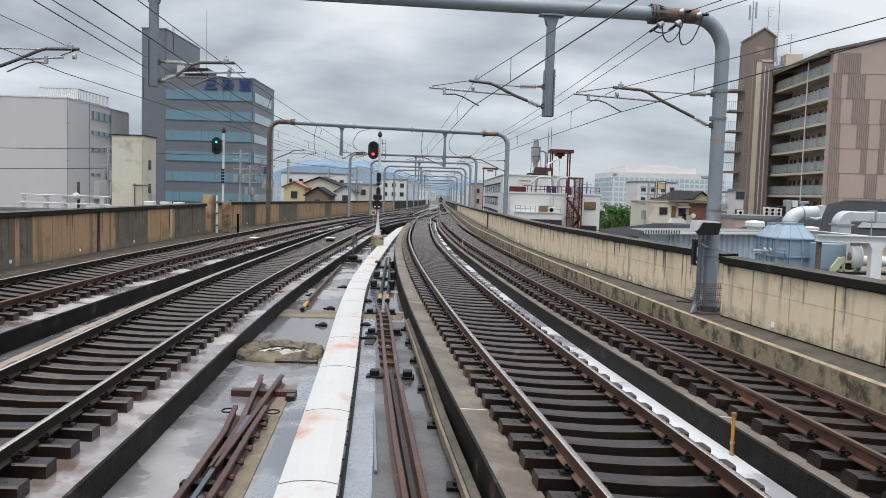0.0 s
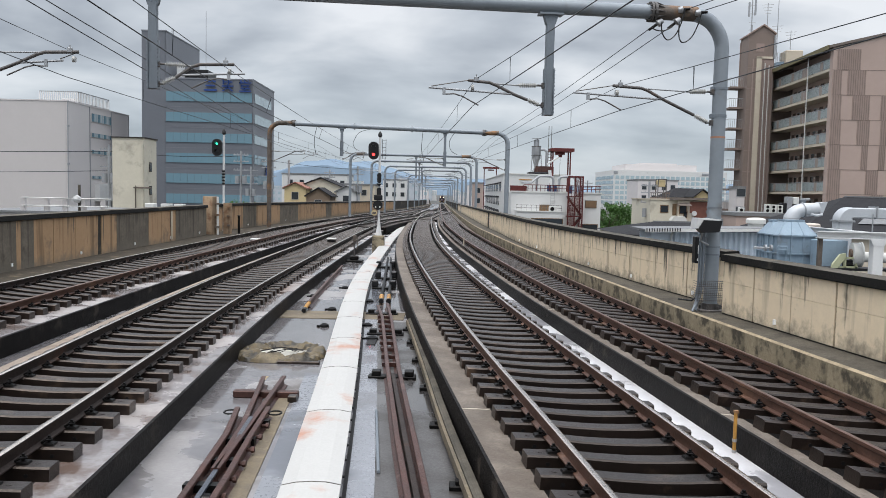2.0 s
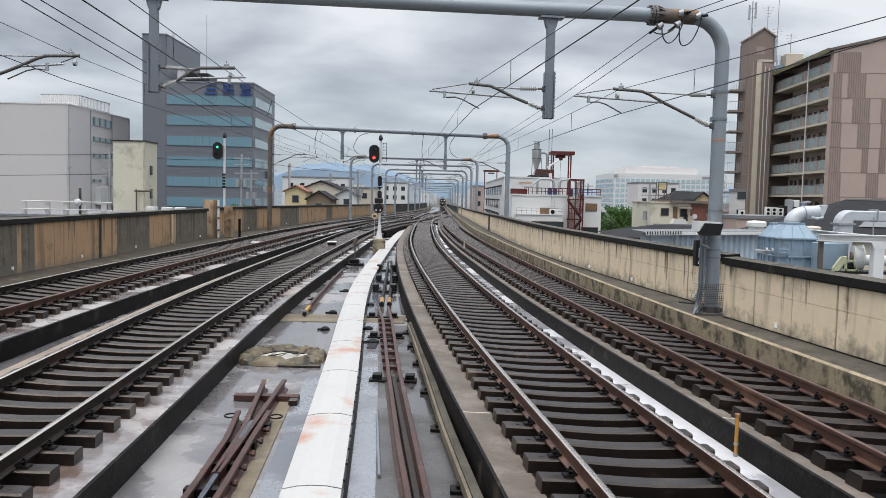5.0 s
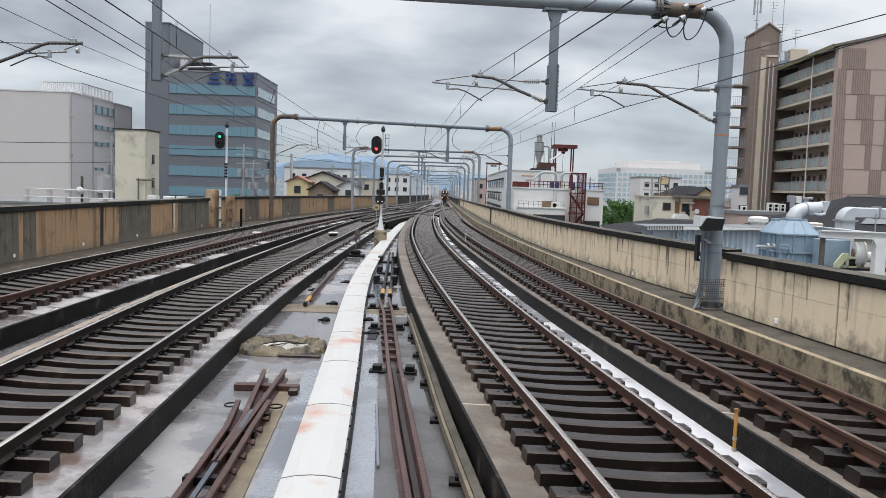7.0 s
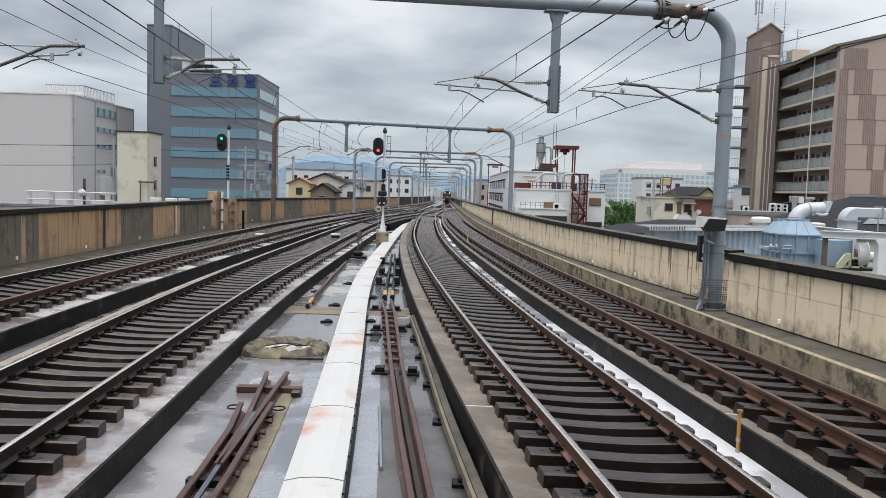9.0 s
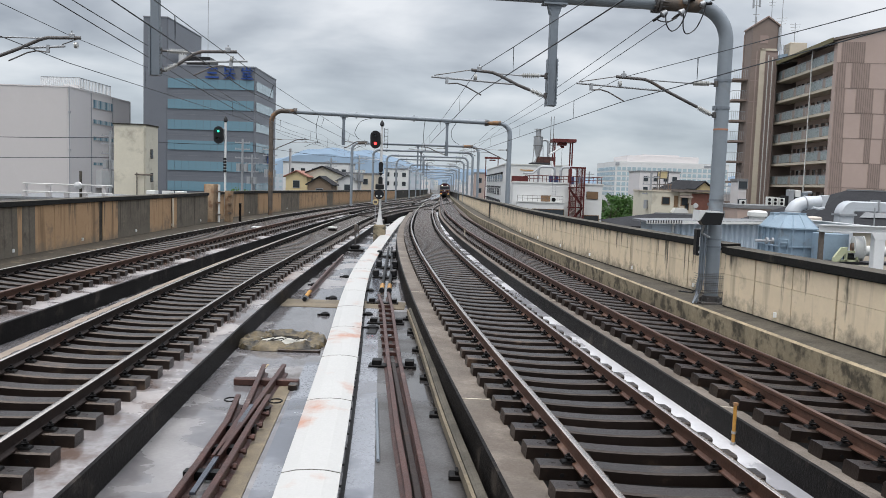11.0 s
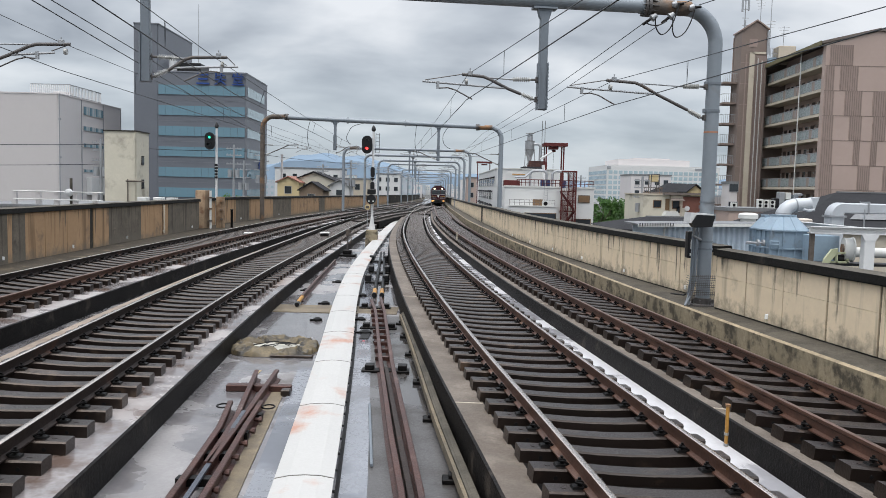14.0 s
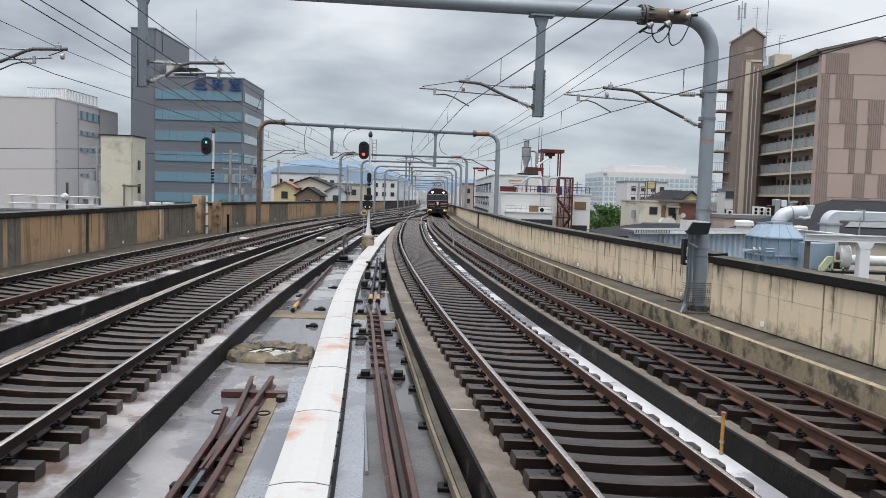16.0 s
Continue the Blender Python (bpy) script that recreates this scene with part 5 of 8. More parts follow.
def office():
    g = thing("office_building", (-46, 155, -8), "blue-grey tiled office block with bands of blue glass", "building")
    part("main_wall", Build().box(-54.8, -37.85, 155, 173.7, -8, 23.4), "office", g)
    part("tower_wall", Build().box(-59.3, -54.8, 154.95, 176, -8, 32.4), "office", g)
    # east faces use the lighter tile copy, painting in their brighter light
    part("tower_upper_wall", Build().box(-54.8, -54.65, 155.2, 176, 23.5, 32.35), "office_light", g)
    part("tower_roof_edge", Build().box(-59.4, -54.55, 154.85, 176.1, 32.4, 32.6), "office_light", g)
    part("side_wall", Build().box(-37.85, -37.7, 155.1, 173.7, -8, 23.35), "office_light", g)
    part("parapet_edge", Build().box(-54.8, -37.65, 154.9, 173.8, 23.4, 23.65), "office_light", g)
    part("roof_plant", Build().box(-52.8, -48.0, 160, 166, 23.6, 26.0, c=0.1), "black", g)
    part("roof_plant", Build().box(-53.6, -52.6, 158, 160, 23.6, 26.4, c=0.1), "white", g)
    for k in range(8):
        z = 19.1 - k * 3.95
        b = part("window_band", Build().box(-54.6, -37.85, 154.92, 155.02, z, z + 1.9), "office", g)
        for q in range(12):
            x = -54.55 + q * 1.39
            part("pane", Build().box(x, x + 1.35, 154.86, 154.93, z + 0.04, z + 1.86), "window_blue", b)
        if k:
            part("tile_joint", Build().box(-54.7, -37.9, 154.97, 155.0, z + 2.9, z + 2.95), "office_light", g)
        sb = part("side_window_band", Build().box(-37.7, -37.62, 155.8, 170.5, z, z + 1.9), "office_light", g)
        for q in range(6):
            # top three storeys: sky reflection put in as paler glass
            part("pane", Build().box(-37.63, -37.57, 155.9 + q * 2.44, 158.26 + q * 2.44, z + 0.06, z + 1.84), "window_pale" if k < 3 else "window_blue", sb)
    # blue sign of three block characters, and one at the side
    s = Build()
    for z, a in ((21.35, 0.0), (22.2, 0.35), (23.0, 0.2)):
        s.box(-47.2 + a, -44.7 - a, 154.6, 154.8, z - 0.15, z + 0.17)
    part("sign_character", s, "sign_blue", g, "blue block character")
    s = Build()
    for x in (-43.1, -42.1):
        s.box(x - 0.4, x + 0.4, 154.6, 154.8, 22.85, 23.08)
        s.box(x - 0.45, x - 0.2, 154.6, 154.8, 22.5, 23.4)
    s.box(-43.7, -41.5, 154.6, 154.8, 22.05, 22.3)
    s.box(-42.72, -42.42, 154.6, 154.8, 21.7, 22.5)
    s.prism([(-42.7, 154.6, 21.95), (-42.4, 154.6, 21.95), (-43.4, 154.6, 21.2), (-43.8, 154.6, 21.2)], (0, 0.2, 0))
    s.prism([(-42.7, 154.6, 21.95), (-42.4, 154.6, 21.95), (-41.4, 154.6, 21.2), (-41.8, 154.6, 21.2)], (0, 0.2, 0))
    part("sign_character", s, "sign_blue", g, "blue block character")
    s = Build()
    for z, a in ((21.25, 0.0), (21.75, 0.25), (22.35, 0.35), (22.85, 0.0)):
        s.box(-40.35 + a, -38.05 - a, 154.6, 154.8, z - 0.1, z + 0.13)
    for x, z0, z1 in ((-39.3, 21.3, 21.9), (-39.3, 22.9, 23.45), (-40.2, 22.6, 23.0), (-38.3, 22.6, 23.0), (-39.8, 22.0, 22.4), (-38.7, 22.0, 22.4), (-40.0, 22.95, 23.35), (-38.6, 22.95, 23.35)):
        s.box(x - 0.13, x + 0.13, 154.6, 154.8, z0, z1)
    part("sign_character", s, "sign_blue", g, "blue block character")
    s2 = Build()
    for q in range(3):
        for z in (5.4, 6.1, 6.8):
            s2.box(-37.55, -37.4, 165.2 + q * 1.9, 166.6 + q * 1.9, z, z + 0.3)
        s2.box(-37.55, -37.4, 165.7 + q * 1.9, 166.0 + q * 1.9, 5.3, 7.2)
    part("side_sign", s2, "sign_blue", g)
    part("aerial", Build().tube([(-52, 172, 23), (-52, 172, 40)], 0.06, 6), "galv", g)


def apartment():
    """Built square to the axes, then turned a little about its near corner."""
    g = thing("apartment_building", (45.0, 94, -8), "brown and pink tiled apartment block with access balconies", "building")
    part("end_wall", Build().prism([(45.0, 94, -8), (64, 94, -8), (64, 94, 19.6), (51.0, 94, 22.0), (45.0, 94, 20.5)], (0, 0.9, 0)), "pink_tile", g)
    part("core_wall", Build().box(46.9, 64, 94.9, 111.0, -8, 20.3), "pink_tile", g)
    part("upper_wall", Build().box(46.9, 47.3, 94.9, 111.0, 20.3, 21.0), "pink_tile", g)
    part("back_wall", Build().prism([(44.6, 113.2, -8), (64, 113.2, -8), (64, 113.2, 19.6), (51.0, 113.2, 22.0), (44.6, 113.2, 20.45)], (0, 0.55, 0)), "brown_tile", g)
    floors = [17.95 - 2.9 * q for q in range(9)]
    # ribbed darker tile fields on the end wall, storey by storey
    fields = [((45.45, 48.15),), ((45.06, 46.1), (46.75, 48.85)), ((45.06, 46.2), (47.45, 49.45), (50.7, 52.6)), ((45.06, 46.3), (48.15, 49.6), (50.85, 52.4)),
              ((45.06, 46.4), (48.8, 49.55), (50.8, 51.55)), ((45.06, 46.55), (49.45, 50.9), (52.4, 54.2)), ((45.06, 46.6), (50.2, 51.6)), ((45.06, 46.6), (51.0, 52.4))]
    for q, row in enumerate(fields):
        z1 = 20.35 if q == 0 else floors[q - 1] - 0.03
        for a, b in row:
            f = part("dark_tile_field", Build().box(a, b, 93.96, 94.0, floors[q] + 0.03, z1), "dark_tile", g)
            n = max(4, int((b - a) / 0.24))
            for i in range(n):
                x = a + (i + 0.5) * (b - a) / n
                part("tile_rib", Build().box(x - 0.035, x + 0.035, 93.93, 93.96, floors[q] + 0.03, z1), "brown_tile", f)
    for z in floors[:7]:
        part("expansion_joint", Build().box(45.0, 64.0, 93.972, 94.0, z - 0.025, z + 0.025), "brown_tile", g)
    part("roof", Build().prism([(44.4, 93.8, 20.45), (44.4, 93.8, 20.75), (51.0, 93.8, 22.35), (64.5, 93.8, 19.85), (64.5, 93.8, 19.6), (51.0, 93.8, 22.05)], (0, 20.0, 0)), "roof_brown", g)
    part("eaves_fascia", Build().box(44.3, 44.42, 93.9, 113.3, 20.3, 20.8), "olive_fascia", g)
    for q, z in enumerate(floors[:8]):
        part("balcony_slab", Build().box(45.0, 47.0, 94.9, 113.2, z - 0.02, z + 0.30), "beige", g)
        top = part("balcony_railing", Build().box(45.03, 45.09, 94.95, 113.1, z + 1.42, z + 1.49), "galv", g)
        for i in range(20):
            y = 94.98 + i * 0.905
            part("railing_post", Build().box(45.03, 45.09, y - 0.03, y + 0.03, z + 0.30, z + 1.42), "galv", top)
            part("railing_panel", Build().box(45.045, 45.075, y + 0.05, y + 0.86, z + 0.36, z + 1.38), "beige_panel" if i % 5 in (2,) or i == 8 else "rail_glass", top)
        for y in (98.6, 100.7, 104.3, 106.2, 109.4):
            d = part("flat_door", Build().box(46.84, 46.9, y, y + 0.95, z + 0.30, z + 2.3), "door_brown", g)
            part("door_frame", Build().box(46.86, 46.91, y - 0.08, y + 1.03, z + 0.30, z + 2.38), "dark_tile", d)
            part("wall_vent", Build().box(46.82, 46.9, y + 1.25, y + 1.45, z + 2.0, z + 2.2), "ac", g)
        for y in (97.2, 102.6, 108.0):
            w_ = part("window", Build().box(46.85, 46.9, y, y + 0.8, z + 1.3, z + 2.3), "galv", g)
            part("pane", Build().box(46.83, 46.86, y + 0.06, y + 0.74, z + 1.36, z + 2.24), "window_dark", w_)
    t = part("stair_tower", Build().prism([(40.95, 112, -8), (44.5, 112, -8), (44.5, 112, 25.6), (42.9, 112, 26.75), (40.95, 112, 25.45)], (0, 3.5, 0)), "brown_tile", g)
    part("tower_roof", Build().prism([(40.8, 111.8, 25.36), (40.8, 111.8, 25.56), (42.9, 111.8, 26.98), (44.65, 111.8, 25.75), (44.65, 111.8, 25.55), (42.9, 111.8, 26.76)], (0, 3.9, 0)), "dark_tile", t)
    part("tower_band", Build().box(42.1, 42.78, 111.8, 112.0, -8, 22.5).box(42.1, 44.3, 111.8, 112.0, 22.2, 22.5), "beige", t, "cream vertical band")
    part("pipe_recess", Build().box(42.78, 44.5, 111.93, 112.0, -8, 22.2), "dark_tile", t)
    for x, top in ((42.98, 21.9), (43.25, 21.6), (43.52, 21.3), (43.8, 21.3), (44.08, 21.3), (44.38, 20.4)):
        part("drainpipe", Build().tube([(x, 111.78, -8), (x, 111.78, top)], 0.06, 6), "ac" if x in (43.25, 43.8) else "brown_tile", g)
    part("dark_strip", Build().box(41.6, 41.75, 111.95, 112.0, -8, 22.2), "dark_tile", t)
    part("corner_pipe", Build().tube([(40.9, 115.4, -8), (40.9, 115.4, 25.0)], 0.08, 6), "dark_tile", g)
    part("plaster_patch", Build().box(42.0, 43.1, 111.96, 112.0, 23.2, 24.3), "dark_tile", t)
    for q in range(9):
        z = 18.45 - q * 2.88
        lb = part("stair_landing", Build().box(39.0, 40.95, 113.0, 115.4, z - 0.22, z + 0.04), "brown_tile", g)
        rl = part("landing_railing", Build().box(39.0, 39.06, 113.0, 115.3, z + 1.2, z + 1.26).box(39.0, 40.9, 113.0, 113.06, z + 1.2, z + 1.26), "galv", lb)
        for i in range(8):
            part("bar", Build().box(39.02 + i * 0.26, 39.05 + i * 0.26, 113.01, 113.04, z, z + 1.2), "galv", rl)
        if q > 5:
            part("landing_wall", Build().box(39.0, 40.9, 114.6, 115.4, z - 2.9, z + 1.0), "pale_wall_b", lb)
    for q in range(8):
        part("floor_joint", Build().box(40.95, 42.1, 111.97, 112.0, 21.0 - q * 2.9, 21.05 - q * 2.9), "dark_tile", t)
    part("roof_tank", Build().box(45.6, 47.9, 110.6, 112.8, 20.9, 23.2, c=0.08), "beige", g)
    part("lift_canopy", Build().prism([(44.5, 111.2, 20.85), (46.4, 111.2, 21.3), (46.4, 111.2, 21.9), (44.5, 111.2, 21.6)], (0, 1.2, 0)), "blue_steel", g)
    cage = Build()
    for i in range(6):
        cage.tube([(44.6 + 0.3 * i, 111.0, 21.6), (44.6 + 0.3 * i, 111.0, 22.9)], 0.03, 5)
    for zz in (22.2, 22.9):
        cage.tube([(44.6, 111.0, zz), (46.1, 111.0, zz)], 0.03, 5)
    part("roof_ladder_cage", cage, "galv", g)
    # aerials: a panel mast, a tall whip, and comb aerials
    a = Build().tube([(41.3, 112.3, 25.4), (41.3, 112.3, 30.6)], 0.07, 6)
    for zz in (26.2, 27.2, 28.4, 29.6):
        a.tube([(40.9, 112.3, zz), (41.8, 112.3, zz)], 0.04, 5)
    m_ = part("panel_mast", a, "galv", g)
    for x, z0, z1 in ((40.85, 28.0, 30.0), (41.7, 28.2, 30.4), (41.3, 25.9, 26.9)):
        part("antenna_panel", Build().box(x - 0.12, x + 0.12, 112.1, 112.3, z0, z1, c=0.03), "galv", m_)
    part("whip_aerial", Build().tube([(44.75, 111.9, 21.0), (44.75, 111.9, 32.5)], 0.045, 6).box(44.35, 44.6, 111.7, 111.9, 22.2, 25.4), "galv", g)
    for x, z0, h, n in ((43.3, 26.6, 3.2, 4), (46.6, 21.2, 4.9, 4), (44.75, 26.0, 0.9, 3)):
        b = Build().tube([(x, 111.9, z0), (x, 111.9, z0 + h)], 0.045, 6)
        for q in range(n):
            b.tube([(x - 0.75 + 0.12 * q, 111.9, z0 + h - 0.25 - 0.4 * q), (x + 0.75 - 0.12 * q, 111.9, z0 + h - 0.15 - 0.4 * q)], 0.03, 5)
        part("comb_aerial", b, "galv", g)
    part("roof_cable", Build().tube([(44.75, 100.6, -6), (44.75, 100.6, 20.4)], 0.07, 6), "ac", g, "pale downpipe before the balconies")
    g.matrix_basis = Matrix.Translation((45.0, 94, -8)) @ pose(0, 0, 0, 0, 0, -2.7)


def white_block():
    g = thing("small_factory", (11, 78, -8), "white rendered low building with roof plant and a red stair tower", "building")
    part("wall", Build().box(6.5, 12.0, 78, 96, -8, 2.75), "white_wall", g)
    part("lower_wall", Build().box(6.85, 11.4, 76.8, 78, -8, 0.9), "white_wall", g)
    part("side_wall", Build().box(13.3, 15.5, 79, 94, -8, 2.75), "white_wall", g)
    part("recess_wall", Build().box(12.0, 13.3, 80, 94, -8, 2.75), "white_wall", g)
    for x0, x1, y in ((6.4, 12.05, 77.93), (13.25, 15.6, 78.93)):
        part("roof_edge", Build().box(x0, x1, y, y + 0.3, 2.75, 2.9), "ac", g)
    part("roof_edge", Build().box(6.78, 11.46, 76.72, 77.0, 0.9, 1.0), "ac", g)
    f = part("door", Build().box(9.28, 10.28, 77.93, 78.02, 0.9, 1.6), "timber", g)
    for i in range(2):
        part("door_leaf", Build().box(9.33 + 0.47 * i, 9.76 + 0.47 * i, 77.9, 77.95, 0.92, 1.55), "timber", f)
    windows_on_y(g, (14.5,), (1.4,), 79, 1.05, 0.65, "timber", "rusted_paint")
    windows_on_y(g, (9.9,), (-0.55,), 76.8, 3.0, 0.8, "window_dark", "timber")
    windows_on_y(g, (14.4,), (-1.3,), 79, 1.6, 1.0, "window_dark", "timber")
    part("air_conditioner", Build().box(10.1, 10.9, 76.9, 77.3, 0.95, 1.5, c=0.03), "ac", g)
    part("fan", Build().tube([(10.4, 76.86, 1.22), (10.4, 76.9, 1.22)], 0.2, 14), "clip", g)
    wr = Build()
    for i in range(10):
        wr.tube([(6.9 + 0.49 * i, 76.95, 1.0), (6.9 + 0.49 * i, 76.95, 1.55)], 0.018, 5)
    for z in (1.28, 1.55):
        wr.tube([(6.9, 76.95, z), (11.3, 76.95, z)], 0.018, 5)
    part("lower_railing", wr, "arm_steel", g)
    lad = Build()
    for x in (10.35, 10.7):
        lad.tube([(x, 77.85, 0.9), (x, 77.85, 2.9)], 0.02, 5)
    for i in range(8):
        lad.tube([(10.35, 77.85, 1.0 + 0.25 * i), (10.7, 77.85, 1.0 + 0.25 * i)], 0.015, 5)
    part("ladder", lad, "galv", g)
    for x0, x1, y, z in ((7.7, 12.1, 78.2, 2.9), (13.3, 15.5, 79.2, 2.9)):
        rl = part("roof_railing", Build().tube([(x0, y, z + 0.62), (x1, y, z + 0.62)], 0.04, 5).tube([(x0, y, z + 0.3), (x1, y, z + 0.3)], 0.03, 5), "red_steel", g)
        for q in range(int((x1 - x0) / 0.42) + 1):
            part("post", Build().tube([(x0 + q * 0.42, y, z), (x0 + q * 0.42, y, z + 0.62)], 0.035, 5), "red_steel", rl)
    for x in (6.75, 7.55):
        part("roof_box", Build().box(x - 0.35, x + 0.45, 78.2, 79.0, 2.8, 3.42, c=0.03), "red_steel", g, "dark red steel box")
    for x in (10.3, 10.85, 12.4):
        part("roof_drum", Build().tube([(x, 78.9, 2.75), (x, 78.9, 3.5)], 0.22, 12), "drum_blue", g, "dark blue drum", smooth=True)
    # red stair tower
    tower = part("stair_frame", Build().box(11.9, 12.02, 77.14, 77.26, -8, 4.35).box(13.3, 13.42, 77.14, 77.26, -8, 4.4).box(13.3, 13.42, 78.7, 78.82, -8, 4.4).box(12.55, 12.65, 77.14, 77.26, -8, 4.35).box(11.9, 13.42, 77.12, 77.28, 4.3, 4.45), "red_steel", g, "dark red steel stair tower")
    for i in range(16):
        part("cage_bar", Build().box(12.68 + i * 0.042, 12.70 + i * 0.042, 77.2, 77.23, 1.2, 4.3), "red_steel", tower)
    for i in range(12):
        part("cage_bar", Build().box(11.98 + i * 0.05, 12.0 + i * 0.05, 77.25, 77.28, -3.0, 2.4), "red_steel", tower)
    for q in range(5):
        z = 2.5 - q * 1.95
        part("landing", Build().box(11.9, 13.4, 77.2, 78.7, z - 0.08, z), "red_steel", tower)
        a, b2 = (11.95, 13.3) if q % 2 else (13.3, 11.95)
        part("flight", Build().prism([(a, 77.4, z - 1.95), (a, 77.4, z - 1.7), (b2, 77.4, z), (b2, 77.4, z - 0.25)], (0, 0.6, 0)), "red_steel", tower)
        for i in range(7):
            k = (i + 0.5) / 7
            x = a + (b2 - a) * k
            part("tread", Build().box(x - 0.12, x + 0.12, 77.3, 78.0, z - 1.95 + 1.95 * k, z - 1.91 + 1.95 * k), "red_steel", tower)
        hr = Build()
        for i in range(10):
            x = 11.92 + i * 0.16
            hr.box(x, x + 0.03, 77.15, 77.18, z, z + 1.0)
        for zz in (0.5, 1.0):
            hr.box(11.9, 13.4, 77.14, 77.19, z + zz, z + zz + 0.05)
        part("stair_railing", hr, "red_steel", tower)
    # red hoist frame on the roof
    wt = Build()
    for x in (11.25, 13.1):
        for y in (84, 85.5):
            wt.box(x - 0.07, x + 0.07, y - 0.07, y + 0.07, 2.75, 7.15)
    fr = part("red_frame", wt, "red_steel", g, "red steel frame with a flat canopy")
    part("canopy", Build().box(10.95, 13.45, 83.6, 85.9, 7.15, 7.5, c=0.03), "red_steel", fr)
    part("hoist", Build().box(11.6, 12.55, 84.2, 85.2, 6.85, 7.1).tube([(11.9, 84.6, 6.7), (12.3, 84.6, 6.7)], 0.13, 10), "red_steel", fr)
    part("hoist_wire", Build().tube([(12.1, 84.6, 6.7), (12.1, 84.6, 4.6)], 0.015, 4), "wire", fr)
    side = Build()
    for x in (10.75, 11.05):
        side.tube([(x, 84, 5.8), (x, 84, 9.8)], 0.03, 5)
    for i in range(6):
        side.tube([(10.75, 84, 5.9 + 0.3 * i), (11.05, 84, 5.9 + 0.3 * i)], 0.02, 5)
    part("frame_ladder", side, "arm_steel", fr)
    du = Build()
    for x in (9.2, 11.45):
        du.tube([(x, 80.2, 2.7), (x, 80.2, 4.1), (x + 0.12, 80.2, 4.35), (x + 0.35, 80.2, 4.45), (x + 1.3, 80.2, 4.45), (x + 1.55, 80.2, 4.35), (x + 1.65, 80.2, 4.1), (x + 1.65, 80.2, 2.7)], 0.14, 8)
    du.tube([(7.6, 79.6, 3.75), (8.6, 79.6, 3.75), (9.2, 79.8, 4.3)], 0.1, 8)
    part("roof_duct", du, "galv", g, smooth=True)
    part("white_chute", Build().tube([(10.4, 82, 5.7), (11.6, 82, 6.5)], 0.09, 8).tube([(10.95, 82, 3.3), (10.7, 82, 5.1)], 0.16, 8), "white", g)


def long_white():
    g = thing("long_office_building", (8.0, 110, -8), "long white building with columns of hooded windows", "building")
    part("wall", Build().box(8.0, 16.8, 110, 160, -8, 5.3), "white_wall", g)
    part("roof_edge", Build().box(7.9, 16.9, 109.9, 160.1, 5.3, 5.45), "ac", g)
    for y in [114.5 + 6.4 * i for i in range(7)]:
        for z in (3.7, 1.65, -0.4, -2.5):
            for dy in (0.0, 2.4):
                f = part("window", Build().box(7.94, 8.02, y + dy, y + dy + 1.5, z - 0.75, z + 0.35), "galv", g)
                part("pane", Build().box(7.91, 7.95, y + dy + 0.08, y + dy + 1.42, z - 0.68, z + 0.28), "window_dark", f)
                part("hood", Build().prism([(8.0, y + dy - 0.1, z + 0.4), (8.0, y + dy - 0.1, z + 0.65), (7.5, y + dy - 0.1, z + 0.4)], (0, 1.7, 0)), "roof_dark", f)
    part("wall_mark", Build().box(10.1, 11.9, 109.86, 109.9, 4.55, 4.68), "yellow", g)
    part("roof_weeds", Build().box(11.6, 14.6, 111.0, 114, 5.45, 5.75, c=0.1), "roof_dark", g)
    # dust cyclone and hopper on the roof
    cy = Build()
    x = 12.75
    cy.tube([(x, 113, 6.2), (x, 113, 7.2), (x, 113, 8.1), (x, 113, 9.35), (x, 113, 9.4), (x, 113, 10.35)], [0.18, 0.4, 0.66, 0.66, 0.40, 0.38], 16)
    cy.tube([(x, 113, 10.45), (x, 113, 10.52)], 0.62, 14)
    cy.tube([(x + 0.6, 113, 8.95), (x + 1.1, 113, 9.0), (x + 1.45, 113, 8.75), (x + 1.5, 113, 8.4), (x + 1.5, 113, 5.3)], 0.19, 10)
    cyc = part("cyclone", cy, "galv", g, "grey sheet-metal dust cyclone", smooth=True)
    for z in (8.1, 9.35):
        part("hoop", Build().tube([(x, 113, z), (x, 113, z + 0.08)], 0.70, 16), "arm_steel", cyc)
    st = Build()
    for s in (-0.75, 0.75):
        st.tube([(x + s, 112.4, 5.3), (x + s * 0.85, 112.4, 8.2)], 0.06, 6)
        st.tube([(x + s, 112.4, 5.5), (x - s * 0.85, 112.4, 7.9)], 0.045, 6)
    part("cyclone_stand", st, "galv", cyc)
    part("hopper", Build().prism([(12.3, 111.5, 5.45), (15.1, 111.5, 5.45), (15.1, 111.5, 6.55), (12.6, 111.5, 6.6)], (0, 1.2, 0)), "rust", g, "rust-brown steel hopper")
    s = thing("roof_canopy", (9.1, 163, -8), "dark red steel canopy frame on a roof", "frame")
    for x, z0 in ((7.85, -8), (10.35, -8)):
        part("post", Build().box(x - 0.09, x + 0.09, 162.9, 163.1, z0, 7.7), "red_steel", s)
    part("canopy", Build().box(7.6, 10.8, 162.2, 163.8, 7.7, 8.05), "red_steel", s)
    part("hoist", Build().box(8.6, 9.8, 162.6, 163.4, 7.3, 7.55), "red_steel", s)


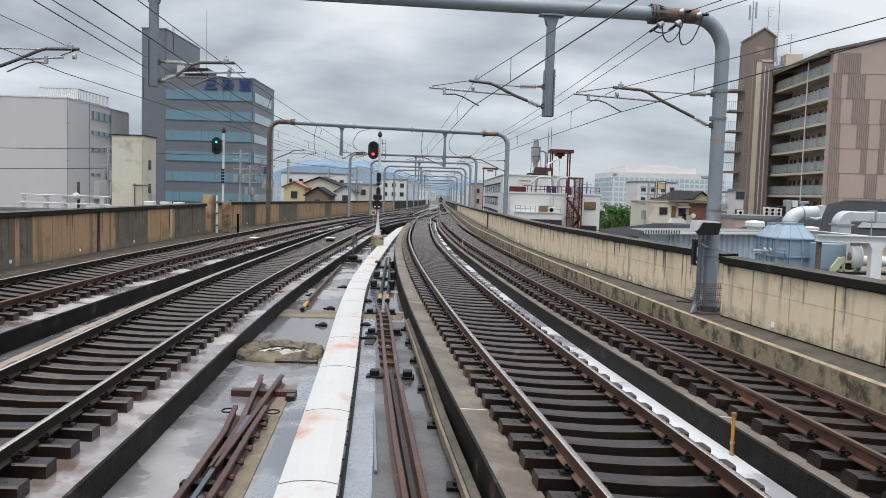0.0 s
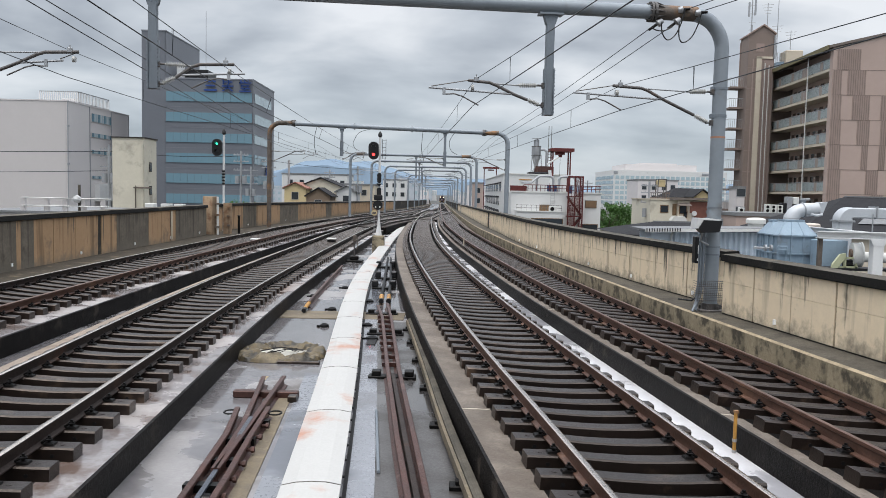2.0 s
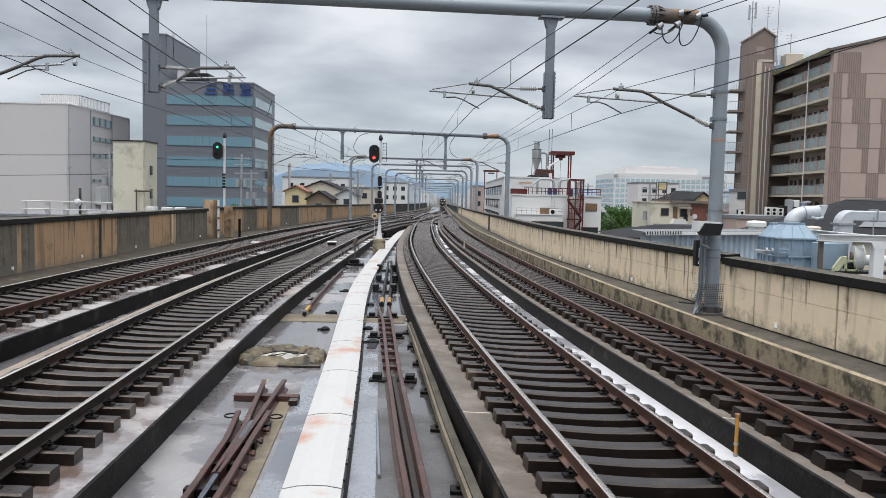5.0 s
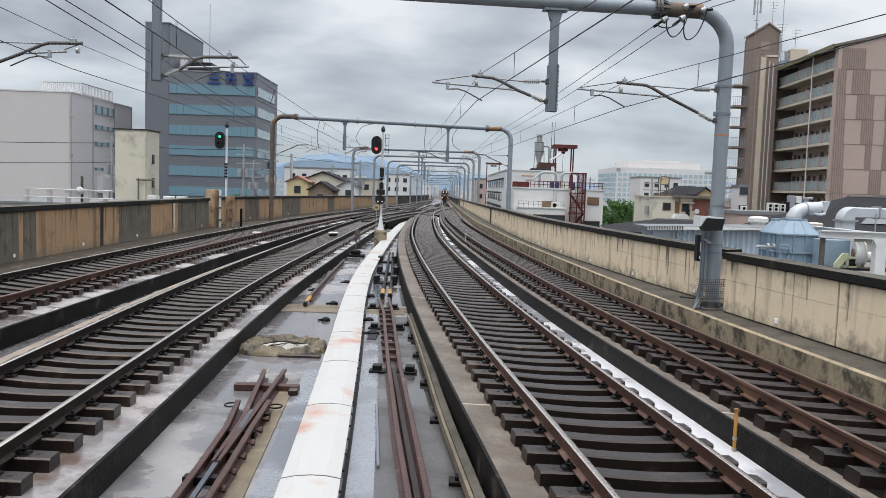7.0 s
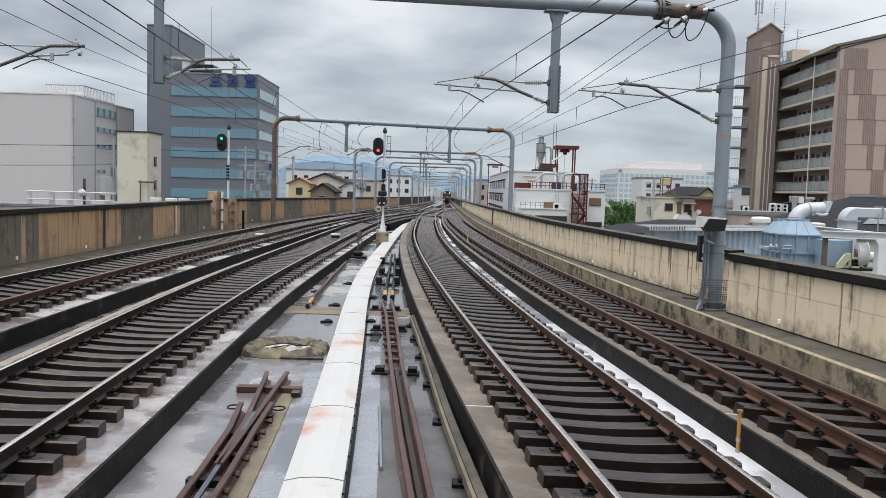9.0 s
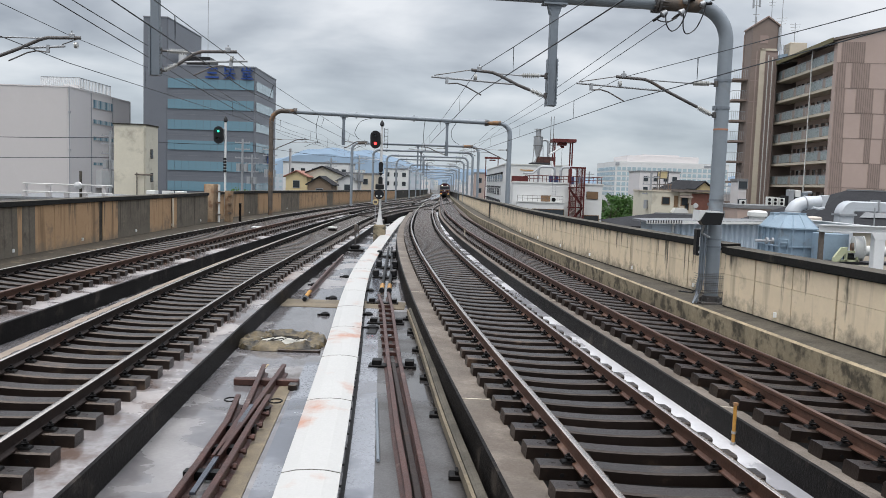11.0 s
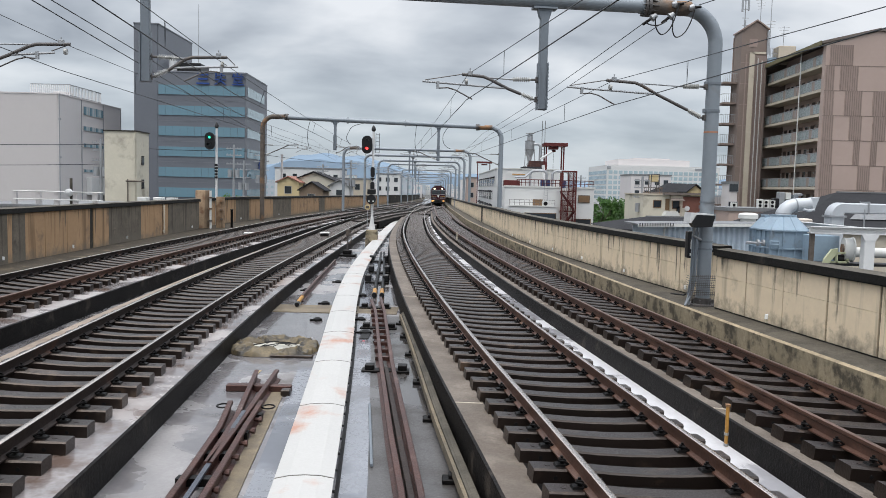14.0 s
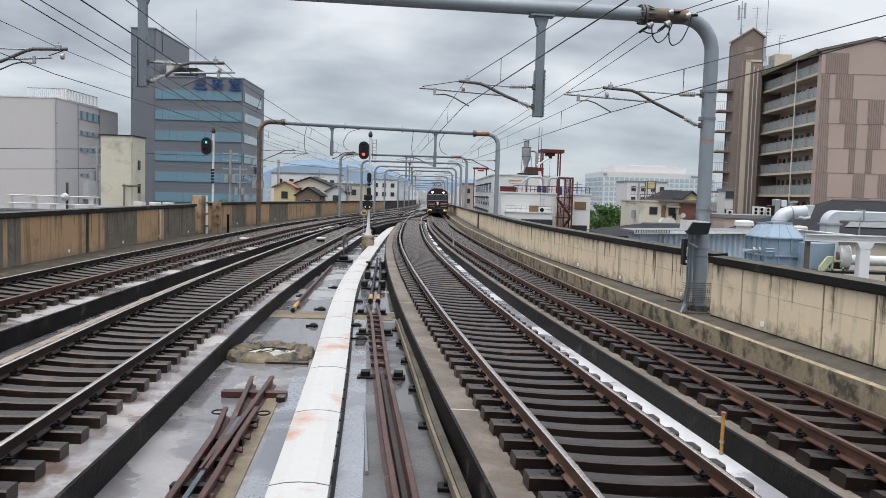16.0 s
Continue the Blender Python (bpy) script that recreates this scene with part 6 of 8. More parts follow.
def grid_office():
    g = thing("white_grid_office", (137, 640, -8), "wide hazy white office block with a square grid of windows", "building")
    # haze over this block is imitated by its pale wall and pane colours
    part("wall", Build().box(135.3, 226, 640, 720, -8, 24.3), "white_wall", g)
    part("roof_screen", Build().box(146, 204, 648, 700, 24.3, 29.6), "pale_wall_b", g)
    part("roof_screen", Build().box(160, 190, 655, 690, 29.6, 31.0), "pale_wall_b", g)
    for z in (17.2, 13.1, 9.0, 4.9, 0.8, -3.3):
        for i in range(22):
            x = 136.6 + i * 4.05
            part("window", Build().box(x, x + 3.0, 639.85, 640.05, z, z + 2.75), "window_pale", g)
        for i in range(14):
            y = 642 + i * 5.4
            part("window", Build().box(135.1, 135.35, y, y + 4.0, z, z + 2.75), "window_pale", g)
    part("sign", Build().box(206, 218, 639.6, 640, 21.2, 23.2, c=0.2), "galv", g)
    part("sign", Build().box(134.9, 138.2, 639.5, 639.9, 21.2, 23.6, c=0.2), "galv", g)


def house(x, y, w, d, wall_z, roof_z, wall, roof, label, wins=2, base=-8.0):
    g = thing("house", (x, y, base), label, "house", "houses near the viaduct")
    part("wall", Build().prism([(x - w / 2, y, base), (x + w / 2, y, base), (x + w / 2, y, wall_z), (x, y, roof_z - 0.1), (x - w / 2, y, wall_z)], (0, d, 0)), wall, g)
    e = 0.35
    k = (roof_z - wall_z) / (w / 2)
    rb = Build()
    for s in (-1, 1):
        rb.prism([(x, y - e, roof_z), (x + s * (w / 2 + e), y - e, wall_z - k * e), (x + s * (w / 2 + e), y - e, wall_z - k * e + 0.14), (x, y - e, roof_z + 0.16)], (0, d + 2 * e, 0))
    part("roof", rb, roof, g)
    windows_on_y(g, [x - w / 2 + w * (i + 1) / (wins + 1) for i in range(wins)], (wall_z - 1.8, wall_z - 4.5), y, 1.0, 1.1)
    return g


def flat_house(x0, x1, y, d, z, wall, label, zs=(0.0,), xs=(), base=-8.0):
    g = thing("flat_roofed_building", ((x0 + x1) / 2, y, base), label, "building", "flat-roofed buildings")
    part("wall", Build().box(x0, x1, y, y + d, base, z), wall, g)
    part("roof_edge", Build().box(x0 - 0.12, x1 + 0.12, y - 0.12, y + d, z - 0.25, z + 0.1), "roof_grey", g)
    windows_on_y(g, xs, zs, y, 1.1, 1.2)
    return g


pale_block()
cream_tower()
office()
apartment()
white_block()
long_white()
grid_office()
house(-20.5, 130, 7.0, 9, 3.1, 4.5, "cream", "roof_dark", "cream house with a dark grey tiled roof")
house(-23.9, 126, 3.4, 7, 2.8, 3.6, "yellow_wall", "roof_red", "pale yellow house with a faded red roof", 1)
house(-19.4, 121, 3.6, 6, 1.7, 2.8, "brown_wall", "roof_dark", "small brown house with a dark gable roof", 1)
house(-16.0, 128, 3.2, 6, 2.4, 3.3, "white_wall", "roof_grey", "small white house with a grey roof", 1)
flat_house(7.2, 9.7, 205, 10, 5.4, "pink_tile", "pinkish flat-roofed building beside the viaduct", (2.8, 0.2), (8.4,))
flat_house(-44.4, -26.7, 215, 15, 6.9, "white_wall", "white low industrial building with flat roof", (4.0, 1.0), (-42, -39, -36, -33, -30, -28))
flat_house(-24, -16, 180, 12, 4.1, "beige", "beige flat-roofed building behind the houses", (1.6,), (-22.5, -20.5, -18.5))
flat_house(-19, -11.8, 240, 12, 6.3, "white_wall", "white flat-roofed apartment block by the line", (3.9, 1.2), (-18, -15.5, -13))
chim = thing("chimney", (-34.6, 175, -8), "slim grey concrete chimney behind the houses", "chimney")
part("shaft", Build().tube([(-34.6, 175, -8), (-34.6, 175, 8.8)], [0.32, 0.25], 12), "pale_wall", chim, smooth=True)
part("rim", Build().tube([(-34.6, 175, 8.6), (-34.6, 175, 8.9)], 0.3, 12), "pale_wall", chim)


# ---- train ----
def build_car(lead):
    """One railway car in its own space: x across, nose towards -y, rail top at z = 0."""
    g = thing("train_car", (0, 0, 0), "dark purple electric train car with lit headlights" if lead else "dark purple electric train car", "train", "cars of the train")
    L, w = 20.0, 1.4
    sec = [(-w, 0.95), (-w, 2.75), (-w + 0.12, 3.1), (-w + 0.45, 3.4), (0, 3.55), (w - 0.45, 3.4), (w - 0.12, 3.1), (w, 2.75), (w, 0.95)]
    X, Z = Vector((1, 0, 0)), Vector((0, 0, 1))
    st = [(Vector((0, 0, 0)), X * 0.93, Z), (Vector((0, 0.18, 0)), X * 0.985, Z), (Vector((0, 0.5, 0)), X, Z), (Vector((0, L, 0)), X, Z)]
    part("body", Build().sweep(sec, st), "purple", g, smooth=True)
    part("underframe", Build().box(-1.2, 1.2, 0.6, L - 0.6, 0.35, 1.0, c=0.05), "black", g)
    for y in (3.2, L - 3.2):
        bo = part("bogie", Build().box(-1.1, 1.1, y - 1.4, y + 1.4, 0.3, 0.7, c=0.05), "black", g)
        for dy in (-1.0, 1.0):
            part("wheelset", Build().tube([(-0.82, y + dy, 0.42), (-0.70, y + dy, 0.42)], 0.42, 16).tube([(0.70, y + dy, 0.42), (0.82, y + dy, 0.42)], 0.42, 16).tube([(-0.75, y + dy, 0.42), (0.75, y + dy, 0.42)], 0.08, 8), "clip", bo)
    for i in range(6):
        for s in (-1, 1):
            part("side_window", Build().box(min(s * 1.38, s * 1.415), max(s * 1.38, s * 1.415), 2.0 + i * 2.8, 3.9 + i * 2.8, 1.75, 2.65), "window_dark", g)
    part("roof_unit", Build().box(-0.8, 0.8, 7, 12, 3.5, 3.85, c=0.06), "paint_grey", g)
    if lead:
        for x0, x1 in ((-1.22, -0.45), (-0.36, 0.36), (0.45, 1.22)):
            ws = part("windscreen", Build().box(x0, x1, -0.03, 0.02, 2.0, 2.72, c=0.01), "window_dark", g)
            part("window_frame", Build().box(x0 - 0.05, x1 + 0.05, -0.02, 0.03, 1.94, 2.0).box(x0 - 0.05, x1 + 0.05, -0.02, 0.03, 2.72, 2.78), "galv", ws)
        for x in (-0.72, 0.72):
            h = part("headlight", Build().tube([(x, -0.10, 3.02), (x, 0.3, 3.02)], 0.18, 18), "purple", g)
            part("lamp_glass", Build().tube([(x, -0.125, 3.02), (x, -0.1, 3.02)], 0.12, 18), "headlight", h, "bright warm headlight")
        part("emblem", Build().prism([(-0.17, -0.06, 1.82), (0.17, -0.06, 1.82), (0.12, -0.06, 1.5), (0, -0.06, 1.36), (-0.12, -0.06, 1.5)], (0, 0.08, 0)), "white", g, "pale shield-shaped emblem")
        for s in (-1, 1):
            part("corner_panel", Build().box(min(s * 0.72, s * 1.3), max(s * 0.72, s * 1.3), -0.05, 0.15, 0.55, 0.82, c=0.03), "gold", g, "gold lower corner panel")
            part("marker_lamp", Build().tube([(s * 0.95, -0.075, 0.74), (s * 0.95, -0.04, 0.74)], 0.055, 10), "tailglow", g)
            part("gold_line", Build().box(min(s * 0.4, s * 1.25), max(s * 0.4, s * 1.25), -0.03, 0.02, 1.58, 1.64), "gold", g)
        for z in (1.42, 1.20):
            for s in (-1, 1):
                part("silver_line", Build().box(min(s * 0.35, s * 1.28), max(s * 0.35, s * 1.28), -0.028, 0.02, z, z + 0.035), "galv", g)
        part("wiper", Build().tube([(-0.2, -0.06, 2.0), (0.05, -0.06, 2.45)], 0.015, 5), "clip", g)
        part("skirt", Build().box(-1.25, 1.25, -0.02, 0.4, 0.3, 1.0, c=0.04), "black", g)
        part("coupler", Build().box(-0.16, 0.16, -0.45, 0.1, 0.65, 0.95, c=0.03), "clip", g)
    pan = Build()
    for y in (4.5,):
        for s in (-0.5, 0.5):
            pan.tube([(s, y, 3.55), (s * 0.9, y + 0.9, 4.0), (s * 0.8, y, 4.4)], 0.025, 6)
        pan.tube([(-0.8, y, 4.42), (0.8, y, 4.42)], 0.03, 6)
        pan.box(-0.6, 0.6, y - 0.5, y + 0.9, 3.45, 3.6)
    part("pantograph", pan, "clip", g)
    return g


CARS = [build_car(k == 0) for k in range(4)]


# ---- things lying on the deck between the tracks ----
def bar_rail(pts, base=DECK_Z, top=None, k=1.0):
    """A loose rail along plan points, standing on the deck."""
    b = Build()
    h = 0.17 * k
    pts = [Vector((x, y, base + h)) for x, y in pts]
    st = []
    for i, p in enumerate(pts):
        d = (pts[min(i + 1, len(pts) - 1)] - pts[max(i - 1, 0)]).normalized()
        st.append((p, Vector((d.y, -d.x, 0)), Vector((0, 0, 1))))
    return b.sweep([(a * 1.05, c * k) for a, c in RAIL], st)


def build_frog():
    g = thing("track_crossing_piece", (-2.55, 10.2, DECK_Z), "scrapped rusty rail crossing laid on a timber", "rail scrap")
    part("wing_rail", bar_rail([(-2.56, 7.2), (-2.62, 8.4), (-2.72, 9.9), (-2.89, 11.1)]), "rust", g)
    part("wing_rail", bar_rail([(-2.24, 7.2), (-2.30, 8.4), (-2.40, 9.9), (-2.46, 11.15)]), "rust", g)
    part("point_rail", bar_rail([(-2.50, 8.6), (-2.60, 10.2), (-2.95, 13.0)]), ["rust"], g)
    part("point_rail", bar_rail([(-2.47, 8.6), (-2.52, 10.2), (-2.63, 13.05)]), ["rust"], g)
    part("blade", Build().prism([(-2.455, 7.6, -0.66), (-2.40, 7.6, -0.66), (-2.545, 10.6, -0.625), (-2.60, 10.6, -0.625)], (0, 0, 0.03)), "steel_blade", g, "bare grey steel point")
    for y in (8.2, 9.0, 9.8, 10.6):
        part("spacer_block", Build().box(-2.72, -2.34, y, y + 0.12, -0.74, -0.655), "clip", g)
    for y in (8.0, 8.5, 9.0, 9.5, 10.0, 10.5):
        x = -2.29 - (y - 7.2) * 0.045
        part("bolt", Build().tube([(x, y, -0.69), (x + 0.10, y, -0.69)], 0.024, 6).tube([(x + 0.09, y, -0.69), (x + 0.13, y, -0.69)], 0.04, 6), "rust", g)
    part("paint_mark", Build().box(-2.965, -2.875, 12.75, 13.02, -0.622, -0.612), "ledge_edge", g, "flaking pale paint on the rail end")
    for x in (-2.95, -2.32):
        ring = [(x + 0.09 * math.cos(t), 10.95 + 0.10 * math.sin(t), -0.64) for t in np.linspace(0, 2 * math.pi, 13)]
        part("wire_ring", Build().tube(ring, 0.012, 5, cap=False), "clip", g)
    solo("timber_beam", Build().box(-3.26, -2.24, 12.22, 12.36, DECK_Z, DECK_Z + 0.11, c=0.012), "rust", "short reddish-brown timber lying on the wet deck", "timber")
    solo("timber_offcut", Build().box(-2.36, -2.22, 12.0, 12.16, DECK_Z, DECK_Z + 0.10, c=0.012), "sleeper", "small dark timber offcut on the deck", "timber")


build_frog()


def build_tarp():
    """A crumpled cover heaped in a ring about a pale sheet."""
    random.seed(7)
    n_u, n_v = 130, 14
    vs, fs = [], []
    for i in range(n_u):
        a = 2 * math.pi * i / n_u
        for j in range(n_v):
            t = j / (n_v - 1)
            r = 0.50 + 0.50 * t
            q = Vector((math.cos(a) * 2.1, math.sin(a) * 2.1, t * 1.6))
            fold = 1.0 - abs(noise.noise(q * 1.3)) * 3.0
            fine = 1.0 - abs(noise.noise(q * 2.7 + Vector((3, 1, 5)))) * 3.0
            ridge = 1.0 - abs(noise.noise(Vector((q.x * 2.6, q.y * 2.6, q.z * 0.9 + 2.0)))) * 3.4
            crease = 0.85 * fold + 0.6 * ridge + 0.15 * fine - 0.68
            h = math.sin(math.pi * t) ** 0.45 * max(0.03, 0.13 + 0.062 * crease)
            rr = r + 0.05 * noise.noise(q * 2.3 + Vector((9, 0, 0)))
            ca, sa = math.cos(a), math.sin(a)
            ca, sa = math.copysign(abs(ca) ** 0.7, ca), math.copysign(abs(sa) ** 0.7, sa)
            vs.append((-3.16 + 0.86 * rr * ca, 15.5 + 0.78 * rr * sa, DECK_Z + 0.006 + max(0.0, h)))
    for i in range(n_u):
        for j in range(n_v - 1):
            fs.append((i * n_v + j, ((i + 1) % n_u) * n_v + j, ((i + 1) % n_u) * n_v + j + 1, i * n_v + j + 1))
    g = thing("tarpaulin", (-3.16, 15.5, DECK_Z), "crumpled olive tarpaulin heaped in a ring on the deck", "tarpaulin")
    part("cover", Build().add(vs, fs), "tarp", g, smooth=True)
    ring = [(-3.16 + 0.5 * math.cos(t), 15.5 + 0.45 * math.sin(t), DECK_Z + 0.03 + 0.03 * math.sin(5 * t)) for t in np.linspace(0, 2 * math.pi, 18, endpoint=False)]
    part("inner_sheet", Build().prism(ring, (0, 0, 0.02)), "tarp_pale", g, "dirty pale sheet")
    rp = Build()
    for k in range(9):
        a = random.uniform(0, 6.28)
        p, q = Vector((-3.16 + 0.42 * math.cos(a), 15.5 + 0.35 * math.sin(a), DECK_Z + 0.09)), Vector((-3.16 - 0.36 * math.cos(a + 0.6), 15.5 - 0.3 * math.sin(a + 0.6), DECK_Z + 0.10))
        rp.tube([p, p.lerp(q, 0.5) + Vector((0, 0, 0.04)), q], 0.007, 5)
    part("rope", rp, "clip", g, "dark knotted rope")
    solo("dark_plank", Build().box(-3.1, -2.3, 14.72, 14.84, DECK_Z, DECK_Z + 0.05, c=0.01), "sleeper", "dark plank lying before the tarpaulin", "plank")


build_tarp()


def build_spare_rails():
    """Two rusty rails laid side by side on chairs, with rods beyond them."""
    g = thing("spare_rails", (-0.6, 12, DECK_Z), "pair of rusty red spare rails laid on black chairs", "rails")
    part("rail", bar_rail([(0.02, 4.0), (-0.3, 7.85), (-0.53, 9.8), (-0.95, 13.85), (-1.5, 19.6), (-1.78, 21.6)]), "rust", g)
    part("rail", bar_rail([(0.22, 4.0), (-0.10, 7.85), (-0.31, 9.8), (-0.75, 13.85), (-1.28, 19.6), (-1.56, 22.1)]), "rust", g)
    part("middle_rail", bar_rail([(0.12, 4.0), (-0.20, 7.85), (-0.42, 9.8), (-0.84, 13.6)], DECK_Z, None, 0.8), ["rail_side"], g, "worn dark rail between")
    for x, y in ((-0.86, 13.8), (-1.62, 21.0), (-1.3, 18.0)):
        part("chair", Build().box(x - 0.42, x + 0.42, y - 0.12, y + 0.12, DECK_Z, DECK_Z + 0.05, c=0.01).box(x - 0.36, x - 0.2, y - 0.1, y + 0.1, DECK_Z + 0.05, DECK_Z + 0.14, c=0.01).box(x + 0.22, x + 0.38, y - 0.1, y + 0.1, DECK_Z + 0.05, DECK_Z + 0.14, c=0.01), "clip", g)
    for k in range(9):
        y = 14.6 + k * 0.7
        x = -0.86 - (y - 13.85) * 0.1
        part("crosspiece", Build().box(x - 0.17, x + 0.17, y - 0.04, y + 0.04, DECK_Z + 0.03, DECK_Z + 0.10), "rust", g)
    for dx in (0.0, 0.22):
        r = thing("point_rod", (-1.86 + dx, 23.6, DECK_Z), "dark point rod with a yellow sleeve end", "rod", "point rods")
        part("rod", Build().tube([(-1.80 + dx, 22.9, -0.66), (-2.15 + dx, 29.0, -0.62), (-2.62 + dx * 0.6, 37.0, -0.6)], 0.05, 8), "clip", r)
        part("yellow_sleeve", Build().tube([(-1.80 + dx, 22.9, -0.66), (-1.86 + dx, 23.9, -0.655)], 0.065, 10), "yellow", r)
        part("end_cap", Build().tube([(-1.79 + dx, 22.75, -0.66), (-1.80 + dx, 22.92, -0.66)], 0.075, 10), "black", r)
    for x, y in ((-2.0, 26.6), (-2.15, 29.6), (-2.5, 34.0)):
        bx = thing("rod_stand", (x, y, DECK_Z), "small black cast-iron rod stand on the deck", "rod stand", "rod stands")
        part("base", Build().box(x - 0.4, x + 0.4, y - 0.2, y + 0.2, DECK_Z, DECK_Z + 0.07, c=0.015), "clip", bx)
        for dx in (-0.3, 0.3):
            part("upright", Build().box(x + dx - 0.1, x + dx + 0.1, y - 0.15, y + 0.15, DECK_Z + 0.07, DECK_Z + 0.3, c=0.03), "black", bx)


build_spare_rails()


def build_guard_strip():
    """A raised concrete strip with a rail along it, on black feet."""
    ln = Line((3, 0.95), (8.1, 0.34), (10.5, 0.06), (13.7, -0.26), (17.0, -0.6), (19.0, -0.82))
    g = thing("guard_beam", (0.3, 8, DECK_Z), "long mossy concrete guard beam raised on black feet", "guard beam")
    ys = yrange(3, 19, 0.8)
    part("beam", Build().sweep([(-0.01, -0.68), (-0.01, -0.56), (0.02, -0.54), (0.08, -0.54), (0.095, -0.56), (0.095, -0.68)], [ln.at(y)[:3] for y in ys]), "walkway", g)
    part("edge_rail", Build().sweep([(-0.055, -0.70), (-0.055, -0.58), (-0.015, -0.58), (-0.015, -0.70)], [ln.at(y)[:3] for y in ys]), "tan", g)
    for y in (6.9, 8.6, 10.9, 13.0, 15.2, 17.0, 18.6):
        x = ln(y)
        f = part("foot", Build().box(x - 0.16, x + 0.22, y - 0.09, y + 0.09, DECK_Z, DECK_Z + 0.06, c=0.01).box(x - 0.09, x + 0.1, y - 0.06, y + 0.06, DECK_Z + 0.05, -0.67, c=0.01), "clip", g)


build_guard_strip()

def build_darker_deck():
    # thin darker sheet over the deck, from the trough plates to the trackbed
    o = Build()
    ys = yrange(3.0, 19.8, 0.8)
    vs = []
    for y in ys:
        vs += [(TROUGH(y) + 0.62, y, DECK_Z + 0.004), (LINES["C"].at(y, 0, 0, -1.5)[0].x, y, DECK_Z + 0.004)]
    o.add(vs, [(2 * i, 2 * i + 1, 2 * i + 3, 2 * i + 2) for i in range(len(ys) - 1)])
    solo("deck_dusted_strip", o, "deck_dusted", "darker wet concrete along the spare rails", "deck", kind="structure")


build_darker_deck()
solo("grey_conduit", Build().tube([(-0.70, 9.0, DECK_Z + 0.03), (-0.95, 11.6, DECK_Z + 0.03)], 0.02, 8), "post_grey", "thin grey steel conduit lying on the deck", "conduit")
rod2 = thing("loose_rod", (-3.75, 21.5, DECK_Z), "rust-red bar with a yellow end laid on the deck", "bar")
part("bar", bar_rail([(-3.76, 22.0), (-4.0, 27), (-4.25, 33.0)]), "rust", rod2)
part("yellow_end", Build().tube([(-3.70, 21.0, -0.68), (-3.76, 22.1, -0.66)], 0.052, 10), "yellow", rod2)
part("black_tip", Build().tube([(-3.68, 20.8, -0.69), (-3.70, 21.05, -0.68)], 0.06, 10), "black", rod2)
for x, y, s in ((-3.04, 21.6, 0.13), (-2.84, 18.9, 0.12), (-2.16, 23.3, 0.12), (-1.81, 19.1, 0.12), (-1.55, 17.4, 0.15), (-3.3, 26.5, 0.14), (-4.0, 24.2, 0.12)):
    d = thing("deck_drain", (x, y, DECK_Z), "small black cast-iron drain cap on the deck", "drain", "drain caps")
    part("cap", Build().tube([(x, y, DECK_Z - 0.01), (x, y, DECK_Z + 0.05), (x, y, DECK_Z + 0.09)], [s, s * 0.9, s * 0.4], 12), "clip", d, smooth=True)
    part("lug", Build().box(x - s * 1.5, x - s * 0.8, y - 0.04, y + 0.04, DECK_Z, DECK_Z + 0.04), "clip", d)
solo("drain_box", Build().box(-1.62, -1.42, 16.7, 17.3, DECK_Z - 0.01, DECK_Z + 0.03, c=0.01), "clip", "flat black drain grate beside the trough", "drain")
solo("concrete_sill", Build().box(-4.4, -1.0, 20.1, 21.3, DECK_Z - 0.02, DECK_Z + 0.014), "tan", "pale tan concrete joint strip across the deck", "joint strip", kind="structure")
solo("mortar_strip", Build().prism([(-2.06, 5.0, DECK_Z), (-1.78, 5.0, DECK_Z), (-2.36, 12.4, DECK_Z), (-2.56, 12.4, DECK_Z)], (0, 0, 0.016)), "tan", "tan mortar strip along the plates on the deck", "mortar strip", kind="structure")

# small point machine post and a bollard beyond
pm = thing("marker_stand", (-4.35, 36.5, DECK_Z), "weathered steel marker stand on a black base", "marker stand")
part("base", Build().box(-4.5, -3.75, 36.2, 36.9, DECK_Z, DECK_Z + 0.10, c=0.02).box(-4.35, -3.95, 36.3, 36.7, DECK_Z + 0.10, DECK_Z + 0.3, c=0.04), "clip", pm)
part("post", Build().tube([(-4.15, 36.5, DECK_Z + 0.18), (-4.15, 36.5, DECK_Z + 1.2)], 0.035, 8), "arm_steel", pm)
part("lever", Build().tube([(-4.15, 36.45, DECK_Z + 1.15), (-4.02, 36.45, DECK_Z + 1.2), (-3.98, 36.45, DECK_Z + 0.75), (-4.05, 36.45, DECK_Z + 0.6)], 0.03, 6), "rusted_paint", pm)
part("head", Build().box(-4.22, -4.06, 36.42, 36.56, DECK_Z + 0.95, DECK_Z + 1.25, c=0.02), "rusted_paint", pm)

# yellow marker post beside the trackbed
yp = thing("yellow_post", (3.46, 9.12, -0.75), "chipped yellow marker post strapped to the trackbed edge", "post")
part("post", Build().tube([(3.46, 9.1, -0.46), (3.46, 9.1, 0.02)], 0.021, 12), "yellow", yp, smooth=True)
part("tip", Build().box(3.435, 3.485, 9.075, 9.125, 0.02, 0.05), "rusted_paint", yp)
part("strap", Build().tube([(3.46, 9.1, -0.32), (3.46, 9.1, -0.29)], 0.028, 12).tube([(3.46, 9.1, -0.45), (3.46, 9.1, -0.42)], 0.028, 12), "galv", yp)
lo = thing("survey_post", (0.95, 38.6, -0.4), "thin pale marker post on the trackbed edge", "post")
part("post", Build().tube([(0.95, 38.6, -0.5), (0.95, 38.6, 0.35)], 0.03, 8), "beige", lo)

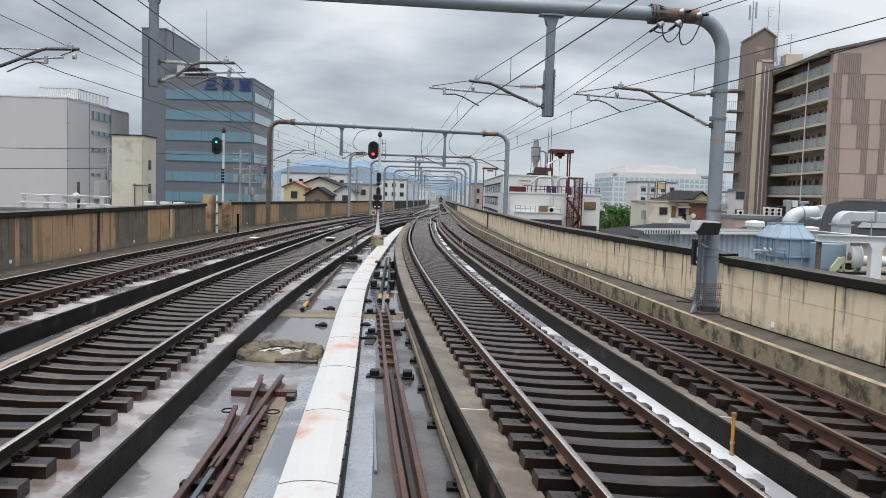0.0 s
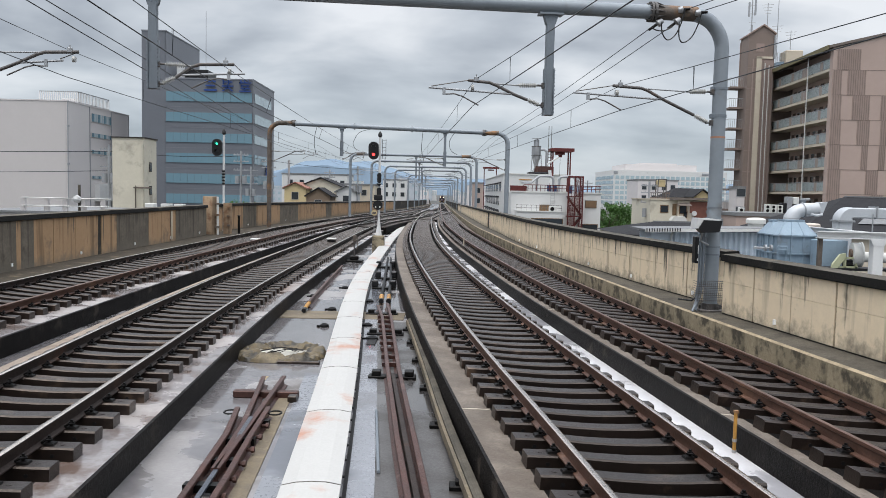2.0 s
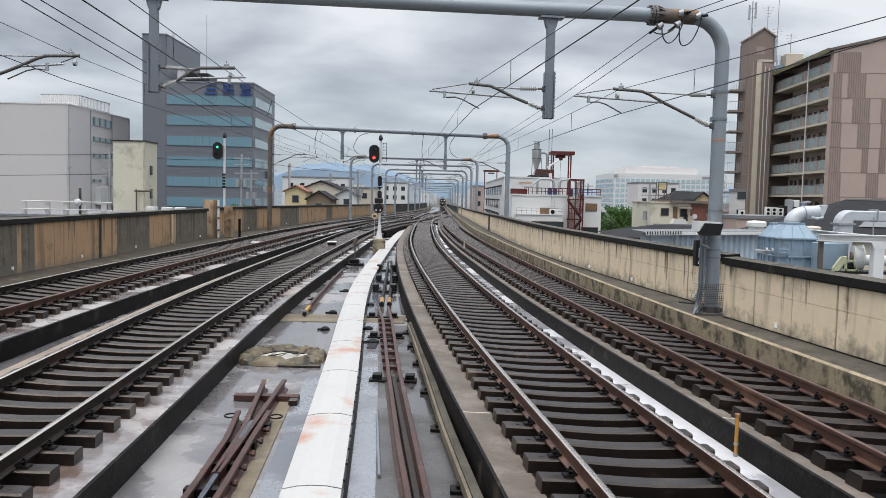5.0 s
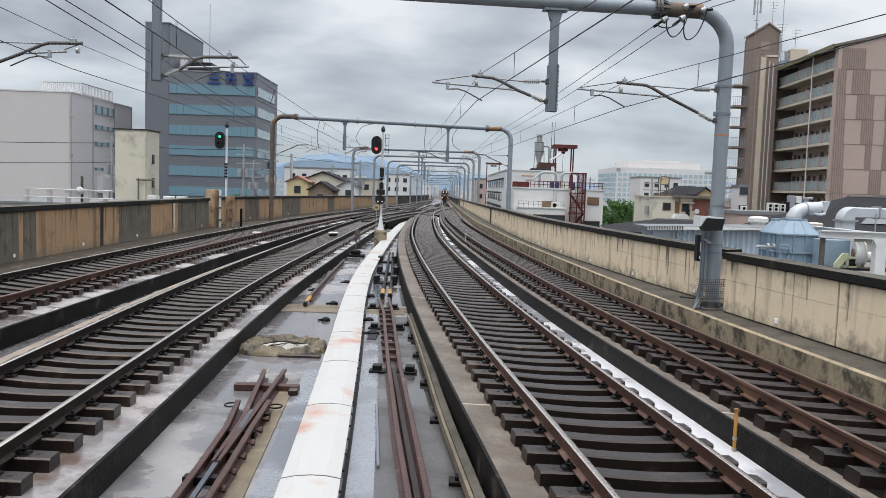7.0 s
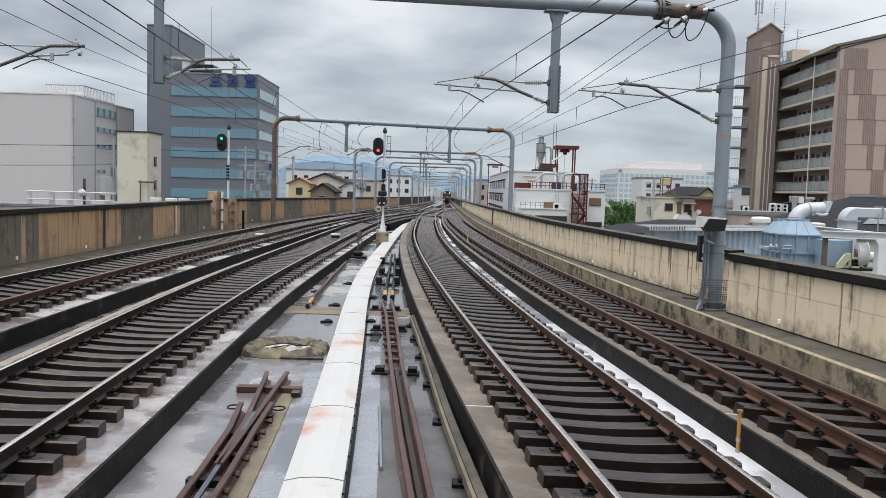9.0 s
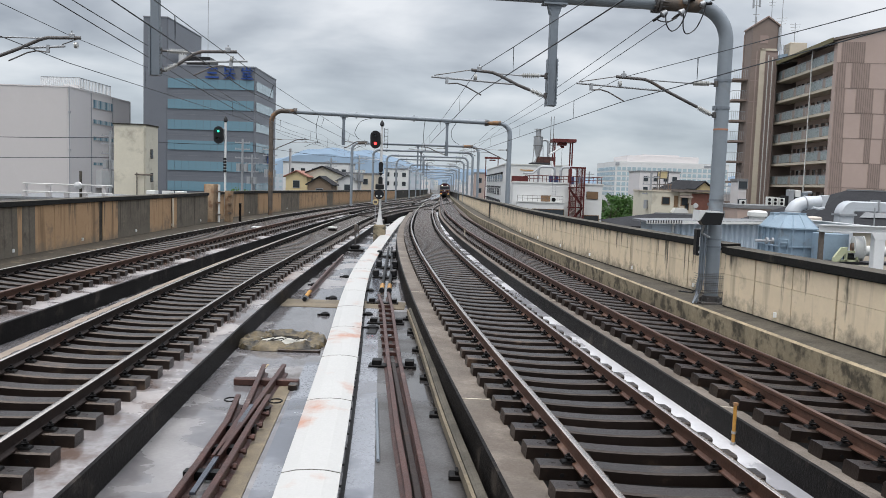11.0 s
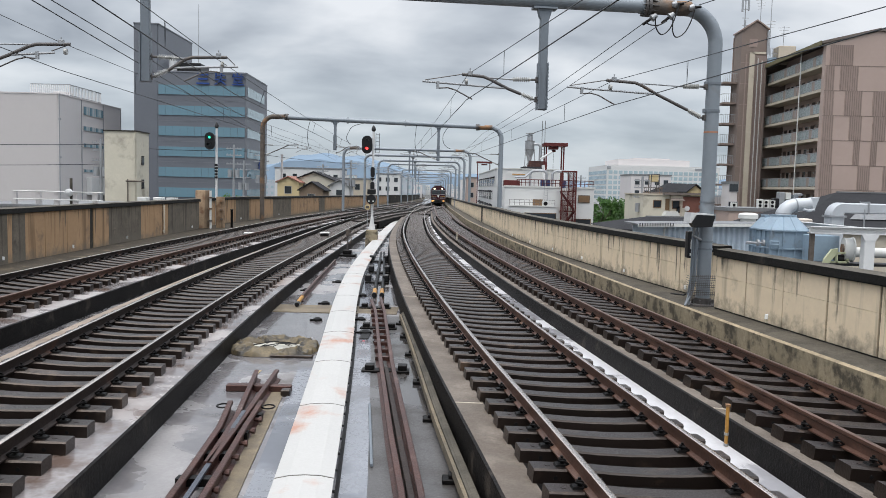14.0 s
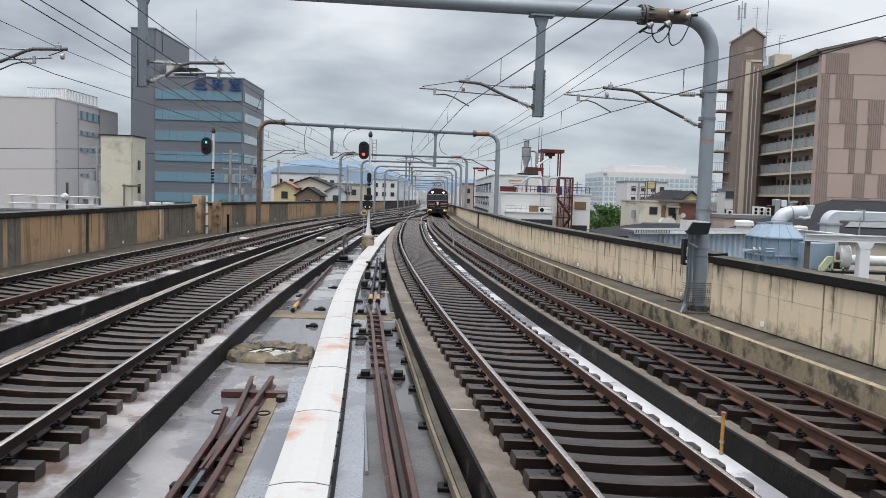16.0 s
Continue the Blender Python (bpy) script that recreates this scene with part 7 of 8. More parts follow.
# white reflector tabs along the parapet feet
for ln_, ys_, dx in ((WALL_R_NEAR, (15.2,), -0.02), (WALL_R, (19.7, 23.6, 27.7, 31.6, 36.0, 41.0), -0.02), (WALL_L_NEAR, (22.6, 27.2, 32.2, 36.6, 41.0), 0.02), (WALL_L, (47.5, 52.0, 57.0, 63.0), 0.02)):
    for y in ys_:
        p, s, u, d = ln_.at(y, 0.16, 0, dx)
        solo("reflector_tab", Build().box(-0.027, 0.027, -0.025, 0.025, -0.05, 0.05, 0, Matrix.Translation(p), 0.005), "tab_white", "small white reflector tab on the parapet foot", "reflector", "reflector tabs")

# box between the rails of the far track
for k_, x, y in (("A", -9.55, 40.0), ("B", -6.0, 42.0)):
    wb = thing("trackside_box", (x, y, -0.2), "low white trackside balise box between the rails", "box", "trackside boxes")
    part("lid", Build().box(x - 0.24, x + 0.24, y - 0.2, y + 0.2, -0.08, -0.01, c=0.025), "ac", wb)
    part("foot", Build().box(x - 0.2, x + 0.2, y - 0.2, y + 0.2, -0.22, -0.12), "clip", wb)


# ---- at the near gantry pole ----
def pole_fittings():
    x, y = 6.05, 17.8
    cl = thing("cable_guard", (x - 0.25, y - 0.05, 0), "grey conduits in a wire mesh guard at the gantry pole", "cable guard")
    for k in range(4):
        px = x - 0.24 - 0.045 * (k % 2)
        py = y - 0.16 + 0.06 * k
        part("conduit", Build().tube([(px - 0.25 + 0.06 * k, py - 0.15, 0.01), (px - 0.04, py, 0.3), (px, py, 0.6), (px, py, 2.1 - 0.1 * k)], 0.02, 8), "post_grey", cl, smooth=True)
    mesh = Build()
    for i in range(9):
        zz = 0.24 + i * 0.052
        mesh.tube([(x - 0.36, y - 0.24, zz), (x + 0.22, y - 0.24, zz + 0.03)], 0.006, 4)
        mesh.tube([(x - 0.36, y - 0.24, zz), (x - 0.36, y + 0.1, zz)], 0.006, 4)
    for i in range(14):
        xx = x - 0.36 + i * 0.045
        mesh.tube([(xx, y - 0.245, 0.22), (xx + 0.03, y - 0.245, 0.70)], 0.005, 4)
    g = part("mesh_guard", mesh, "arm_steel", cl)
    for zz in (1.25, 1.42, 2.3):
        part("band", Build().tube([(x, y, zz), (x, y, zz + 0.04)], 0.165, 20), "post_grey", cl)
    fl = thing("pole_flange", (x, y, 0), "dark rusted base flange bolted round the gantry pole", "base flange")
    part("collar", Build().tube([(x, y, -0.02), (x, y, 0.16)], 0.185, 20), "arm_steel", fl, smooth=True)
    part("plate", Build().box(x - 0.28, x + 0.28, y - 0.28, y + 0.28, -0.03, 0.03, c=0.01), "arm_steel", fl)
    for q in range(6):
        t = q * math.pi / 3
        part("bolt", Build().tube([(x + 0.23 * math.cos(t), y + 0.23 * math.sin(t), 0.02), (x + 0.23 * math.cos(t), y + 0.23 * math.sin(t), 0.12)], 0.025, 6), "arm_steel", fl)
    bx = thing("switch_box", (5.88, 18.75, 1.3), "black steel switch box on the parapet", "switch box")
    part("case", Build().box(5.95, 6.26, 18.7, 18.95, 0.98, 1.62, c=0.02), "black", bx)
    part("plate", Build().box(6.01, 6.05, 18.685, 18.70, 1.2, 1.42), "white", bx)
    part("plate", Build().box(6.00, 6.06, 18.685, 18.70, 1.04, 1.10), "white", bx)
    part("cable", Build().tube([(6.1, 18.8, 0.98), (6.12, 18.75, 0.5), (6.05, 18.7, 0.2), (5.95, 18.8, 0.08), (5.75, 19.2, 0.06)], 0.02, 6), "black", bx)
    lp = thing("floodlight", (5.75, 17.4, 1.8), "floodlight with a white housing and black front on the pole", "floodlight")
    part("housing", Build().prism([(5.50, 17.25, 1.86), (5.52, 17.25, 2.09), (6.02, 17.25, 2.07), (5.98, 17.25, 2.0)], (0, 0.45, 0)), "white", lp)
    part("front", Build().prism([(5.60, 17.2, 1.77), (5.53, 17.2, 1.86), (5.64, 17.2, 2.05), (6.04, 17.2, 2.04), (5.98, 17.2, 1.79)], (0, 0.25, 0)), "black", lp)
    part("bracket", Build().tube([(5.72, 17.5, 1.80), (5.70, 17.6, 1.58), (5.9, 17.65, 1.48)], 0.025, 8), "galv", lp)
    solo("orange_band", Build().tube([(x, y, 3.86), (x, y, 3.90)], 0.158, 24), "salmon", "thin orange paint band round the grey pole", "paint band")
    for zz in (4.95, 4.35):
        solo("pole_clamp", Build().tube([(x, y, zz - 0.03), (x, y, zz + 0.03)], 0.166, 20).box(x - 0.2, x - 0.14, y - 0.06, y + 0.06, zz - 0.05, zz + 0.05, c=0.01), "post_grey", "grey steel clamp band round the gantry pole", "clamp", "pole clamps")
    # looped leads under the beam joint
    lb = thing("looped_leads", (4.6, 17.8, 6.4), "black looped leads and insulators below the beam sleeve", "cable leads")
    for pts in (((4.38, 6.19), (4.5, 6.13), (4.68, 6.13), (4.85, 6.22)), ((4.60, 6.3), (4.62, 6.08), (4.74, 5.93), (4.9, 6.03), (5.02, 6.28), (5.10, 6.60)), ((4.98, 6.3), (4.99, 6.0), (5.08, 5.88), (5.26, 6.0), (5.40, 6.3), (5.46, 6.56))):
        part("lead", Build().tube(smooth_path([(x0, 17.45, z0) for x0, z0 in pts]), 0.014, 6), "black", lb, smooth=True)
    for x0, z0, dx, dz in ((4.45, 6.22, 0.18, 0.13), (4.85, 6.26, 0.16, 0.13), (5.12, 6.60, -0.16, -0.02), (5.50, 6.54, -0.16, -0.02)):
        cup = part("lead_insulator", Build().tube([(x0 + dx, 17.5, z0 + dz), (x0 + dx * 0.45, 17.5, z0 + dz * 0.45), (x0 + dx * 0.3, 17.5, z0 + dz * 0.3)], [0.05, 0.085, 0.03], 12), "galv", lb, "grey cup insulator", smooth=True)
        part("cable_grip", Build().tube([(x0 + dx * 0.3, 17.5, z0 + dz * 0.3), (x0 - dx * 0.6, 17.5, z0 - dz * 0.6)], 0.03, 8), "clip", cup)


pole_fittings()


# ---- rooftops beyond the parapet ----
def plant_roof():
    rf = thing("workshop_building", (16, 30, -8), "low workshop with a flat grey roof below the parapet", "building")
    part("wall", Build().box(9.6, 30, 21, 41, -8, -1.7), "pale_wall", rf)
    part("roof", Build().box(9.4, 30.2, 20.8, 41.2, -1.7, -1.5), "roof_grey", rf)
    # dust collector: two ribbed casings with hopper tops
    g = thing("dust_collector", (14, 32, -1.5), "light blue sheet-steel dust collector with hopper tops", "dust collector")
    for x0, x1, y0, y1, zs, tx0, tx1, zt in ((13.5, 14.6, 32.8, 34.0, 1.14, 13.78, 14.40, 1.66), (13.2, 14.65, 31.2, 32.65, 1.17, 13.62, 14.32, 1.72)):
        cas = part("casing", Build().box(x0, x1, y0, y1, -1.5, zs), "blue_steel", g)
        ty0, ty1 = y0 + 0.45, y1 - 0.4
        hop = part("hopper_top", Build().add([(x0 - 0.03, y0 - 0.03, zs), (x1 + 0.03, y0 - 0.03, zs), (x1 + 0.03, y1, zs), (x0 - 0.03, y1, zs), (tx0, ty0, zt), (tx1, ty0, zt), (tx1, ty1, zt), (tx0, ty1, zt)],
                                             [(0, 1, 5, 4), (1, 2, 6, 5), (2, 3, 7, 6), (3, 0, 4, 7), (4, 5, 6, 7), (0, 1, 2, 3)]), "blue_steel", g)
        for k in (0.33, 0.67):
            a, b = Vector((x0 + (x1 - x0) * k, y0 - 0.035, zs)), Vector((tx0 + (tx1 - tx0) * k, ty0 - 0.01, zt))
            part("hopper_rib", Build().tube([a, b], 0.02, 4), "blue_steel", hop)
        for a, b in (((x0 - 0.03, y0 - 0.03, zs), (tx0, ty0, zt)), ((x1 + 0.03, y0 - 0.03, zs), (tx1, ty0, zt))):
            part("hopper_rib", Build().tube([a, b], 0.02, 4), "blue_steel", hop)
        part("hopper_rim", Build().box(tx0 - 0.04, tx1 + 0.04, ty0 - 0.04, ty1 + 0.04, zt - 0.02, zt + 0.05), "blue_steel", hop)
        for i in range(4):
            xx = x0 + (x1 - x0) * i / 3
            part("rib", Build().box(xx - 0.025, xx + 0.025, y0 - 0.06, y0, -1.5, zs), "blue_steel", cas)
        for i in range(4):
            yy = y0 + (y1 - y0) * i / 3
            part("rib", Build().box(x0 - 0.06, x0, yy - 0.025, yy + 0.025, -1.5, zs), "blue_steel", cas)
        for zz in (zs - 0.03, zs - 0.74):
            part("band", Build().box(x0 - 0.07, x1 + 0.07, y0 - 0.08, y0, zz - 0.025, zz + 0.025).box(x0 - 0.08, x0, y0, y1, zz - 0.025, zz + 0.025), "blue_steel", cas)
    out = part("outlet_pipe", Build().tube([(13.97, 31.95, 1.68), (13.97, 31.95, 1.84), (14.05, 31.95, 1.98), (14.2, 31.95, 2.1), (14.4, 31.95, 2.16), (14.85, 31.95, 2.2), (15.1, 31.95, 2.23)], [0.33, 0.30, 0.285, 0.28, 0.275, 0.26, 0.25], 24), "duct_white", g, "bare metal outlet pipe", smooth=True)
    for p0, p1 in (((13.97, 31.95, 1.80), (13.97, 31.95, 1.84)), ((14.40, 31.95, 2.155), (14.43, 31.95, 2.16))):
        part("pipe_seam", Build().tube([p0, p1], 0.31, 24), "galv", out)
    part("hood_lip", Build().prism([(15.0, 31.7, 2.47), (15.28, 31.7, 2.5), (15.1, 31.7, 2.0), (15.02, 31.7, 1.99)], (0, 0.5, 0)), "duct_white", out)
    part("branch_pipe", Build().tube([(14.6, 31.6, 2.0), (14.8, 31.6, 1.95), (15.05, 31.6, 2.0)], 0.05, 8), "duct_white", out)
    for zz, xa, xb in ((0.72, 13.2, 13.45), (0.60, 13.2, 13.45)):
        part("pipework", Build().tube([(xa - 0.1, 31.05, zz), (xb, 31.05, zz)], 0.03, 6).tube([(xb, 31.05, zz), (xb, 31.05, zz - 0.4)], 0.03, 6), "blue_steel", g)
    for k in range(2):
        v = part("valve", Build().tube([(12.72 + 0.22 * k, 31.4, 0.63), (12.80 + 0.22 * k, 31.4, 0.63)], 0.13, 12), "galv", g, smooth=True)
        part("valve_pipe", Build().tube([(12.3, 31.4, 0.65 - 0.05 * k), (12.95, 31.4, 0.63)], 0.035, 6), "galv", v)
    # rectangular duct with a rounded elbow
    d = thing("air_duct", (18.1, 36, -1.5), "large pale sheet-metal air duct with a rounded elbow", "air duct")
    stn = [(Vector((18.065, 36, z)), Vector((0, 1, 0)), Vector((-0.335, 0, 0))) for z in (-1.5, 1.7)]
    for k in range(9):
        a = math.pi - k * math.pi / 16
        r1 = 0.69 - 0.19 * k / 8
        c = Vector((18.42, 36, 1.77)) + Vector((math.cos(a), 0, math.sin(a))) * ((0.03 + r1) / 2)
        stn.append((c, Vector((0, 1, 0)), Vector((math.cos(a), 0, math.sin(a))) * ((r1 - 0.03) / 2)))
    stn.append((Vector((27, 36, 2.06)), Vector((0, 1, 0)), Vector((0, 0, 0.235))))
    prof = [(-0.33, -0.8), (-0.25, -1), (0.25, -1), (0.33, -0.8), (0.33, 0.8), (0.25, 1), (-0.25, 1), (-0.33, 0.8)]
    dm = part("duct", Build().sweep(prof, stn), "duct_white", d, smooth=True)
    part("joint", Build().box(17.68, 18.45, 35.6, 36.4, 1.62, 1.70), "galv", dm)
    for xx in (19.4, 22.0):
        part("joint", Build().box(xx, xx + 0.06, 35.62, 36.4, 1.78, 2.35), "galv", dm)
    part("bracket", Build().tube([(19.2, 35.55, -1.5), (19.2, 35.55, 2.0)], 0.03, 6), "galv", d)
    # white frame of rolled beams
    f = thing("steel_frame", (15.3, 28, -1.5), "white painted steel frame of beams and posts", "steel frame")

    def rolled(x0, x1, y0, y1, z0, z1, along):
        b = Build().box(x0, x1, y0, y1, z0, z0 + 0.03).box(x0, x1, y0, y1, z1 - 0.03, z1)
        if along == "x":
            return b.box(x0, x1, (y0 + y1) / 2 - 0.015, (y0 + y1) / 2 + 0.015, z0, z1)
        return b.box((x0 + x1) / 2 - 0.015, (x0 + x1) / 2 + 0.015, y0, y1, z0, z1)

    part("post", Build().box(15.12, 15.50, 27.85, 28.15, -1.5, 1.22, c=0.02), "white", f)
    part("post", Build().box(16.9, 17.2, 27.85, 28.15, -1.5, 1.22, c=0.02), "white", f)
    part("beam", rolled(13.2, 20.0, 27.85, 28.15, 1.22, 1.47, "x"), "white", f)
    part("cross_beam", rolled(15.2, 15.5, 28.2, 34, 1.22, 1.45, "y"), "white", f)
    part("rusty_post", Build().box(13.27, 13.41, 28.0, 28.14, -1.5, 1.22), "rusted_paint", f)
    part("gusset", Build().prism([(15.0, 27.84, 1.22), (15.62, 27.84, 1.22), (15.5, 27.84, 1.0), (15.12, 27.84, 1.0)], (0, 0.02, 0)), "white", f)
    b = thing("blower", (15.44, 29.5, -1.5), "pale blower with a round casing on a green stand", "blower")
    cs = part("casing", Build().tube([(15.28, 29.62, 0.57), (15.58, 29.55, 0.57)], 0.44, 26), "ac", b, smooth=True)
    part("casing_rim", Build().tube([(15.55, 29.56, 0.57), (15.60, 29.55, 0.57)], 0.47, 26), "ac", cs)
    part("inlet", Build().tube([(15.22, 29.64, 0.57), (15.29, 29.62, 0.57)], 0.2, 18), "rusted_paint", cs)
    part("pipe", Build().tube([(15.55, 29.6, 0.48), (17.25, 29.6, 0.46)], 0.19, 16), "ac", b, smooth=True)
    part("stand", Build().box(14.7, 15.38, 29.3, 29.4, 0.07, 0.14).box(14.87, 14.94, 29.3, 29.4, -1.5, 0.48).box(15.28, 15.35, 29.3, 29.4, -1.5, 0.74).box(14.81, 15.38, 29.3, 29.4, 0.41, 0.48), "green_machine", b)
    part("belt_guard", Build().prism([(14.37, 29.2, 0.07), (14.39, 29.2, 0.21), (14.66, 29.2, 0.59), (14.87, 29.2, 0.62), (14.87, 29.2, 0.46), (14.57, 29.2, 0.07)], (0, 0.12, 0)), "green_machine", b)
    part("motor", Build().tube([(14.93, 29.5, 0.25), (15.27, 29.5, 0.25)], 0.13, 12), "black", b, smooth=True)
    part("blue_casing", Build().box(14.32, 15.32, 30, 30.9, -1.5, 1.05, c=0.02), "blue_steel", b)
    part("base_frame", Build().box(14.07, 17.25, 29.2, 30, -0.02, 0.07), "black", b)
    part("base_leg", Build().box(14.19, 14.28, 29.4, 29.48, -1.5, -0.02).box(17.02, 17.12, 29.4, 29.48, -1.5, -0.02), "black", b)
    # corrugated shed
    s = thing("corrugated_shed", (15, 45, -8), "shed with pale blue corrugated walls and a flat grey roof", "shed")
    n = 104
    prof = [(12.75 + 7.8 * i / n, 44.0 - (0.12 if i % 4 in (1, 2) else 0.0)) for i in range(n + 1)]
    part("front_sheet", Build().add([(x, y, -8) for x, y in prof] + [(x, y, 0.72) for x, y in prof], [(i, i + 1, n + 2 + i, n + 1 + i) for i in range(n)]), "corrugated", s)
    part("body", Build().box(11.5, 20.5, 44.06, 46.6, -8, 0.70), "corrugated", s)
    part("roof", Build().prism([(11.0, 43.4, 0.70), (20.8, 43.4, 0.98), (20.8, 43.4, 1.06), (11.0, 43.4, 0.80)], (0, 3.4, 0)), "roof_grey", s)
    part("gutter", Build().prism([(11.0, 43.3, 0.62), (20.8, 43.3, 0.90), (20.8, 43.3, 1.02), (11.0, 43.3, 0.78)], (0, 0.1, 0)), "ac", s)
    for i in range(14):
        x = 11.05 + i * 0.14
        part("roof_rib", Build().box(x, x + 0.05, 43.26, 43.32, 0.66 + i * 0.004, 0.84 + i * 0.004), "roof_dark", s)
    part("downpipe", Build().tube([(12.6, 43.5, 0.7), (12.6, 43.9, 0.5), (12.6, 43.9, -4)], 0.06, 8), "ac", s)
    for x, y, z, lab in ((18.1, 46.1, 1.0, "ac"), (26.7, 57.7, 0.45, "vent_cream")):
        v = thing("roof_vent", (x, y, z), "round white mushroom roof ventilator", "roof vent", "roof vents")
        k = 0.55 if y < 55 else 0.62
        part("neck", Build().tube([(x, y, z - 0.4), (x, y, z + 0.22)], k * 0.8, 18), lab, v, smooth=True)
        part("cap", Build().tube([(x, y, z + 0.16), (x, y, z + 0.38), (x, y, z + 0.46), (x, y, z + 0.5)], [k, k, k * 0.85, k * 0.3], 20), lab, v, smooth=True)
    # dark roofs
    for x0, x1, y0, y1, ze, zr, inset in ((13.6, 25.0, 61, 71, -0.35, 0.55, 3.8), (25.3, 60, 57, 69, 0.15, 2.95, 6.4), (8.6, 12.2, 58.5, 66, -1.4, -0.5, 1.0)):
        h = thing("dark_roofed_building", ((x0 + x1) / 2, y0, -8), "low building with a dark pitched roof", "building", "dark-roofed buildings")
        part("wall", Build().box(x0 + 0.3, x1 - 0.3, y0 + 0.3, y1 - 0.3, -8, ze), "beige", h)
        ym = (y0 + y1) / 2
        part("roof", Build().add([(x0, y0, ze), (x1, y0, ze), (x1, y1, ze), (x0, y1, ze), (x0 + inset, ym, zr), (x1 - inset, ym, zr), (x0, y0, ze - 0.25), (x1, y0, ze - 0.25)], [(0, 1, 5, 4), (1, 2, 5), (2, 3, 4, 5), (3, 0, 4), (0, 1, 7, 6)]), "roof_dark", h)
        part("ridge_cap", Build().box(x0 + inset, x1 - inset, ym - 0.12, ym + 0.12, zr - 0.03, zr + 0.07), "roof_grey", h)
        if zr > 2:
            for x in (30.5, 36.0):
                e = 0.1
                part("skylight", Build().add([(x, y0 + 1.5, ze + (zr - ze) * 0.25 + e), (x + 3.5, y0 + 1.5, ze + (zr - ze) * 0.25 + e), (x + 4.4, y0 + 2.4, ze + (zr - ze) * 0.4 + e), (x + 0.9, y0 + 2.4, ze + (zr - ze) * 0.4 + e)], [(0, 1, 2, 3)]), "roof_grey", h)


plant_roof()


def beige_block():
    g = thing("beige_corner_building", (27, 90, -8), "beige flat-roofed building with a brick panel and roof frames", "building")
    part("wall", Build().box(23.3, 30.6, 90, 99, -8, 2.35), "cream", g)
    part("front_bay", Build().box(26.3, 27.65, 89.6, 90, -8, 2.3), "beige", g)
    bp = part("brick_panel", Build().box(27.65, 30.6, 89.8, 90, -8, 2.2), "brick", g)
    part("brick_door", Build().box(27.7, 28.2, 89.75, 89.8, -0.8, 0.9), "cream", bp)
    part("roof_slab", Build().box(25.4, 31.0, 89.3, 99, 2.38, 2.62), "roof_brown", g)
    part("roof_edge", Build().box(23.2, 25.4, 89.9, 99, 2.3, 2.45), "beige", g)
    for x0, x1, z0, z1, m in ((24.4, 25.35, 0.85, 1.75, "window_dark"), (25.8, 26.25, 0.6, 1.9, "timber"), (26.45, 27.3, 0.75, 1.75, "window_dark"), (26.9, 27.4, 0.3, 1.1, "window_dark")):
        yy = 89.6 if x0 > 26.3 else 90
        f = part("window", Build().box(x0, x1, yy - 0.06, yy + 0.02, z0, z1), "timber", g)
        part("pane", Build().box(x0 + 0.08, x1 - 0.08, yy - 0.09, yy - 0.05, z0 + 0.08, z1 - 0.08), m, f)
    part("awning", Build().prism([(26.3, 89.6, 1.95), (27.6, 89.6, 1.95), (27.7, 89.0, 1.7), (26.2, 89.0, 1.7)], (0, 0, 0.05)), "roof_brown", g)
    part("balcony", Build().prism([(25.4, 88.8, 0.0), (27.2, 88.8, 0.0), (26.9, 88.8, 0.5), (25.7, 88.8, 0.5)], (0, 1.2, 0)), "ac", g)
    part("dish", Build().tube([(28.2, 89.6, 0.85), (28.2, 89.75, 0.85)], 0.28, 14), "white", g)
    ft = Build()
    for x in (24.6, 25.55):
        for y in (92, 93.0):
            ft.box(x - 0.05, x + 0.05, y - 0.05, y + 0.05, 2.4, 4.7)
    for z in (3.1, 3.75, 4.65):
        ft.box(24.6, 25.55, 91.95, 92.05, z, z + 0.08)
    part("roof_frame", ft, "arm_steel", g)
    part("roof_tank", Build().box(24.65, 25.5, 92.1, 93.0, 3.8, 4.6, c=0.05), "yellow_wall", g)
    rr = part("roof_railing", Build().tube([(23.3, 90.2, 3.1), (25.5, 90.2, 3.1)], 0.03, 5), "rusted_paint", g)
    for i in range(9):
        part("post", Build().tube([(23.4 + 0.25 * i, 90.2, 2.4), (23.4 + 0.25 * i, 90.2, 3.1)], 0.025, 5), "rusted_paint", rr)
    h = thing("house", (34, 112, -8), "grey house with a dark tiled hip roof", "house", "houses near the viaduct")
    part("wall", Build().box(31.9, 36.4, 112, 119, -8, 2.8), "pale_wall", h)
    part("roof", Build().add([(31.5, 111.6, 2.7), (36.8, 111.6, 2.7), (36.8, 119.4, 2.7), (31.5, 119.4, 2.7), (33.0, 114.5, 4.0), (35.6, 114.5, 4.0)], [(0, 1, 5, 4), (1, 2, 5), (2, 3, 4, 5), (3, 0, 4), (0, 1, 2, 3)]), "roof_dark", h)
    house(35.0, 108, 2.0, 5, 2.95, 3.75, "yellow_wall", "roof_dark", "small cream house with a gable roof", 1)
    flat_house(38.2, 39.2, 104, 3, 4.2, "pale_wall_b", "narrow pale flat-roofed building beside the tower", (3.0, 0.4), (38.7,))
    flat_house(48.4, 58.5, 200, 12, 7.1, "pale_wall_b", "pale flat-roofed block before the wide white office", (4.6, 1.9, -0.8), (50.0, 52.5, 55.0, 57.2))
    flat_house(29.4, 44.0, 80, 9, 1.15, "pink_tile", "low pinkish annexe with roof plant", (-2.0,), (31, 34))
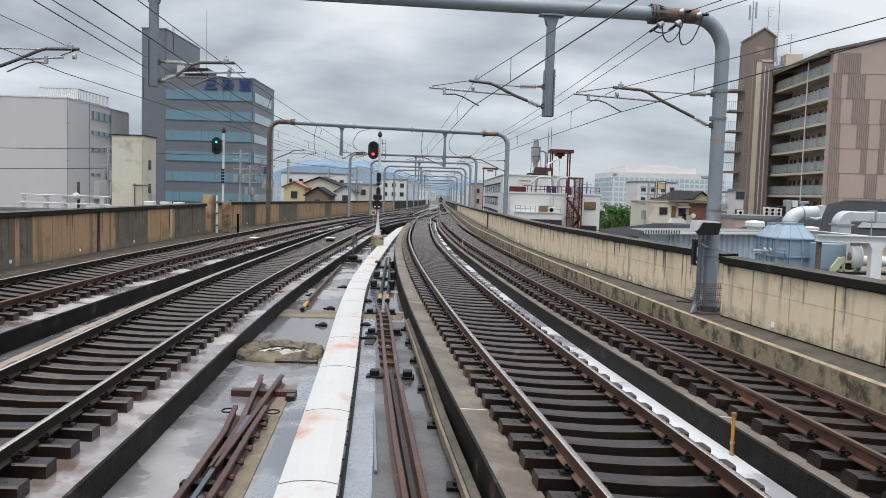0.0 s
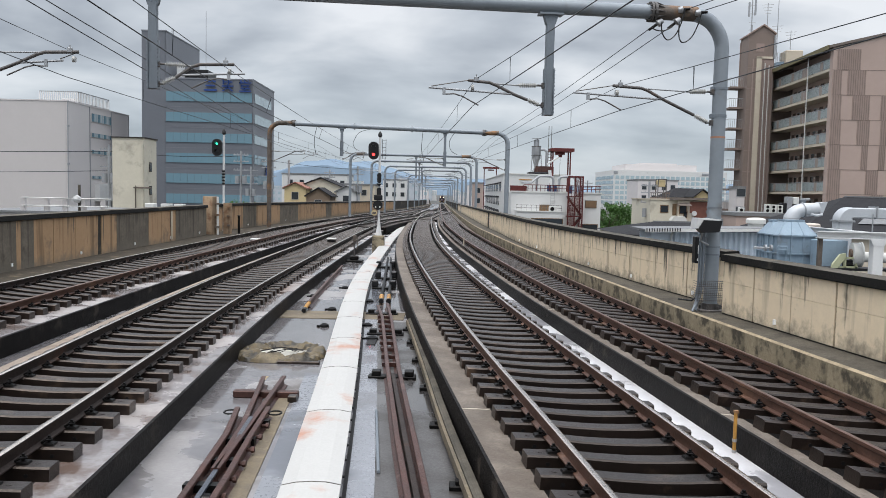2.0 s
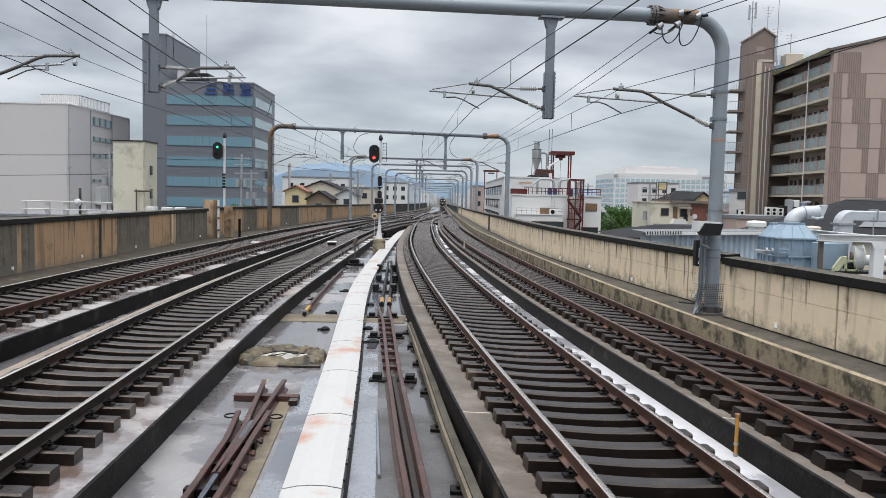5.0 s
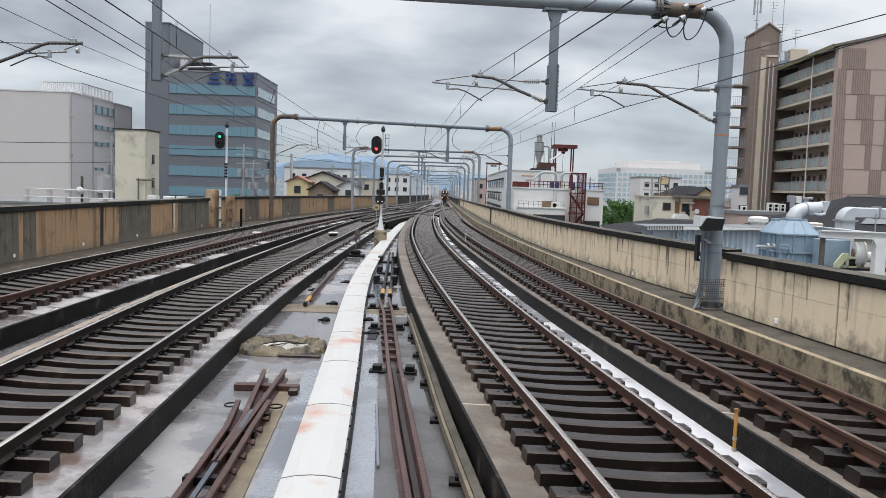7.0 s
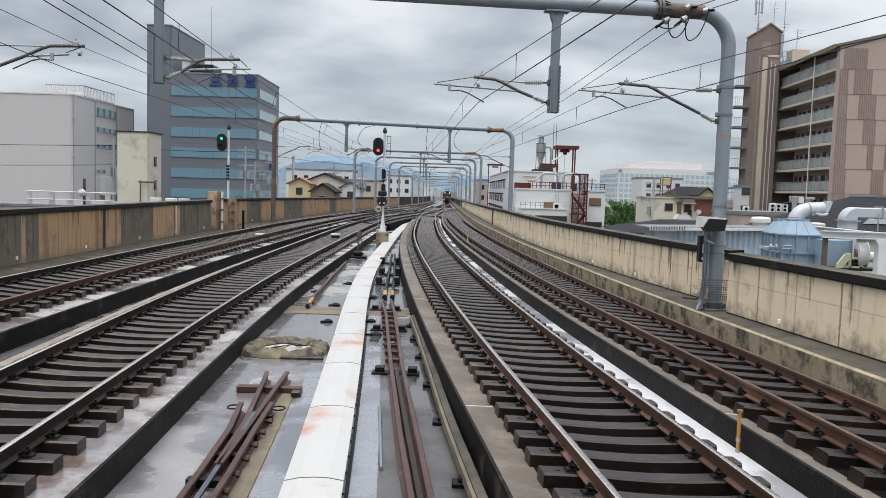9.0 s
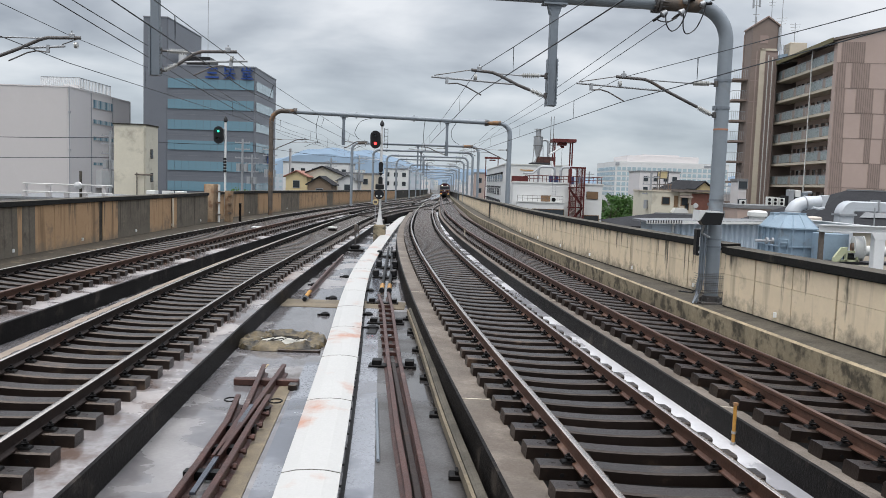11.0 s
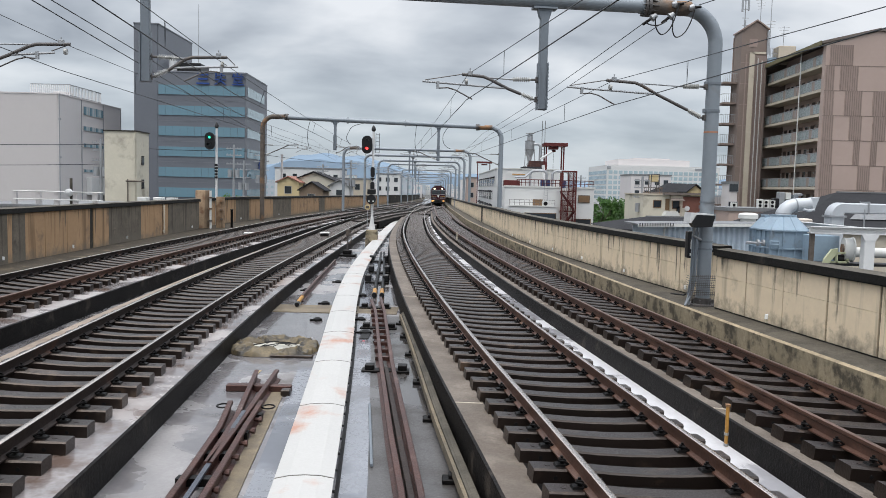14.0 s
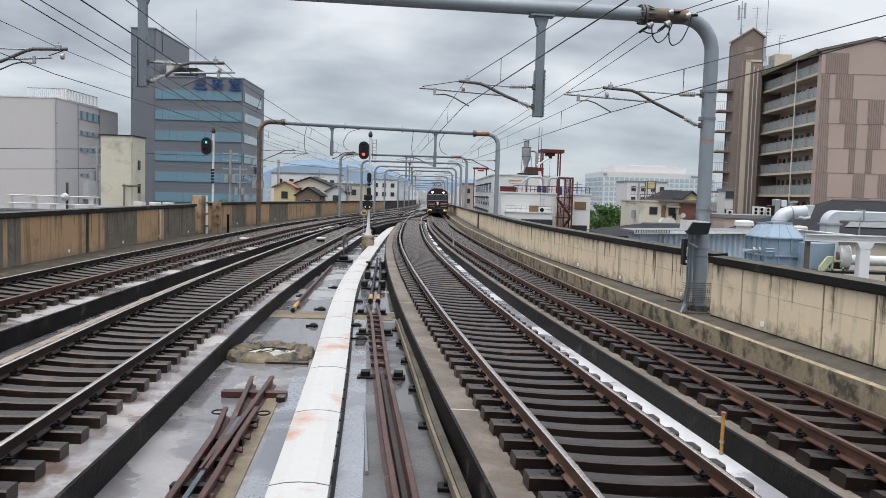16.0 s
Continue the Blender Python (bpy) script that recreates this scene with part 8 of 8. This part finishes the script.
    for x, z in ((32.75, 0.9), (33.35, 0.85), (34.0, 0.8), (30.1, 0.5)):
        u = thing("air_conditioner", (x, 80.6, 1.25), "white rooftop air conditioner unit", "air conditioner", "rooftop air conditioners")
        part("case", Build().box(x - 0.26, x + 0.26, 80.4, 80.9, 1.25, 1.25 + z, c=0.03), "ac", u)
        for zz in ((0.25, 0.62) if z > 0.6 else (0.25,)):
            part("fan", Build().tube([(x - 0.05, 80.36, 1.25 + zz), (x - 0.05, 80.42, 1.25 + zz)], 0.15, 14), "clip", u)
    u = thing("cooling_plant", (35.6, 81.5, 1.25), "grey and black rooftop cooling plant on a frame", "roof plant")
    part("frame", Build().box(34.4, 37.4, 81.2, 82.2, 1.25, 1.5), "black", u)
    for x, z0, z1, m in ((34.75, 1.5, 2.3, "black"), (35.3, 1.5, 2.95, "galv"), (35.95, 2.2, 2.9, "ac"), (36.0, 1.5, 2.2, "black"), (36.7, 1.5, 2.7, "post_grey"), (37.1, 2.6, 2.85, "galv")):
        part("unit", Build().box(x - 0.28, x + 0.28, 81.3, 82.1, z0, z1, c=0.04), m, u)


beige_block()


# ---- trees, poles and small roof things ----
def build_tree(x, y, z0, h, r, label, seed):
    random.seed(seed)
    t = thing("tree", (x, y, z0), label, "tree", "street trees")
    tk = Build().tube([(x, y, z0), (x + 0.1, y, z0 + h * 0.35), (x - 0.1, y, z0 + h * 0.7)], [0.22, 0.15, 0.06], 8)
    for k in range(7):
        a = random.uniform(0, 6.28)
        zz = z0 + h * random.uniform(0.3, 0.6)
        tk.tube([(x, y, zz), (x + math.cos(a) * r * 0.45, y + math.sin(a) * r * 0.45, zz + h * 0.14), (x + math.cos(a) * r * 0.8, y + math.sin(a) * r * 0.8, zz + h * 0.25)], [0.09, 0.06, 0.02], 6)
    part("trunk", tk, "bark", t)
    lv = Build()
    blobs = [(random.gauss(0, r * 0.45), random.gauss(0, r * 0.45), z0 + h * random.uniform(0.35, 0.95), random.uniform(0.35, 0.75)) for _ in range(36)]
    for bx, by, bz, br in blobs:
        for _ in range(70):
            d = Vector((random.gauss(0, 1), random.gauss(0, 1), random.gauss(0, 0.8))).normalized() * br * random.uniform(0.5, 1.1)
            c = Vector((x + bx, y + by, bz)) + d
            a = Vector((random.gauss(0, 1), random.gauss(0, 1), random.gauss(0, 1))).normalized() * 0.17
            b2 = a.cross(Vector((random.gauss(0, 1), random.gauss(0, 1), random.gauss(0, 1)))).normalized() * 0.09
            lv.add([c - a, c + b2, c + a, c - b2], [(0, 1, 2, 3)])
    cr_ = part("crown", lv, "leaf", t)
    cr_["kind"] = "stuff"
    return t


for k, (x, y, h, r) in enumerate(((21.8, 106, 10.0, 1.7), (23.4, 109, 10.3, 2.0), (25.2, 112, 9.9, 2.0), (27.4, 116, 9.2, 2.0), (24.6, 126, 10.4, 2.4), (29.2, 122, 9.0, 2.0))):
    build_tree(x, y, -8, h, r, "leafy green street tree between buildings", 20 + k)
for k, (x, y) in enumerate(((-24.2, 90), (-22.6, 92))):
    build_tree(x, y, -8, 9.1, 1.3, "dense green tree rising behind the parapet", 40 + k)


def utility_pole(x, y, top, label="grey concrete utility pole with crossarms and transformers"):
    g = thing("utility_pole", (x, y, -8), label, "utility pole", "utility poles")
    part("pole", Build().tube([(x, y, -8), (x, y, top)], [0.2, 0.13], 10), "galv", g, smooth=True)
    for k, dz in enumerate((0.5, 1.3, 2.4)):
        a = part("crossarm", Build().box(x - 0.95, x + 0.95, y - 0.06, y + 0.06, top - dz - 0.06, top - dz + 0.06), "galv", g)
        for dx in (-0.85, -0.45, 0.45, 0.85):
            part("insulator", Build().tube([(x + dx, y, top - dz + 0.06), (x + dx, y, top - dz + 0.2)], 0.03, 8), "galv", a)
    for dx in (-0.45, 0.45):
        part("transformer", Build().tube([(x + dx, y - 0.1, top - 4.1), (x + dx, y - 0.1, top - 3.1)], 0.3, 12), "galv", g, smooth=True)


for x, y, top in ((-25.8, 100, 7.2), (-23.2, 104, 6.6), (-36.5, 86, 6.9), (-27.5, 112, 5.6), (23.6, 92, 4.4), (26.8, 150, 5.5), (29.0, 84, 3.6), (-14.2, 128, 6.5), (-19.6, 134, 6.0)):
    utility_pole(x, y, top)

for z0, z1, x0, y0, x1, y1 in ((6.3, 6.2, -80, 92, -36.5, 86), (3.6, 4.1, -80, 90, -36.5, 86), (6.2, 6.6, -36.5, 86, -25.8, 100), (6.6, 6.0, -25.8, 100, -14.2, 128)):
    b = Build()
    for k in range(2):
        P, Q = Vector((x0, y0 + 0.4 * k, z0)), Vector((x1, y1 + 0.4 * k, z1))
        b.tube([P.lerp(Q, t) - Vector((0, 0, 1.2 * t * (1 - t))) for t in np.linspace(0, 1, 9)], 0.025, 5)
    solo("street_cable", b, "wire", "sagging dark street cables between utility poles", "cable", "street cables")


def left_roof():
    g = thing("low_roof_building", (-29, 60, -8), "low building with a pale flat roof and white pipe railing", "building")
    part("wall", Build().box(-36, -20, 60, 74, -8, 0.3), "pale_wall", g)
    part("roof", Build().box(-36.2, -19.8, 59.8, 74.2, 0.3, 0.45), "roof_grey", g)
    for z in (0.85, 1.45):
        part("pipe_rail", Build().tube([(-32.2, 60.2, z), (-25.4, 60.2, z)], 0.04, 8), "ac", g)
    for x in (-32.2, -30.4, -29.0, -27.6, -26.1):
        part("rail_post", Build().box(x - 0.17, x + 0.17, 60.3, 60.6, 0.45, 1.45, c=0.02), "pale_wall", g)
    part("dish", Build().tube([(-28.0, 60.0, 1.35), (-28.0, 60.1, 1.4), (-28.0, 60.25, 1.4)], [0.08, 0.28, 0.30], 16), "white", g, smooth=True)
    part("vent_pipe", Build().tube([(-27.95, 60.5, 0.45), (-27.95, 60.5, 2.5)], 0.1, 10), "walkway", g)
    for x in (-22.6, -21.4, -20.4):
        part("roof_unit", Build().box(x - 0.35, x + 0.35, 60.5, 61.2, 0.45, 1.2, c=0.03), "ac", g)


left_roof()

# concrete blocks in the gap of the parapet
cb1 = thing("concrete_block", (-12.75, 43.1, -0.02), "tall round rust-stained tan pillar in the parapet gap", "pillar", "blocks in the gap")
part("block", Build().tube([(-12.78, 43.1, -0.02), (-12.78, 43.1, 1.98), (-12.78, 43.1, 2.03)], [0.40, 0.40, 0.37], 22), "block_tan", cb1, smooth=True)
wp = part("white_pipe", Build().tube([(-12.30, 42.85, -0.02), (-12.30, 42.85, 2.02)], 0.06, 10), "ac", cb1, "pale pipe with clamps")
for z in (0.35, 1.0, 1.6):
    part("clamp", Build().box(-12.42, -12.22, 42.76, 42.94, z, z + 0.09), "rusted_paint", wp)
cb2 = thing("concrete_block", (-12.2, 43.9, -0.02), "rust-stained tan concrete block with iron fittings", "concrete block", "blocks in the gap")
part("block", Build().tube([(-12.05, 43.9, -0.02), (-12.05, 43.9, 1.68)], 0.24, 16), "block_tan", cb2, smooth=True)
for z in (0.4, 0.9, 1.4):
    part("fitting", Build().box(-12.0, -11.85, 43.6, 43.7, z, z + 0.1), "rusted_paint", cb2)
dp = thing("dark_bollard", (-11.5, 44.2, -0.02), "short dark steel bollard on the walkway", "bollard")
part("post", Build().tube([(-11.5, 44.2, -0.02), (-11.5, 44.2, 0.95)], 0.07, 10), "clip", dp)
part("cap", Build().tube([(-11.5, 44.2, 0.95), (-11.5, 44.2, 1.0)], 0.09, 10), "black", dp)
solo("wall_pipe", Build().tube([(-12.50, 36.2, 0.1), (-12.50, 36.2, 1.4)], 0.04, 8), "beige", "pale downpipe on the dark parapet", "pipe")
spd = thing("speed_marker", (-5.0, 56.0, DECK_Z), "round yellow speed marker on a thin post", "marker sign")
part("post", Build().tube([(-5.0, 56, DECK_Z), (-5.0, 56, 0.75)], 0.03, 8), "galv", spd)
part("disc", Build().tube([(-5.0, 55.95, 1.0), (-5.0, 56.0, 1.0)], 0.2, 20), "yellow_wall", spd)
part("bar", Build().box(-5.12, -4.88, 55.93, 55.955, 0.92, 1.08), "rusted_paint", spd)


# ---- distance ----
def far_city():
    random.seed(11)
    b = Build()
    for _ in range(620):
        y = random.uniform(200, 1500)
        side = random.choice((-1, 1))
        x = side * random.uniform(14, 60 + y * 0.5)
        if side > 0 and (y < 420 and x > 40 or y < 760 and x > 0.10 * y):
            continue
        if side < 0 and y < 260 and x < -36:
            continue
        w, d = random.uniform(6, 16), random.uniform(6, 14)
        top = random.uniform(-3, 3.5) + (random.random() < 0.22) * random.uniform(2, 6) + y * 0.004
        b.box(x - w / 2, x + w / 2, y, y + d, -8, top, random.choice((0, 0, 1, 2)))
        n = int(w / 2.4)
        for i in range(n):
            for z in (top - 1.9, top - 4.6):
                b.box(x - w / 2 + (i + 0.3) * w / n, x - w / 2 + (i + 0.75) * w / n, y - 0.06, y, z, z + 1.2, 3)
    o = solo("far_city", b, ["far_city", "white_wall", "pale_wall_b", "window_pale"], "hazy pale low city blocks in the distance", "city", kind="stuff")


far_city()


def hills():
    vs, fs = [], []
    n = 160
    for i in range(n + 1):
        x = -2400 + 4800 * i / n
        px = x / 3800
        h = 70 + 75 * math.exp(-((px + 0.13) / 0.10) ** 2) + 45 * noise.noise(Vector((x * 0.0022, 3.3, 0))) + 16 * noise.noise(Vector((x * 0.009, 7.1, 0)))
        vs += [(x, 3800, -8), (x, 3850 + 60 * noise.noise(Vector((x * 0.01, 1, 1))), max(h * 0.75, 20)), (x, 4100, max(h, 25))]
    for i in range(n):
        for k in range(2):
            fs.append((i * 3 + k, i * 3 + 3 + k, i * 3 + 4 + k, i * 3 + 1 + k))
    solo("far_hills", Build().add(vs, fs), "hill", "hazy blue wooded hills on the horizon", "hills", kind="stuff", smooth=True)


hills()


# pale sealant lines across the trackbeds
def seal_line(key, y, x0, x1, drop):
    line = LINES[key]
    p, s, u, d = line.at(y, LEVEL[key] - 0.325, TILT[key])
    up = Vector((0, 0, 1))
    b = Build()
    b.prism([p + s * x0 + u * 0.010 - d * 0.012, p + s * x1 + u * 0.010 - d * 0.012, p + s * x1 + u * 0.010 + d * 0.012, p + s * x0 + u * 0.010 + d * 0.012], u * 0.008)
    e = p + s * (x0 - 0.004)
    b.prism([e - d * 0.012, e + d * 0.012, e + d * 0.012 - up * drop, e - d * 0.012 - up * drop], s * -0.006)
    solo("joint_seal", b, "beige", "thin pale sealant line across the trackbed joint", "joint seal", "joint seals", kind="structure")


for key, y, x0 in (("C", 10.3, -1.5), ("C", 20.2, -1.5), ("D", 9.85, -1.34), ("D", 18.6, -1.34), ("B", 24.0, -1.57)):
    seal_line(key, y, x0, x0 + 0.36, 0.4)


# ---- what moves ----
def motions():
    """The train runs in along the track beside the parapet at a steady pace."""
    line = LINES["D"]
    for k, car in enumerate(CARS):
        rows = []
        for i in range(33):
            t = i * 0.5
            y = 103.5 + 22.6 * (16.0 - t) + k * 20.6
            a, b = Vector((line(y), y, grade(y))), Vector((line(y + 14), y + 14, grade(y + 14)))
            d = b - a
            rows.append((t, pose(a.x, a.y, a.z + 0.01, math.degrees(math.atan2(d.z, d.y)), 0, -math.degrees(math.atan2(d.x, d.y)))))
        walk(car, rows)


motions()
